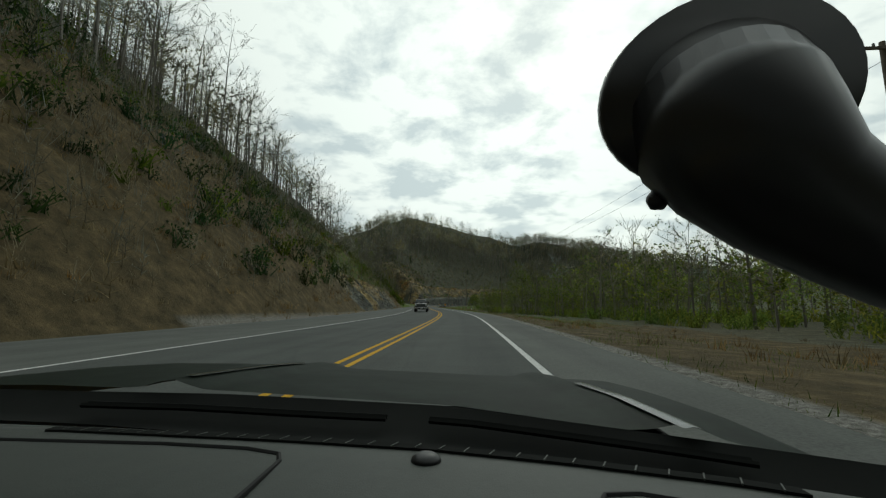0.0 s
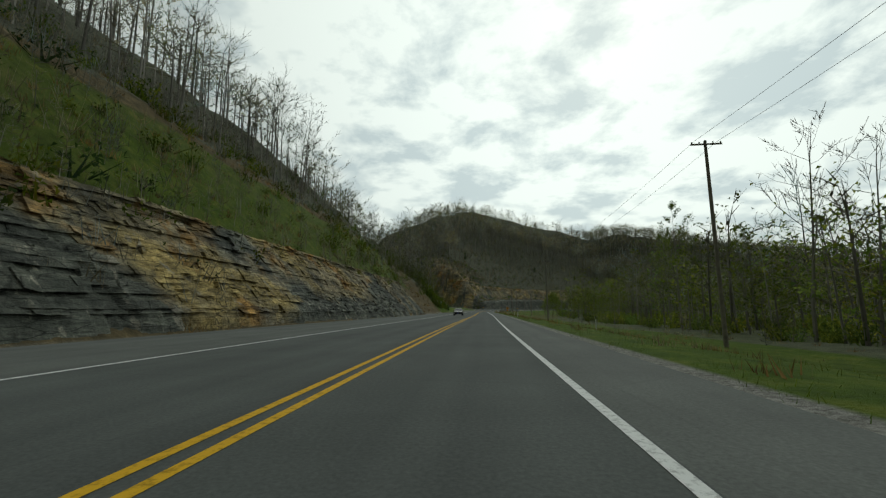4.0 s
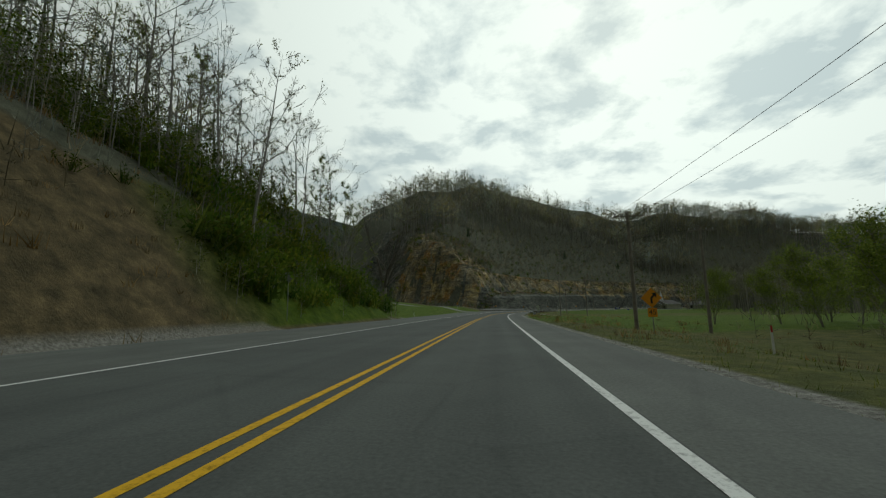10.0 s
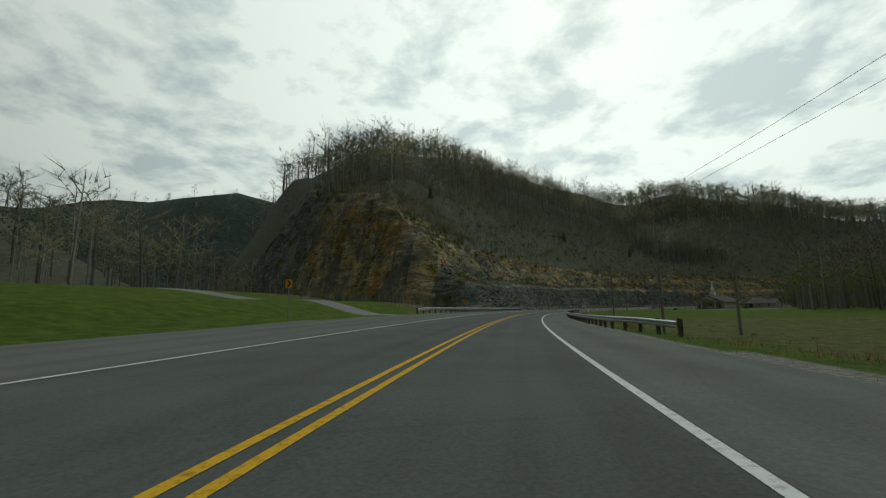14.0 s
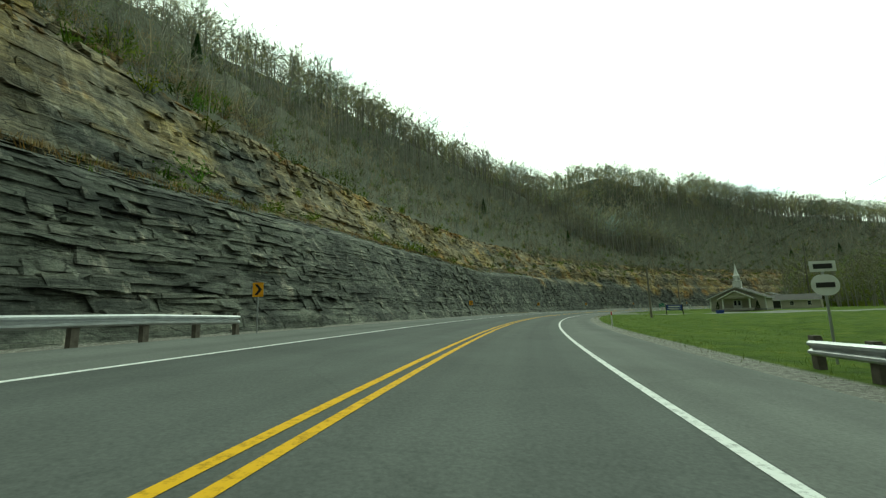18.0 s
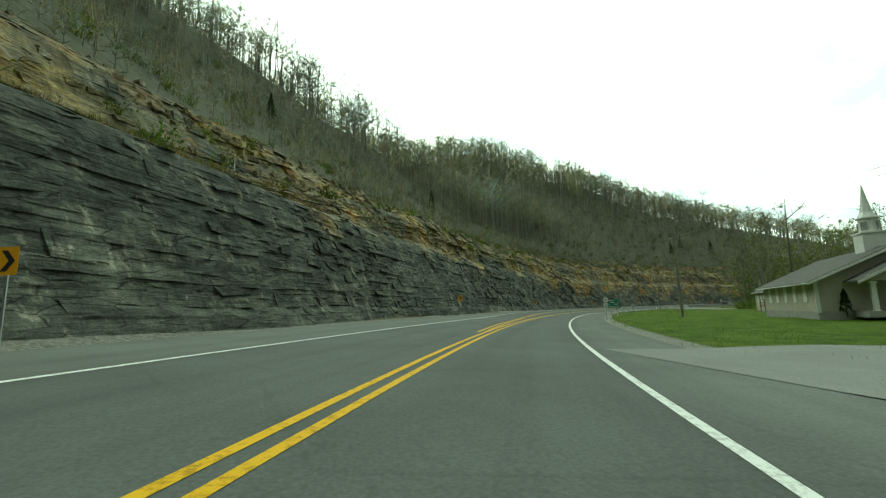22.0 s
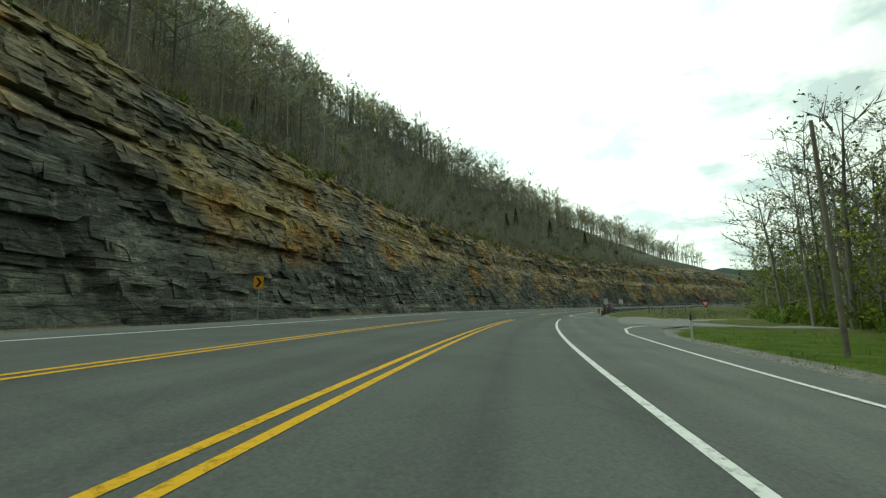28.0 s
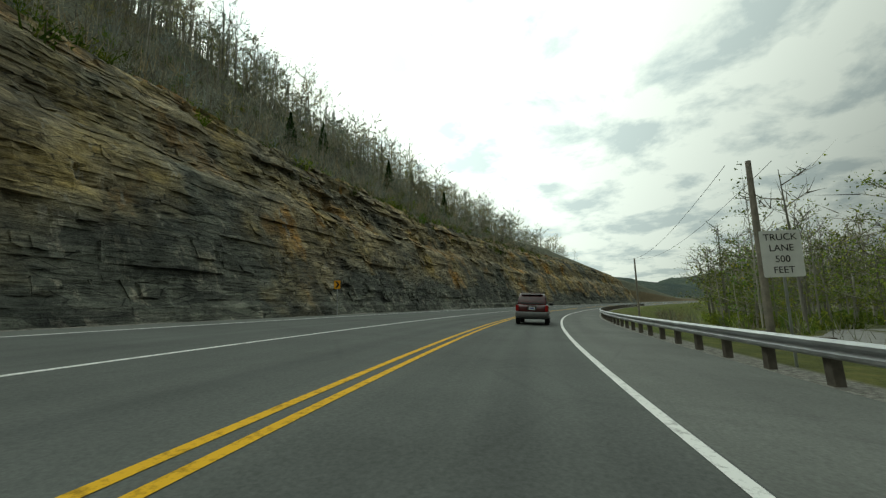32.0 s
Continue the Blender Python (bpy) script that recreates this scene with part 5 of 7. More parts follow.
# ---- building kit ----
def part(name, va, mat, parent, label="", bev=0.0, smooth=False):
    """One mesh object under a thing or a part."""
    v, f = va
    me = bpy.data.meshes.new(name)
    me.from_pydata([tuple(map(float, p)) for p in v], [], [tuple(q) for q in f])
    me.materials.append(mat)
    if bev:
        bm = bmesh.new()
        bm.from_mesh(me)
        bmesh.ops.recalc_face_normals(bm, faces=bm.faces)
        sharp = [e for e in bm.edges if len(e.link_faces) == 2 and e.calc_face_angle(0) > 0.5]
        bmesh.ops.bevel(bm, geom=sharp, offset=bev, segments=2, affect="EDGES", profile=0.6)
        bm.to_mesh(me)
        bm.free()
    if smooth:
        me.polygons.foreach_set("use_smooth", [True] * len(me.polygons))
    me.update()
    ob = new(name, me)
    ob.parent = parent
    return tagged(ob, label)


def thing(name, label, category, u, l, turn=0.0, z=None, group=""):
    x, y = place(u, l)
    t = new(name)
    t.matrix_world = pose(float(x), float(y), float(ground_z(u, l)) if z is None else z, 0, 0, yaw_at(u) + turn)
    return tagged(t, label, category, group)


def box(cx, cy, cz, sx, sy, sz):
    a, b, c = sx / 2, sy / 2, sz / 2
    v = [(cx + i * a, cy + j * b, cz + k * c) for k in (-1, 1) for j in (-1, 1) for i in (-1, 1)]
    return v, [(0, 2, 3, 1), (4, 5, 7, 6), (0, 1, 5, 4), (2, 6, 7, 3), (0, 4, 6, 2), (1, 3, 7, 5)]


def join(*parts):
    V, F = [], []
    for v, f in parts:
        n = len(V)
        V.extend(v)
        F.extend([tuple(i + n for i in q) for q in f])
    return V, F


def slab(poly, y, thick):
    """An upright plate in the x-z plane, its face towards -y."""
    n = len(poly)
    v = [(x, y, z) for x, z in poly] + [(x, y + thick, z) for x, z in poly]
    return v, [tuple(range(n)), tuple(range(2 * n - 1, n - 1, -1))] + [(i, i + n, (i + 1) % n + n, (i + 1) % n) for i in range(n)]


def prism(poly, x0, x1):
    """A solid from a y-z outline, x0 to x1."""
    n = len(poly)
    v = [(x0, y, z) for y, z in poly] + [(x1, y, z) for y, z in poly]
    return v, [tuple(range(n))[::-1], tuple(range(n, 2 * n))] + [(i, (i + 1) % n, (i + 1) % n + n, i + n) for i in range(n)]


def rod(pts, rad, sides=8):
    s = Soup()
    s.tube(pts, rad if hasattr(rad, "__len__") else [rad] * len(pts), sides, True)
    v, f = s.arrays()
    return v.tolist(), f


def lathe(profile, n, axis="z", at=(0, 0, 0)):
    """Revolves (radius, height) pairs."""
    v, f = [], []
    for r, h in profile:
        for k in range(n):
            a = 2 * math.pi * k / n
            p = (r * math.cos(a), r * math.sin(a), h)
            if axis == "x":
                p = (h, p[0], p[1])
            v.append((p[0] + at[0], p[1] + at[1], p[2] + at[2]))
    for i in range(len(profile) - 1):
        for k in range(n):
            f.append((i * n + k, i * n + (k + 1) % n, (i + 1) * n + (k + 1) % n, (i + 1) * n + k))
    f.append(tuple(range(n))[::-1])
    f.append(tuple(range((len(profile) - 1) * n, len(profile) * n)))
    return v, f


def words(text, size, mat, parent, x, y, z, name="lettering"):
    """Flat raised letters on a plate that faces -y."""
    c = bpy.data.curves.new(name, "FONT")
    c.body, c.size, c.align_x, c.align_y, c.extrude = text, size, "CENTER", "CENTER", 0.002
    tmp = bpy.data.objects.new(name, c)
    me = bpy.data.meshes.new_from_object(tmp)
    bpy.data.objects.remove(tmp)
    me.materials.clear()
    me.materials.append(mat)
    ob = new(name, me)
    ob.parent = parent
    ob.matrix_local = pose(x, y, z, 90, 0, 0)
    return ob


# ---- guard rails ----
WBEAM = [(0.0, -0.156), (-0.03, -0.15), (-0.083, -0.11), (-0.083, -0.06), (-0.012, -0.014), (-0.012, 0.014), (-0.083, 0.06), (-0.083, 0.11), (-0.03, 0.15), (0.0, 0.156)]


def guard_rail(u0, u1, lat, side, label):
    rail = tagged(new("guard_rail"), label, "guard rail")
    us = np.arange(u0, u1 + 0.01, 1.9)
    prof = [(a * side, b) for a, b in WBEAM] + [((a + 0.006) * side, b) for a, b in WBEAM[::-1]]
    V, F, n = [], [], len(prof)
    for i, u in enumerate(us):
        l = float(lat(u))
        z0 = float(plane_z(u, l))
        drop = 0.32 * (max(0, 1 - (u - u0) / 4.0) + max(0, 1 - (u1 - u) / 4.0)) * 0.3
        for a, b in prof:
            x, y = place(u, l + a)
            V.append((x, y, z0 + 0.56 - drop + b))
        if i:
            for k in range(n):
                F.append(((i - 1) * n + k, (i - 1) * n + (k + 1) % n, i * n + (k + 1) % n, i * n + k))
    F += [tuple(range(n)), tuple(range((len(us) - 1) * n, len(us) * n))[::-1]]
    part("beam", (V, F), M_GALV, rail, "galvanised corrugated steel beam")
    me = None
    for u in us:
        l = float(lat(u)) + 0.11 * side
        x, y = place(u, l)
        if me is None:
            p = part("post", box(0, 0, 0.12, 0.16, 0.2, 1.15), M_POST, rail, bev=0.012)
            me = p.data
            q = part("spacer_block", box(-0.0, 0, 0, 0.15, 0.19, 0.34), M_POST, rail, bev=0.01)
            mb = q.data
        else:
            p, q = new("post", me), new("spacer_block", mb)
            p.parent = q.parent = rail
        lean = random.uniform(-2, 2)
        z0 = float(plane_z(u, l))
        p.matrix_local = pose(float(x), float(y), z0, lean, lean * 0.6, yaw_at(u))
        x2, y2 = place(u, l - 0.02 * side)
        q.matrix_local = pose(float(x2), float(y2), z0 + 0.56, 0, 0, yaw_at(u))
    return rail


guard_rail(338, 435, lambda u: np.interp(u, [338, 346, 380, 427, 435], [6.4, 5.0, 4.6, 4.7, 5.6]), 1, "grey steel guard rail on timber posts beside the lawn")
guard_rail(372, 438.5, lambda u: np.interp(u, [372, 385, 425, 440], [-15.0, -12.9, -11.0, -11.2]), -1, "grey steel guard rail on timber posts below the rock cut")
guard_rail(717, 900, lambda u: np.interp(u, [717, 724, 735, 900], [4.9, 4.7, 4.6, 4.6]), 1, "long grey steel guard rail on timber posts above the hollow")


# ---- signs ----
def signpost(parent, h, x=0.0, r=0.03):
    return part("post", join(box(x, 0.035, h / 2 - 0.2, r * 1.6, r, h + 0.4), box(x, 0.05, h / 2 - 0.2, r * 0.7, r * 0.7, h + 0.4)), M_GALV, parent, "galvanised sign post")


def round_rect(w, h, r, cz, n=4):
    out = []
    for cx, cy, a0 in ((w / 2 - r, h / 2 - r, 0), (-w / 2 + r, h / 2 - r, 90), (-w / 2 + r, -h / 2 + r, 180), (w / 2 - r, -h / 2 + r, 270)):
        for k in range(n + 1):
            a = radians(a0 + 90 * k / n)
            out.append((cx + r * math.cos(a), cz + cy + r * math.sin(a)))
    return out


def plate(parent, poly, mat, y=0.0, name="plate", label="", thick=0.004):
    return part(name, slab(poly, y, thick), mat, parent, label)


def chevron(u, l, z, turn=0):
    base = float(ground_z(u, l))
    s = thing("chevron_sign", "yellow bend chevron sign with a black arrowhead on a steel post", "road sign", u, l, turn, base, "bend chevron signs")
    c = z - base
    signpost(s, c + 0.28)
    plate(s, round_rect(0.48, 0.62, 0.03, c), M_SIGNYEL, 0.0, "plate", "yellow plate")
    h = 0.23
    plate(s, [(-0.15, c + h), (-0.01, c + h), (0.17, c), (-0.01, c - h), (-0.15, c - h), (0.03, c)], M_BLACK, -0.006, "arrowhead", "black arrowhead", 0.003)
    return s


for u, l, z, a in ((346, -17.0, 3.2, 14), (396.5, -14.0, 2.6, 12), (440.5, -11.9, 2.35, 10), (482, -11.7, 2.4, 10), (524, -11.3, 2.5, 10), (564, -11.3, 2.6, 10), (614.5, -13.0, 2.6, 10), (667, -12.9, 2.6, 10), (713.8, -14.2, 2.7, 10), (767, -14.6, 3.0, 10)):
    chevron(u, l, z, a)


def sign(u, l, label, turn=0.0):
    return thing("road_sign", label, "road sign", u, l, turn)


s = sign(243, 8.5, "amber diamond bend warning sign with a 45 speed plate")
signpost(s, 1.95)
g = 2.0
d = 0.56
plate(s, [(d, g), (0, g + d), (-d, g), (0, g - d)], M_SIGNORG, 0, "plate", "amber diamond plate")
plate(s, [(-0.06, g - 0.3), (0.05, g - 0.3), (0.05, g - 0.02), (0.16, g + 0.1), (0.26, g + 0.02), (0.28, g + 0.3), (0.02, g + 0.26), (0.1, g + 0.18), (-0.06, g + 0.02)], M_BLACK, -0.006, "bent_arrow", "black bent arrow", 0.003)
plate(s, round_rect(0.5, 0.5, 0.04, 1.2), M_SIGNORG, 0, "speed_plate", "amber speed plate")
words("45", 0.4, M_BLACK, s, 0, -0.005, 1.2)

s = sign(306, 7.25, "white oval route sign 2074 with an arrow plate on posts")
s.matrix_world = pose(0, 0, -0.25) @ s.matrix_world
for x in (-0.2, 0.2):
    signpost(s, 2.2, x, 0.025)
plate(s, round_rect(0.78, 0.62, 0.03, 2.0), M_BLACK, 0, "backing", "black square plate")
plate(s, round_rect(0.74, 0.56, 0.27, 2.0, 8), M_SIGNWHITE, -0.006, "oval", "white oval")
words("2074", 0.34, M_BLACK, s, 0, -0.011, 2.0)
plate(s, round_rect(0.56, 0.4, 0.03, 1.47), M_SIGNWHITE, 0, "arrow_plate", "white arrow plate")
plate(s, [(-0.2, 1.47), (-0.07, 1.56), (-0.07, 1.5), (0.2, 1.5), (0.2, 1.44), (-0.07, 1.44), (-0.07, 1.38)], M_BLACK, -0.006, "arrow", "black arrow", 0.003)
plate(s, round_rect(0.6, 0.5, 0.02, 0.98), M_SIGNBACK, 0.01, "lower_plate", "bare grey plate")

s = sign(303.9, 6.4, "small white and blue yard sign stuck in the verge", 5)
s.matrix_world = pose(0, 0, -0.2) @ s.matrix_world
for x in (-0.24, 0.24):
    part("wire_leg", rod([(x, 0.01, -0.1), (x, 0.01, 0.5)], 0.006, 5), M_GALV, s)
plate(s, round_rect(0.6, 0.44, 0.01, 0.55), M_SIGNWHITE, 0, "panel", "white plastic panel", 0.008)
for z, w in ((0.66, 0.5), (0.56, 0.52), (0.47, 0.4)):
    plate(s, [(w / 2, z - 0.03), (w / 2, z + 0.03), (-w / 2, z + 0.03), (-w / 2, z - 0.03)], M_SIGNBLUE, -0.005, "print_bar", "", 0.003)

s = sign(436, 6.7, "white oval route marker with a direction plate on a post")
signpost(s, 2.3)
plate(s, round_rect(0.56, 0.26, 0.02, 2.3), M_SIGNWHITE, 0, "top_plate", "white plate")
plate(s, round_rect(0.6, 0.5, 0.24, 1.85, 8), M_SIGNWHITE, 0, "oval", "white oval plate")
for z, w in ((2.3, 0.4), (1.85, 0.4)):
    plate(s, [(w / 2, z - 0.06), (w / 2, z + 0.06), (-w / 2, z + 0.06), (-w / 2, z - 0.06)], M_BLACK, -0.006, "print_bar", "", 0.003)

s = sign(565, 4.6, "black and white route sign 3001 with an arrow plate", 3)
signpost(s, 2.4)
plate(s, round_rect(0.62, 0.62, 0.05, 2.1), M_BLACK, 0, "backing", "black plate")
plate(s, round_rect(0.56, 0.54, 0.2, 2.1, 6), M_SIGNWHITE, -0.006, "shield", "white shield")
words("3001", 0.24, M_BLACK, s, 0, -0.012, 2.1)
plate(s, round_rect(0.45, 0.34, 0.03, 1.58), M_SIGNWHITE, 0, "arrow_plate", "white arrow plate")
plate(s, [(0.16, 1.66), (0.02, 1.66), (0.07, 1.61), (-0.12, 1.48), (-0.08, 1.44), (0.11, 1.57), (0.16, 1.52)], M_BLACK, -0.006, "arrow", "black arrow", 0.003)

s = sign(587.5, 5.6, "large green destination sign with unreadable white lines on two posts", 2)
s.matrix_world = s.matrix_world @ pose(0, 0, 0.5) @ Matrix.Diagonal((0.72, 1, 0.76, 1))
for x in (-0.7, 0.7):
    part("post", box(x, 0.035, 0.7, 0.06, 0.035, 3.6), M_GALV, s, "galvanised sign post")
plate(s, round_rect(2.3, 1.25, 0.06, 1.95), M_SIGNGREEN, 0, "panel", "green panel")
plate(s, round_rect(2.4, 0.42, 0.04, 1.05), M_SIGNGREEN, 0, "lower_panel", "green lower panel")
words("421", 0.22, M_SIGNWHITE, s, 0.25, -0.006, 2.38)
for z in (2.38, 1.95):
    plate(s, [(0.66, z - 0.04), (0.86, z - 0.04), (0.86, z - 0.1), (1.02, z), (0.86, z + 0.1), (0.86, z + 0.04), (0.66, z + 0.04)][::-1], M_SIGNWHITE, -0.006, "arrow", "white arrow", 0.003)
for z, w, x in ((2.38, 0.9, -0.55), (1.95, 0.9, -0.3), (1.6, 0.9, 0.4), (1.6, 0.12, -0.85), (1.05, 2.0, 0)):
    plate(s, [(x + w / 2, z - 0.07), (x + w / 2, z + 0.07), (x - w / 2, z + 0.07), (x - w / 2, z - 0.07)], M_SIGNWHITE, -0.006, "print_bar", "", 0.003)

s = sign(615.5, 7.6, "white plaque-shaped sign on a dark post", 4)
part("post", box(0, 0.05, 0.4, 0.09, 0.09, 1.6), M_BLACK, s)
plate(s, [(-0.3, 1.0), (0.3, 1.0), (0.3, 1.62), (0.16, 1.82), (0, 1.92), (-0.16, 1.82), (-0.3, 1.62)], M_SIGNWHITE, 0, "plate", "white plate", 0.02)
for z in (1.62, 1.36, 1.18):
    plate(s, [(0.2, z - 0.05), (0.2, z + 0.05), (-0.2, z + 0.05), (-0.2, z - 0.05)], M_BLACK, -0.004, "print_bar", "", 0.003)

s = sign(703.8, 16.3, "red and white triangular yield sign on a post", -20)
signpost(s, 2.2)
plate(s, [(-0.46, 2.5), (0, 1.7), (0.46, 2.5)], M_SIGNRED, 0, "plate", "red triangle")
plate(s, [(-0.24, 2.38), (0, 1.96), (0.24, 2.38)], M_SIGNWHITE, -0.006, "white_triangle", "white triangle", 0.003)

s = sign(727.5, 5.0, "black and white SOUTH 421 route shield on a post", 3)
signpost(s, 2.75)
plate(s, round_rect(0.66, 0.34, 0.03, 2.55), M_SIGNWHITE, 0, "direction_plate", "white plate")
words("SOUTH", 0.2, M_BLACK, s, 0, -0.005, 2.55)
plate(s, round_rect(0.86, 0.66, 0.05, 2.02), M_BLACK, 0, "backing", "black plate")
plate(s, [(-0.34, 2.3), (-0.18, 2.27), (0, 2.31), (0.18, 2.27), (0.34, 2.3), (0.4, 2.14), (0.38, 1.9), (0.25, 1.76), (0, 1.71), (-0.25, 1.76), (-0.38, 1.9), (-0.4, 2.14)], M_SIGNWHITE, -0.006, "shield", "white shield")
words("421", 0.4, M_BLACK, s, 0, -0.011, 2.0)

s = sign(749.5, 5.3, "white TRUCK LANE 500 FEET sign on a post", 4)
signpost(s, 2.9)
plate(s, round_rect(0.8, 1.0, 0.04, 2.35), M_SIGNWHITE, 0, "plate", "white plate")
for k, w in enumerate(("TRUCK", "LANE", "500", "FEET")):
    words(w, 0.2, M_BLACK, s, 0, -0.005, 2.7 - 0.235 * k)

s = sign(251, -17.3, "weathered grey back of a road sign on a post", 180)
signpost(s, 3.6)
plate(s, round_rect(0.62, 0.76, 0.03, 3.6), M_SIGNBACK, 0, "plate", "grey metal plate")

s = sign(716.6, 4.6, "black and yellow striped marker at the guard rail's end")
signpost(s, 0.8)
plate(s, round_rect(0.32, 0.6, 0.02, 0.75), M_SIGNYEL, 0, "plate", "yellow plate")
for k in range(3):
    z = 0.52 + 0.19 * k
    plate(s, [(-0.15, z), (0.15, z + 0.14), (0.15, z + 0.23), (-0.15, z + 0.09)], M_BLACK, -0.006, "stripe", "", 0.003)


def delineator(u, l, red=False):
    m = thing("marker_post", "white roadside marker post with a red top" if red else "thin white roadside marker post", "marker post", u, l, random.uniform(-10, 10), group="roadside markers")
    part("stake", box(0, 0, 0.45, 0.09, 0.02, 1.3), M_SIGNWHITE, m, bev=0.004)
    part("reflector", box(0, -0.013, 0.98, 0.085, 0.006, 0.26), M_SIGNRED if red else M_BLACK, m, "red band" if red else "dark band")


for u, l, red in ((236.5, 10.6, True), (459.5, 5.2, True), (421, 6.6, False), (583, 6.0, True), (606, 5.2, False), (669, 6.6, False), (312, -20.5, False), (120, 9, False), (166, 6.0, False)):
    delineator(u, l, red)


# ---- poles and wires ----
def pole(u, l, top, label="weathered wooden utility pole with cross arm", arm=True, lean=(0, 0), slim=1.0):
    base = float(ground_z(u, l))
    p = thing("utility_pole", label, "utility pole", u, l, 0, base, "utility poles")
    h = top - base
    p.matrix_world = p.matrix_world @ pose(0, 0, 0, lean[0], lean[1], 0)
    part("pole", rod([(0, 0, -0.8), (0, 0, h * 0.5), (0, 0, h)], [0.17 * slim, 0.145 * slim, 0.11 * slim], 10), M_POLE, p, smooth=False)
    if arm:
        part("cross_arm", box(0, -0.14, h - 0.35, 2.3, 0.1, 0.12), M_POLE, p, bev=0.01)
        for x in (-1.05, -0.5, 0.5, 1.05):
            part("insulator", lathe([(0.03, 0), (0.06, 0.04), (0.045, 0.09), (0.06, 0.12), (0.02, 0.17)], 8, at=(x, -0.14, h - 0.29)), M_SIGNBACK, p)
    return p


POLES = [(117, 17.3, 14.0), (182, 14.0, 12.5), (254, 11.0, 9.0), (368, 13.9, 12.9), (415, 13.7, 9.5), (576, 13.3, 9.5), (760, 9.6, 7.2), (812, 9.5, 8.0)]
for u, l, z in POLES:
    pole(u, l, z, arm=z > 8.7)
pole(260, 19.3, 8.6, "stout wooden pole beside the hedge")
pole(372, 22.6, 11.2, "wooden utility pole with cross arm behind the lawn")
pole(663.3, 8.7, 6.6, "pale weathered wooden pole beside the turn lane", arm=False, slim=0.5)
pole(494.3, 12.4, 6.8, "dark wooden yard pole on the church lawn", arm=False)
pole(17, 17.5, 12.0, "tall wooden utility pole with short arms")


def wire(a, b, sag, label="thin black overhead cable sagging between utility poles"):
    n = 14
    pts = []
    for k in range(n + 1):
        s = k / n
        p = [a[i] + (b[i] - a[i]) * s for i in range(3)]
        p[2] -= sag * 4 * s * (1 - s)
        pts.append(p)
    v, f = rod(pts, 0.012, 5)
    w = mesh_ob("overhead_cable", v, f, M_WIRE)
    return tagged(w, label, "cable", "overhead cables")


ends = [(17, 17.5, 11.8)] + POLES
for (u0, l0, z0), (u1, l1, z1) in zip(ends, ends[1:]):
    if u0 > 500 and u1 < 770:
        continue
    for off, dz in ((-0.9, -0.1), (0.9, -0.1)):
        x0, y0 = place(u0, l0 + off)
        x1, y1 = place(u1, l1 + off)
        wire((float(x0), float(y0), z0 + dz), (float(x1), float(y1), z1 + dz), 1.2)
xa, ya = place(260, 19.3)
xb, yb = place(335, -58)
wire((float(xa), float(ya), 8.5), (float(xb), float(yb), 12.5), 1.5, "thin black service cable crossing above the road")

# thin rusty stakes on the rock ledge
for u, d in ((421.2, 16.6), (480.5, 12.6), (546, 11.8), (604, 13.0), (700, 13.5)):
    l = float(toe(u)) - d
    t = thing("ledge_stake", "thin pale pipe standing on the rock ledge", "stake", u, l, group="stakes on the ledge")
    part("pipe", rod([(0, 0, -0.5), (0.02, 0, 3.6)], [0.05, 0.05], 6), M_GALV, t)

# a lattice mast far off
t = thing("radio_mast", "tall thin grey lattice radio mast", "mast", 1029, 67, 0, 4.0)
for k in range(3):
    a = radians(120 * k)
    part("mast_leg", rod([(1.6 * math.cos(a), 1.6 * math.sin(a), -3), (0.3 * math.cos(a), 0.3 * math.sin(a), 40)], 0.12, 5), M_GALV, t)
br = Soup()
for i in range(13):
    r0, r1, z0, z1 = 1.6 - 0.1 * i, 1.5 - 0.1 * i, 3.1 * i - 1, 3.1 * i + 2.1
    for k in range(3):
        a, b = radians(120 * k), radians(120 * (k + 1))
        br.tube([(r0 * math.cos(a), r0 * math.sin(a), z0), (r1 * math.cos(b), r1 * math.sin(b), z1)], [0.05, 0.05], 3)
v, f = br.arrays()
part("bracing", (v.tolist(), f), M_GALV, t)

# ---- side roads ----
def side_road(name, path, width, label):
    p = np.array(path, float)
    s = np.concatenate([[0], np.cumsum(np.hypot(np.diff(p[:, 0]), np.diff(p[:, 1])))])
    q = np.linspace(0, s[-1], int(s[-1] / 2) + 2)
    U, L = np.interp(q, s, p[:, 0]), np.interp(q, s, p[:, 1])
    for _ in range(4):
        U[1:-1], L[1:-1] = (U[:-2] + U[1:-1] * 2 + U[2:]) / 4, (L[:-2] + L[1:-1] * 2 + L[2:]) / 4
    du, dl = np.gradient(U), np.gradient(L)
    n = np.hypot(du, dl)
    V = []
    for i in range(len(q)):
        for k in (-1.3, -1.0, -0.33, 0.33, 1.0, 1.3):
            uu, ll = U[i] + dl[i] / n[i] * width / 2 * k, L[i] - du[i] / n[i] * width / 2 * k
            x, y = place(uu, ll)
            if abs(k) > 1.1:
                V.append((float(x), float(y), float(ground_z(uu, ll)) - 0.06))
                continue
            V.append((float(x), float(y), max(float(ground_z(uu, ll)) + 0.07 - 0.03 * abs(k), float(plane_z(uu, ll)) + 0.004 if ll < float(right_edge(uu)) and ll > float(left_edge(uu)) else -99)))
    return tagged(mesh_ob(name, V, grid_faces(len(q), 6).tolist(), M_GRAVELROAD), label, "road", kind="structure")


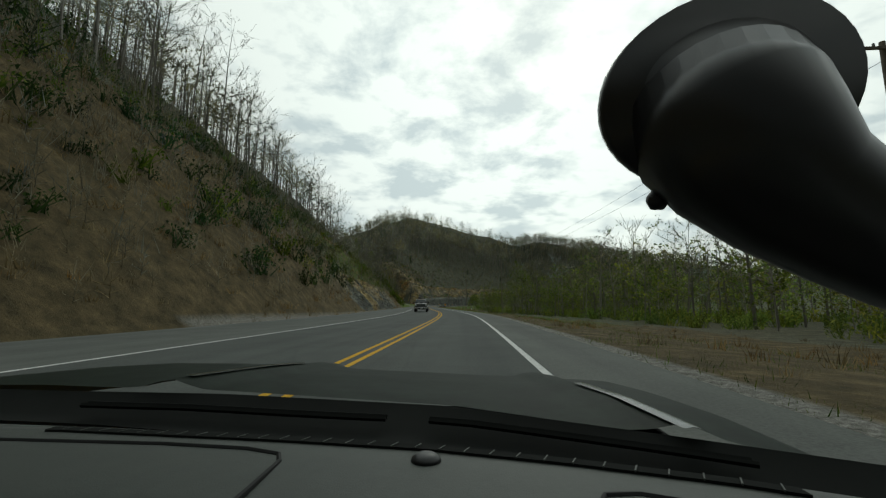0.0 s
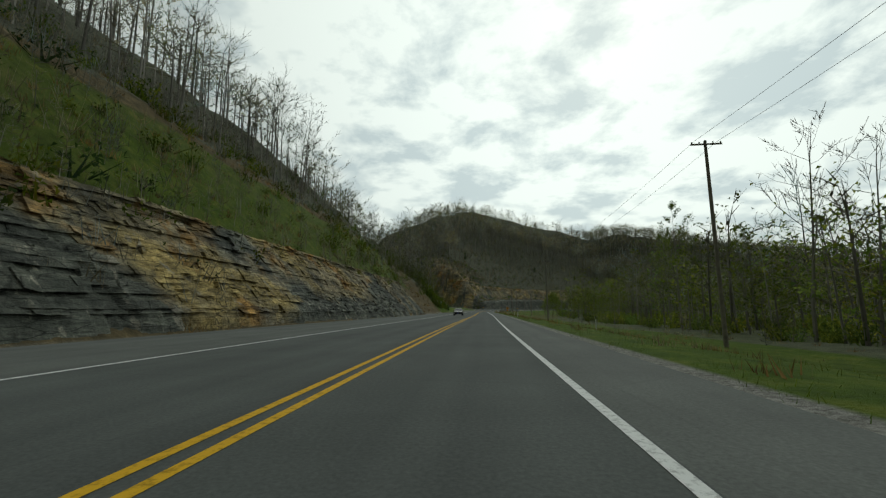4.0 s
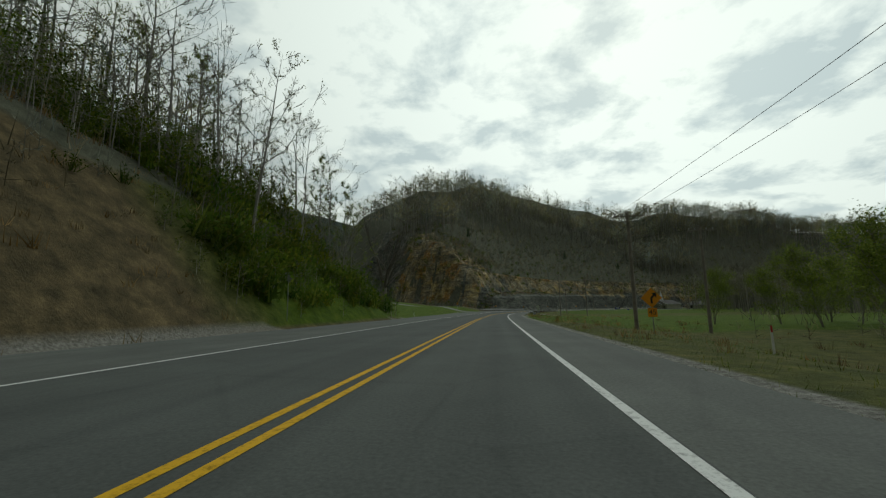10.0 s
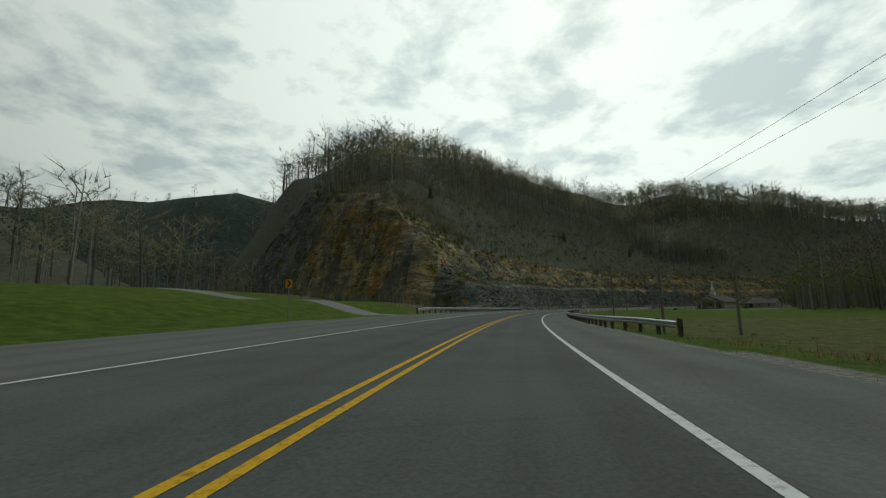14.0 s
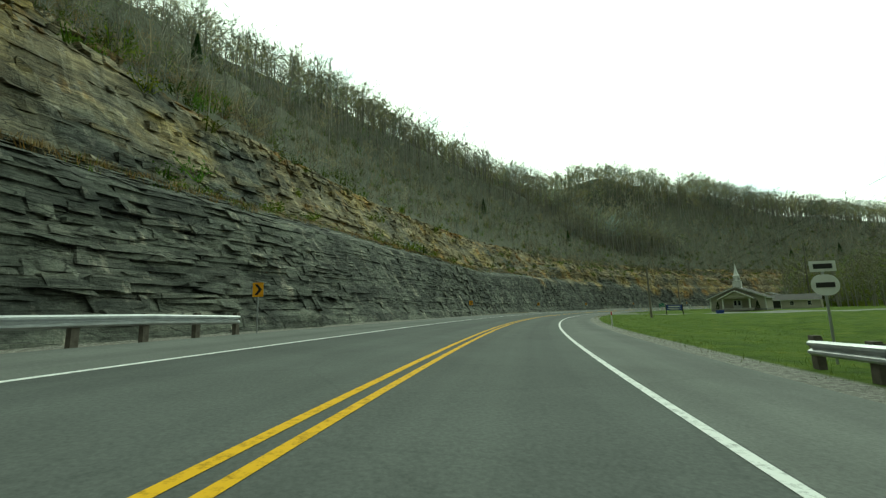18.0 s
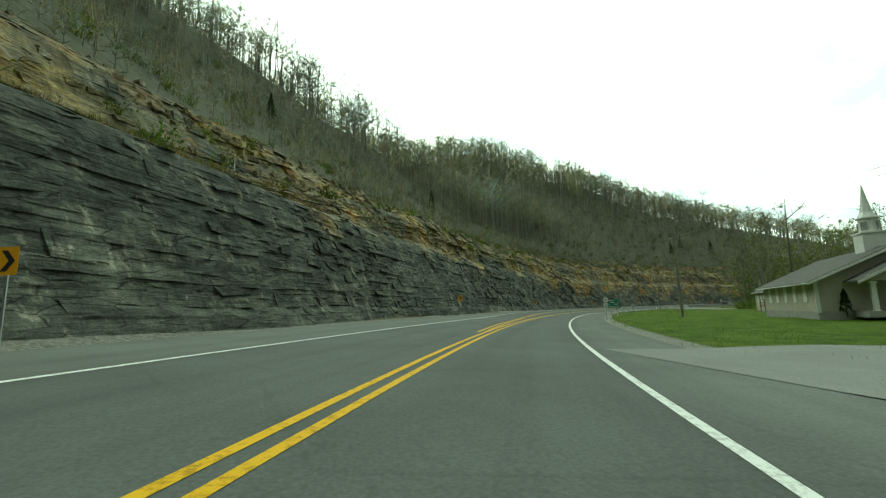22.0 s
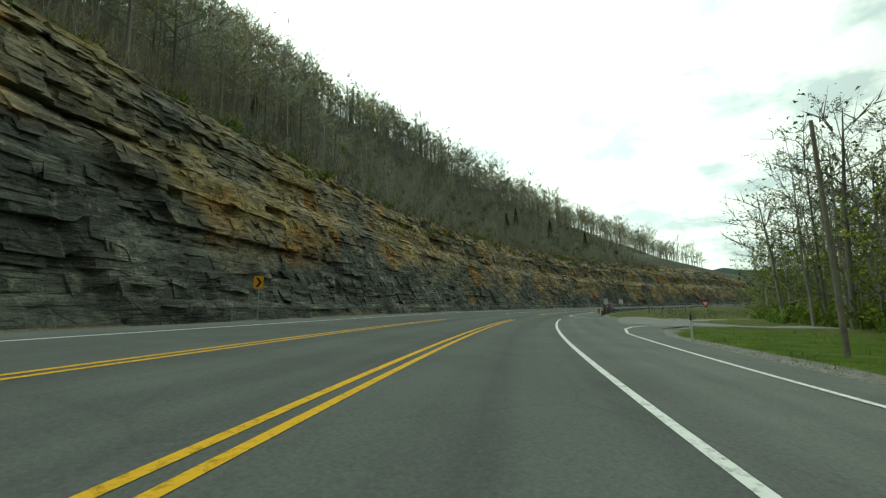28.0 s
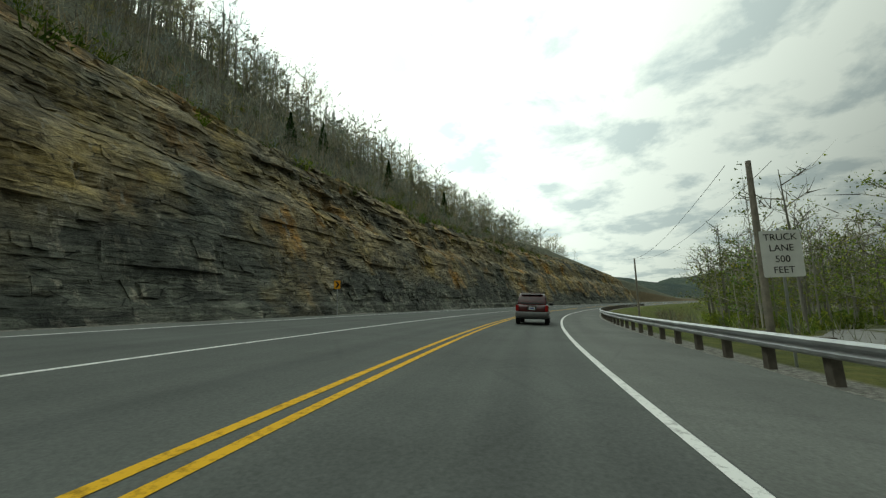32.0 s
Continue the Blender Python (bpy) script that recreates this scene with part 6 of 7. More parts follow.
side_road("side_road_left", [(366, -15), (372, -30), (374, -55), (368, -95)], 4.5, "narrow paved lane across the lawn")
side_road("side_road_right", [(688, 9.5), (700, 10), (712, 11.2), (722, 13.2), (735, 16), (755, 20), (773, 21.5), (792, 27), (810, 35), (830, 48)], 6.0, "worn grey side road dropping into the hollow")
side_road("drive_to_woods", [(690, 9), (694, 13), (698, 18), (702, 25)], 6.5, "short paved drive running to the edge of the woods")
side_road("church_drive", [(526, 3.4), (528, 8), (531, 15), (536, 30), (538, 60)], 9.0, "pale gravel church driveway")
side_road("field_drive", [(318, 5.5), (326, 14), (333, 30), (336, 70)], 6.0, "paved farm drive beside the lawn")

def curve_stripe(pts, width, mat, label):
    s = Soup()
    V, F = [], []
    for i, (u, l) in enumerate(pts):
        a, b = pts[max(i - 1, 0)], pts[min(i + 1, len(pts) - 1)]
        t = math.atan2(b[1] - a[1], b[0] - a[0])
        for k in (-0.5, 0.5):
            uu, ll = u - math.sin(t) * width * k, l + math.cos(t) * width * k
            x, y = place(uu, ll)
            V.append((float(x), float(y), float(plane_z(uu, ll)) + 0.012))
        if i:
            F.append((2 * i - 2, 2 * i - 1, 2 * i + 1, 2 * i))
    return tagged(mesh_ob("junction_line", V, F, mat), label, "road marking", kind="structure")


curve_stripe([(709, 1.25), (706, 1.5), (703.5, 2.3), (701.5, 3.6), (700, 5.2), (698.5, 7.2)], 0.14, M_WHITE, "white line curving into the side road")
curve_stripe([(672, 4.6), (677, 5.3), (681, 6.3), (684, 7.6), (686, 9.2), (687, 11.0)], 0.14, M_WHITE, "white line curving into the side road")

# ---- buildings ----
M_SIDING = plain("cream_siding", (0.46, 0.43, 0.36), 0.8, 0, 0.12, 0.8)
M_WHITEWALL = plain("white_clapboard", (0.7, 0.7, 0.67), 0.75, 0, 0.15, 0.8)
M_TRIM = plain("white_trim_paint", (0.75, 0.75, 0.73), 0.6, 0, 0.1)
M_ROOF = plain("grey_shingle", (0.11, 0.105, 0.1), 0.95, 0, 0.35, 4.0, 0.5)
M_GLASS = plain("dark_window_glass", (0.02, 0.025, 0.03), 0.06, 0, 0.2)
M_DOOR = plain("brown_door", (0.16, 0.09, 0.05), 0.6, 0, 0.25)
M_DECK = plain("weathered_deck_wood", (0.22, 0.15, 0.1), 0.9, 0, 0.35, 3.0)
M_CONC = plain("pale_concrete", (0.36, 0.35, 0.33), 0.9, 0, 0.2, 1.0, 0.2)


def gable_house(t, x0, x1, y0, y1, eave, ridge, wall, along="y", over=0.45, base=0.35):
    """Walls, gables and an overhanging two-plane roof; the ridge runs along x or y."""
    part("foundation", box((x0 + x1) / 2, (y0 + y1) / 2, base / 2 - 0.5, x1 - x0 + 0.04, y1 - y0 + 0.04, base + 1.0), M_CONC, t)
    if along == "y":
        xm = (x0 + x1) / 2
        outline = [(x0, base), (x1, base), (x1, eave), (xm, ridge), (x0, eave)]
        v = [(x, y0, z) for x, z in outline] + [(x, y1, z) for x, z in outline]
        n = 5
        part("wall", (v, [tuple(range(n))[::-1], tuple(range(n, 2 * n))] + [(i, (i + 1) % n, (i + 1) % n + n, i + n) for i in (0, 1, 4)]), wall, t)
        for sgn, xe in ((-1, x0), (1, x1)):
            k = (ridge - eave) / (xm - x0)
            e = (xe + sgn * over, eave - over * k + 0.02)
            v = [(xm, y0 - over, ridge + 0.02), (e[0], y0 - over, e[1]), (e[0], y1 + over, e[1]), (xm, y1 + over, ridge + 0.02)]
            v += [(a, b, c + 0.14) for a, b, c in v]
            part("roof", (v, [(0, 1, 2, 3), (7, 6, 5, 4), (0, 4, 5, 1), (1, 5, 6, 2), (2, 6, 7, 3), (3, 7, 4, 0)]), M_ROOF, t)
            v = [(xm, y0 - over - 0.05, ridge - 0.14), (e[0], y0 - over - 0.05, e[1] - 0.14), (e[0], y0 - over - 0.05, e[1] + 0.1), (xm, y0 - over - 0.05, ridge + 0.1)]
            v += [(a, b + 0.05, c) for a, b, c in v]
            part("bargeboard", (v, [(0, 1, 2, 3), (7, 6, 5, 4), (0, 4, 5, 1), (1, 5, 6, 2), (2, 6, 7, 3), (3, 7, 4, 0)]), M_TRIM, t, "white bargeboard")
            part("gutter", box(e[0], (y0 + y1) / 2, e[1] + 0.02, 0.1, y1 - y0 + 2 * over, 0.12), M_TRIM, t)
    else:
        ym = (y0 + y1) / 2
        outline = [(y0, base), (y1, base), (y1, eave), (ym, ridge), (y0, eave)]
        part("wall", prism(outline, x0, x1), wall, t)
        for sgn, ye in ((-1, y0), (1, y1)):
            k = (ridge - eave) / (ym - y0)
            e = (ye + sgn * over, eave - over * k + 0.02)
            v = [(x0 - over, ym, ridge + 0.02), (x0 - over, e[0], e[1]), (x1 + over, e[0], e[1]), (x1 + over, ym, ridge + 0.02)]
            v += [(a, b, c + 0.14) for a, b, c in v]
            part("roof", (v, [(0, 1, 2, 3), (7, 6, 5, 4), (0, 4, 5, 1), (1, 5, 6, 2), (2, 6, 7, 3), (3, 7, 4, 0)]), M_ROOF, t)
            part("gutter", box((x0 + x1) / 2, e[0], e[1] + 0.02, x1 - x0 + 2 * over, 0.1, 0.12), M_TRIM, t)


def window(t, x, y, z, w, h, face="y", mat=None):
    """A framed window with a mullion; face: the axis that it looks along (outwards is minus)."""
    f = part("window", box(0, 0, 0, w + 0.16, 0.06, h + 0.16), mat or M_TRIM, t, "framed window")
    f.matrix_local = pose(x, y, z, 0, 0, 0 if face == "y" else 90)
    for s in (-1, 1):
        part("pane", box(0, -0.032, s * h / 4, w, 0.02, h / 2 - 0.05), M_GLASS, f)
    return f


# the church: front towards the oncoming road
CH = tagged(new("church"), "cream church with grey roof and white steeple on a lawn", "church")
CH.matrix_world = pose(110.0, 526.2, -0.3, 0, 0, -50)
gable_house(CH, 0, 12.0, 0, 17, 3.2, 6.0, M_SIDING, "y", 0.7)
for k in range(5):
    window(CH, -0.03, 2.6 + k * 2.9, 2.05, 0.8, 1.5, "x")
for x in (0.05, 11.95):
    part("corner_board", box(x, -0.04, 1.7, 0.28, 0.1, 2.9), M_TRIM, CH, "white corner board")
# porch gable on columns
for x in (3.1, 8.9):
    part("column", join(box(x, -2.2, 1.5, 0.32, 0.32, 2.5), box(x, -2.2, 0.3, 0.46, 0.46, 0.2), box(x, -2.2, 2.72, 0.46, 0.46, 0.16)), M_TRIM, CH, "white porch column", 0.01)
part("porch_floor", box(6, -1.3, 0.1, 7.2, 2.8, 0.5), M_CONC, CH)
part("porch_gable", slab([(2.4, 2.85), (9.6, 2.85), (6, 4.75)], -2.4, 0.2), M_SIDING, CH)
for sgn in (-1, 1):
    xe, xm = 6 + sgn * 4.0, 6
    v = [(xm, -2.8, 4.95), (xe, -2.8, 2.8), (xe, 0.3, 2.8), (xm, 0.3, 4.95)]
    v += [(a, b, c + 0.14) for a, b, c in v]
    part("porch_roof", (v, [(0, 1, 2, 3), (7, 6, 5, 4), (0, 4, 5, 1), (1, 5, 6, 2), (2, 6, 7, 3), (3, 7, 4, 0)]), M_ROOF, CH)
    v = [(xm, -2.84, 4.78), (xe, -2.84, 2.62), (xe, -2.84, 2.9), (xm, -2.84, 5.06)]
    v += [(a, b + 0.05, c) for a, b, c in v]
    part("bargeboard", (v, [(0, 1, 2, 3), (7, 6, 5, 4), (0, 4, 5, 1), (1, 5, 6, 2), (2, 6, 7, 3), (3, 7, 4, 0)]), M_TRIM, CH, "white bargeboard")
d = part("door", box(6, -0.05, 1.45, 1.9, 0.1, 2.2), M_TRIM, CH, "white double door")
for x in (5.55, 6.45):
    part("pane", box(x, -0.12, 1.75, 0.5, 0.03, 1.2), M_GLASS, d)
st = part("steeple", join(box(6, 4, 6.2, 1.9, 1.9, 2.6), box(6, 4, 7.55, 2.1, 2.1, 0.15)), M_TRIM, CH, "white steeple", 0.02)
part("belfry", lathe([(0.8, 7.6), (0.75, 8.9), (0.92, 8.95), (0.92, 9.05)], 8, at=(6, 4, 0)), M_TRIM, CH, "white belfry")
for k in range(4):
    a = radians(45 + 90 * k)
    o = part("louvre", box(0, 0, 0, 0.5, 0.05, 0.8), M_SIGNBACK, CH)
    o.matrix_local = pose(6 + 0.76 * math.cos(a), 4 + 0.76 * math.sin(a), 8.2, 0, 0, 45 + 90 * k + 90)
part("spire", lathe([(0.78, 9.05), (0.5, 9.6), (0.3, 10.6), (0.03, 12.4)], 8, at=(6, 4, 0)), M_TRIM, CH, "white spire")
for x in (1.7, 10.3):
    sh = Soup()
    rr = np.random.RandomState(int(x * 10))
    for _ in range(260):
        h = rr.uniform(0, 1)
        a, q = rr.uniform(0, 6.28), 0.42 * (1 - h) ** 0.7
        sh.leaf(np.array([math.cos(a) * q, math.sin(a) * q, 0.25 + 1.9 * h]), 0.13, rr)
    sh.tube([(0, 0, -0.2), (0, 0, 1.8)], [0.05, 0.02], 5)
    v, f = sh.arrays()
    m = CH.matrix_world @ pose(x, -0.7, 0.1)
    b = tagged(new("cone_shrub"), "dark evergreen cone shrub beside the church wall", "shrub", "church shrubs")
    b.matrix_world = m
    part("foliage", (v.tolist(), f), M_DARKLEAF, b)

t = thing("notice_board", "blue notice board with pale lettering bars on dark posts", "notice board", 524.5, 16.9, -8)
for x in (-1.5, 1.5):
    part("post", rod([(x, 0, -0.5), (x, 0, 2.15)], [0.09, 0.09], 8), M_BLACK, t)
    part("lamp_globe", lathe([(0.04, 2.12), (0.12, 2.2), (0.12, 2.3), (0.04, 2.38)], 10, at=(x, 0, 0)), M_TRIM, t, "white globe")
part("board", box(0, 0, 1.45, 2.8, 0.08, 1.05), M_SIGNBLUE, t, "blue board", 0.01)
for z, w, h in ((1.68, 2.2, 0.24), (1.3, 2.4, 0.12), (1.1, 1.7, 0.08)):
    part("print_bar", box(0, -0.045, z, w, 0.012, h), M_SIGNWHITE, t)
t = thing("dumpster", "small blue metal dumpster by the drive", "dumpster", 522, 24.5, 30)
part("bin", join(box(0, 0, 0.35, 1.1, 0.8, 0.6)), M_SIGNBLUE, t, "", 0.04)
part("lid", box(0, 0.03, 0.69, 1.14, 0.84, 0.06), M_BLACK, t, "black lid", 0.02)

# the house with the deck beyond it
H2 = thing("house", "cream gabled house with brown timber deck and low wing", "house", 606.5, 29, -2)
gable_house(H2, 0, 8, 0, 10.5, 3.6, 5.4, M_SIDING, "y", 0.5)
for y in (1.9, 4.6, 7.6):
    window(H2, -0.03, y, 2.3, 0.8, 1.2, "x")
window(H2, 2.2, -0.03, 2.3, 0.8, 1.2)
gable_house(H2, 5.5, 17, -7.5, -0.2, 2.75, 4.3, M_SIDING, "x", 0.45)
for x in (10.5, 14.5):
    window(H2, x, -7.53, 1.7, 0.8, 1.2)
# no hole in the wall: a black sheet paints the carport's shaded inside
part("carport_shade", box(6.9, -7.49, 1.45, 1.9, 0.06, 2.1), M_BLACK, H2, "flat black panel for the shade inside the carport")
for x in (5.9, 7.9):
    part("carport_post", box(x, -7.6, 1.3, 0.14, 0.14, 2.6), M_TRIM, H2, "white post")
part("deck_floor", box(1.7, -2.0, 1.1, 5.6, 3.9, 0.16), M_DECK, H2, "brown deck boards")
for x, y in ((-1.0, -3.85), (1.0, -3.85), (3.0, -3.85), (4.4, -3.85), (-1.0, -0.2)):
    part("deck_post", box(x, y, 0.9, 0.13, 0.13, 2.6), M_DECK, H2)
part("deck_rail", join(box(1.7, -3.9, 2.15, 5.5, 0.1, 0.09), box(1.7, -3.9, 1.65, 5.5, 0.05, 0.07), *[box(-0.95 + 0.2 * k, -3.9, 1.65, 0.04, 0.04, 0.9) for k in range(28)]), M_DECK, H2)
part("deck_rail", join(box(-1.05, -2.0, 2.15, 0.1, 3.6, 0.09), box(-1.05, -2.0, 1.65, 0.05, 3.6, 0.07)), M_DECK, H2)
for k in range(5):
    part("deck_step", box(-1.3 - 0.28 * k, -2.0, 0.95 - 0.19 * k, 0.3, 1.2, 0.05), M_DECK, H2)

# the white ranch house across the side valley
H1 = tagged(new("house"), "long low white ranch house with grey roof and dark porch", "house")
H1.matrix_world = pose(-41.3, 337.8, 3.7, 0, 0, 76.9)
gable_house(H1, -11.2, 0, 0, 7, 3.0, 4.7, M_WHITEWALL, "x", 0.5, 0.5)
for x, w in ((-9.4, 1.7), (-5.0, 1.3), (-2.4, 1.7)):
    window(H1, x, -0.03, 2.0, w, 1.0, mat=M_BLACK)
part("door", box(-7.0, -0.04, 1.5, 0.9, 0.1, 2.0), M_TRIM, H1, "white door")
part("door_frame", join(box(-7.5, -0.03, 1.5, 0.1, 0.1, 2.0), box(-6.5, -0.03, 1.5, 0.1, 0.1, 2.0), box(-7.0, -0.03, 2.56, 1.1, 0.1, 0.1)), M_BLACK, H1)
part("porch_floor", box(1.6, 3.2, 0.25, 3.2, 6.0, 0.5), M_WHITEWALL, H1)
part("porch_screen", join(box(1.6, 0.3, 1.85, 3.1, 0.06, 1.7), box(3.15, 3.2, 1.85, 0.06, 5.9, 1.7)), M_BLACK, H1, "dark porch screen")
for x, y in ((3.15, 0.28), (0.2, 0.25), (3.15, 6.2)):
    part("porch_post", box(x, y, 1.6, 0.14, 0.14, 2.4), M_TRIM, H1)
part("porch_roof", box(1.7, 3.2, 2.9, 4.0, 6.8, 0.16), M_ROOF, H1)
part("wing", join(box(-14, 4.0, 1.3, 5.5, 5.5, 2.6)), M_WHITEWALL, H1)
part("wing_roof", prism([(0.8, 2.5), (7.2, 2.5), (4.0, 3.7)], -17.2, -11.3), M_ROOF, H1)
t = tagged(new("stone_ring"), "low ring of dark stones round the dead tree", "stone edging")
xs, ys = place(316.5, -29.5)
t.matrix_world = pose(float(xs), float(ys), float(ground_z(316.5, -29.5)))
rr = random.Random(4)
for k in range(26):
    a = 2 * math.pi * k / 26
    s = rr.uniform(0.22, 0.36)
    o = part("stone", box(0, 0, 0.1, s * 1.5, s, s * 1.1), M_ROCK, t, "", 0.05)
    o.matrix_local = pose(1.7 * math.cos(a), 1.7 * math.sin(a), 0.05, rr.uniform(-9, 9), rr.uniform(-9, 9), math.degrees(a) + 90)

# ---- vehicles ----
def paint(name, col):
    m, n, l, b = material(name, 0.25)
    b.inputs["Coat Weight"].default_value = 0.6
    b.inputs["Coat Roughness"].default_value = 0.06
    f = noise_node(n, l, 6.0, 4, 0.6, n.new("ShaderNodeTexCoord").outputs["Object"])
    l.new(ramp(n, l, f, [(0.3, tuple(c * 0.85 for c in col)), (0.7, col)]), b.inputs["Base Color"])
    return m


M_RED = paint("dark_red_car_paint", (0.06, 0.009, 0.011))
M_BLACKCAR = paint("black_car_paint", (0.012, 0.013, 0.014))
M_DARKGREEN = plain("dull_dark_green_paint", (0.02, 0.026, 0.021), 0.42, 0, 0.15)
M_CARGLASS = plain("tinted_car_glass", (0.015, 0.02, 0.02), 0.04, 0, 0.1)
M_CHROME = plain("chrome", (0.6, 0.6, 0.6), 0.12, 1.0, 0.1)
M_TYRE = plain("tyre_rubber", (0.02, 0.02, 0.02), 0.9, 0, 0.2, 6.0)
M_RIM = plain("alloy_rim", (0.45, 0.45, 0.46), 0.3, 0.9, 0.15)
M_TRIMGREY = plain("grey_plastic_cladding", (0.12, 0.12, 0.12), 0.6)
M_LAMP = plain("clear_lamp_glass", (0.6, 0.6, 0.58), 0.1, 0, 0.1)
M_TAIL = plain("red_tail_lamp", (0.3, 0.01, 0.01), 0.15)
M_PLASTIC = plain("black_plastic", (0.012, 0.012, 0.013), 0.45)


M_CARGLASS.node_tree.nodes["Principled BSDF"].inputs["Specular IOR Level"].default_value = 0.25


def loft(stations, r=0.1, n=4):
    """Rounded-box sections (y, half width, z bottom, z top) skinned along y."""
    V, F = [], []
    m = 4 * (n + 1)
    for y, w, z0, z1 in stations:
        rr = min(r, w * 0.45, (z1 - z0) * 0.45)
        for x, z in round_rect(2 * w, z1 - z0, rr, (z0 + z1) / 2, n):
            V.append((x, y, z))
    for i in range(len(stations) - 1):
        for k in range(m):
            F.append((i * m + k, i * m + (k + 1) % m, (i + 1) * m + (k + 1) % m, (i + 1) * m + k))
    F += [tuple(range(m))[::-1], tuple(range((len(stations) - 1) * m, len(stations) * m))]
    return V, F


def wheel(car, x, y, r, w, spokes=6):
    s = 1 if x > 0 else -1
    t = part("tyre", lathe([(r * 0.62, -w / 2), (r * 0.94, -w / 2), (r, -w * 0.3), (r, w * 0.3), (r * 0.94, w / 2), (r * 0.62, w / 2)], 22, "x", (x, y, r)), M_TYRE, car)
    sp = [lathe([(r * 0.63, w * 0.2), (r * 0.63, w * 0.46), (r * 0.55, w * 0.46), (r * 0.55, w * 0.3)], 22, "x"), lathe([(r * 0.16, w * 0.1), (r * 0.16, w * 0.44), (r * 0.08, w * 0.47)], 12, "x")]
    for k in range(spokes):
        a = 2 * math.pi * k / spokes
        v, f = box(w * 0.36, 0, r * 0.34, w * 0.12, r * 0.14, r * 0.5)
        sp.append(([(p[0], p[1] * math.cos(a) - p[2] * math.sin(a), p[1] * math.sin(a) + p[2] * math.cos(a)) for p in v], f))
    v, f = join(*sp)
    rim = part("rim", ([(p[0] * s, p[1], p[2]) for p in v], f), M_RIM, t, "alloy rim")
    rim.matrix_local = pose(x, y, r)


def pane(car, quad, name="window", lift=0.012):
    """A glass pane from four corners, laid proud of the body."""
    q = [Vector(p) for p in quad]
    nrm = (q[1] - q[0]).cross(q[3] - q[0]).normalized() * lift
    v = [tuple(p + nrm) for p in q] + [tuple(p - nrm) for p in q]
    return part(name, (v, [(0, 1, 2, 3), (7, 6, 5, 4), (0, 4, 5, 1), (1, 5, 6, 2), (2, 6, 7, 3), (3, 7, 4, 0)]), M_CARGLASS, car, "tinted glass")


def vehicle(name, label, category, u, l, back):
    c = thing(name, label, category, u, l, 180 if back else 0, float(plane_z(u, l)))
    c.matrix_world = c.matrix_world @ pose(0, 0, 0, 0, math.degrees(math.atan(float(tilt(u)))) * (-1 if back else 1), 0)
    return c


# dark red sport utility car ahead in the lane
SUV = vehicle("suv", "dark red sport utility car with grey lower cladding seen from behind", "car", 765.2, -0.35, False)
part("body", loft([(-2.2, 0.72, 0.55, 1.0), (-2.1, 0.86, 0.42, 1.12), (-1.2, 0.9, 0.36, 1.14), (1.0, 0.9, 0.36, 1.1), (1.9, 0.86, 0.4, 1.02), (2.25, 0.7, 0.5, 0.9)], 0.14), M_RED, SUV, smooth=True)
part("cabin", loft([(-2.05, 0.78, 1.0, 1.12), (-1.95, 0.76, 1.0, 1.55), (-1.75, 0.7, 1.0, 1.74), (0.1, 0.7, 1.0, 1.76), (0.5, 0.7, 1.0, 1.68), (1.15, 0.76, 1.0, 1.12)], 0.12), M_RED, SUV, smooth=True)
part("bumper", loft([(-2.36, 0.78, 0.46, 0.68), (-2.26, 0.9, 0.4, 0.72), (-2.0, 0.92, 0.38, 0.74)], 0.07), M_TRIMGREY, SUV, "grey rear bumper", smooth=True)
for x in (-1, 1):
    part("side_cladding", box(x * 0.9, 0, 0.46, 0.05, 3.0, 0.22), M_TRIMGREY, SUV, "grey cladding", 0.02)
pane(SUV, [(-0.62, -2.02, 1.16), (0.62, -2.02, 1.16), (0.55, -1.83, 1.6), (-0.55, -1.83, 1.6)], "rear_window", 0.03)
for x in (-1, 1):
    pane(SUV, [(x * 0.77, -1.7, 1.16), (x * 0.77, -0.5, 1.16), (x * 0.715, -0.5, 1.6), (x * 0.715, -1.6, 1.6)], "side_window", 0.02)
    pane(SUV, [(x * 0.77, -0.4, 1.16), (x * 0.77, 0.75, 1.16), (x * 0.715, 0.3, 1.6), (x * 0.715, -0.4, 1.6)], "side_window", 0.02)
    part("tail_lamp", box(x * 0.8, -2.17, 0.93, 0.16, 0.12, 0.34), M_TAIL, SUV, "red tail lamp", 0.02)
    part("wing_mirror", box(x * 1.0, 0.75, 1.15, 0.2, 0.1, 0.15), M_PLASTIC, SUV, "black mirror", 0.03)
    part("roof_rack_rail", box(x * 0.6, -0.7, 1.8, 0.04, 1.8, 0.04), M_PLASTIC, SUV)
    for y in (-1.35, 1.4):
        wheel(SUV, x * 0.8, y, 0.36, 0.24)
part("spoiler", box(0, -1.9, 1.75, 1.2, 0.25, 0.05), M_RED, SUV, "", 0.015)
part("plate_recess", box(0, -2.18, 0.92, 0.5, 0.06, 0.2), M_PLASTIC, SUV)
part("number_plate", box(0, -2.22, 0.92, 0.32, 0.02, 0.16), M_SIGNWHITE, SUV, "white plate")
part("plate_bar", box(0, -2.234, 0.92, 0.24, 0.006, 0.06), M_SIGNBLUE, SUV)
part("handle_bar", box(0, -2.14, 1.06, 0.6, 0.05, 0.05), M_CHROME, SUV)
part("exhaust", lathe([(0.03, -0.12), (0.03, 0.1)], 8, "x", (0.5, -2.2, 0.33)), M_CHROME, SUV)
part("underbody", box(0, 0, 0.42, 1.5, 3.8, 0.2), M_PLASTIC, SUV)

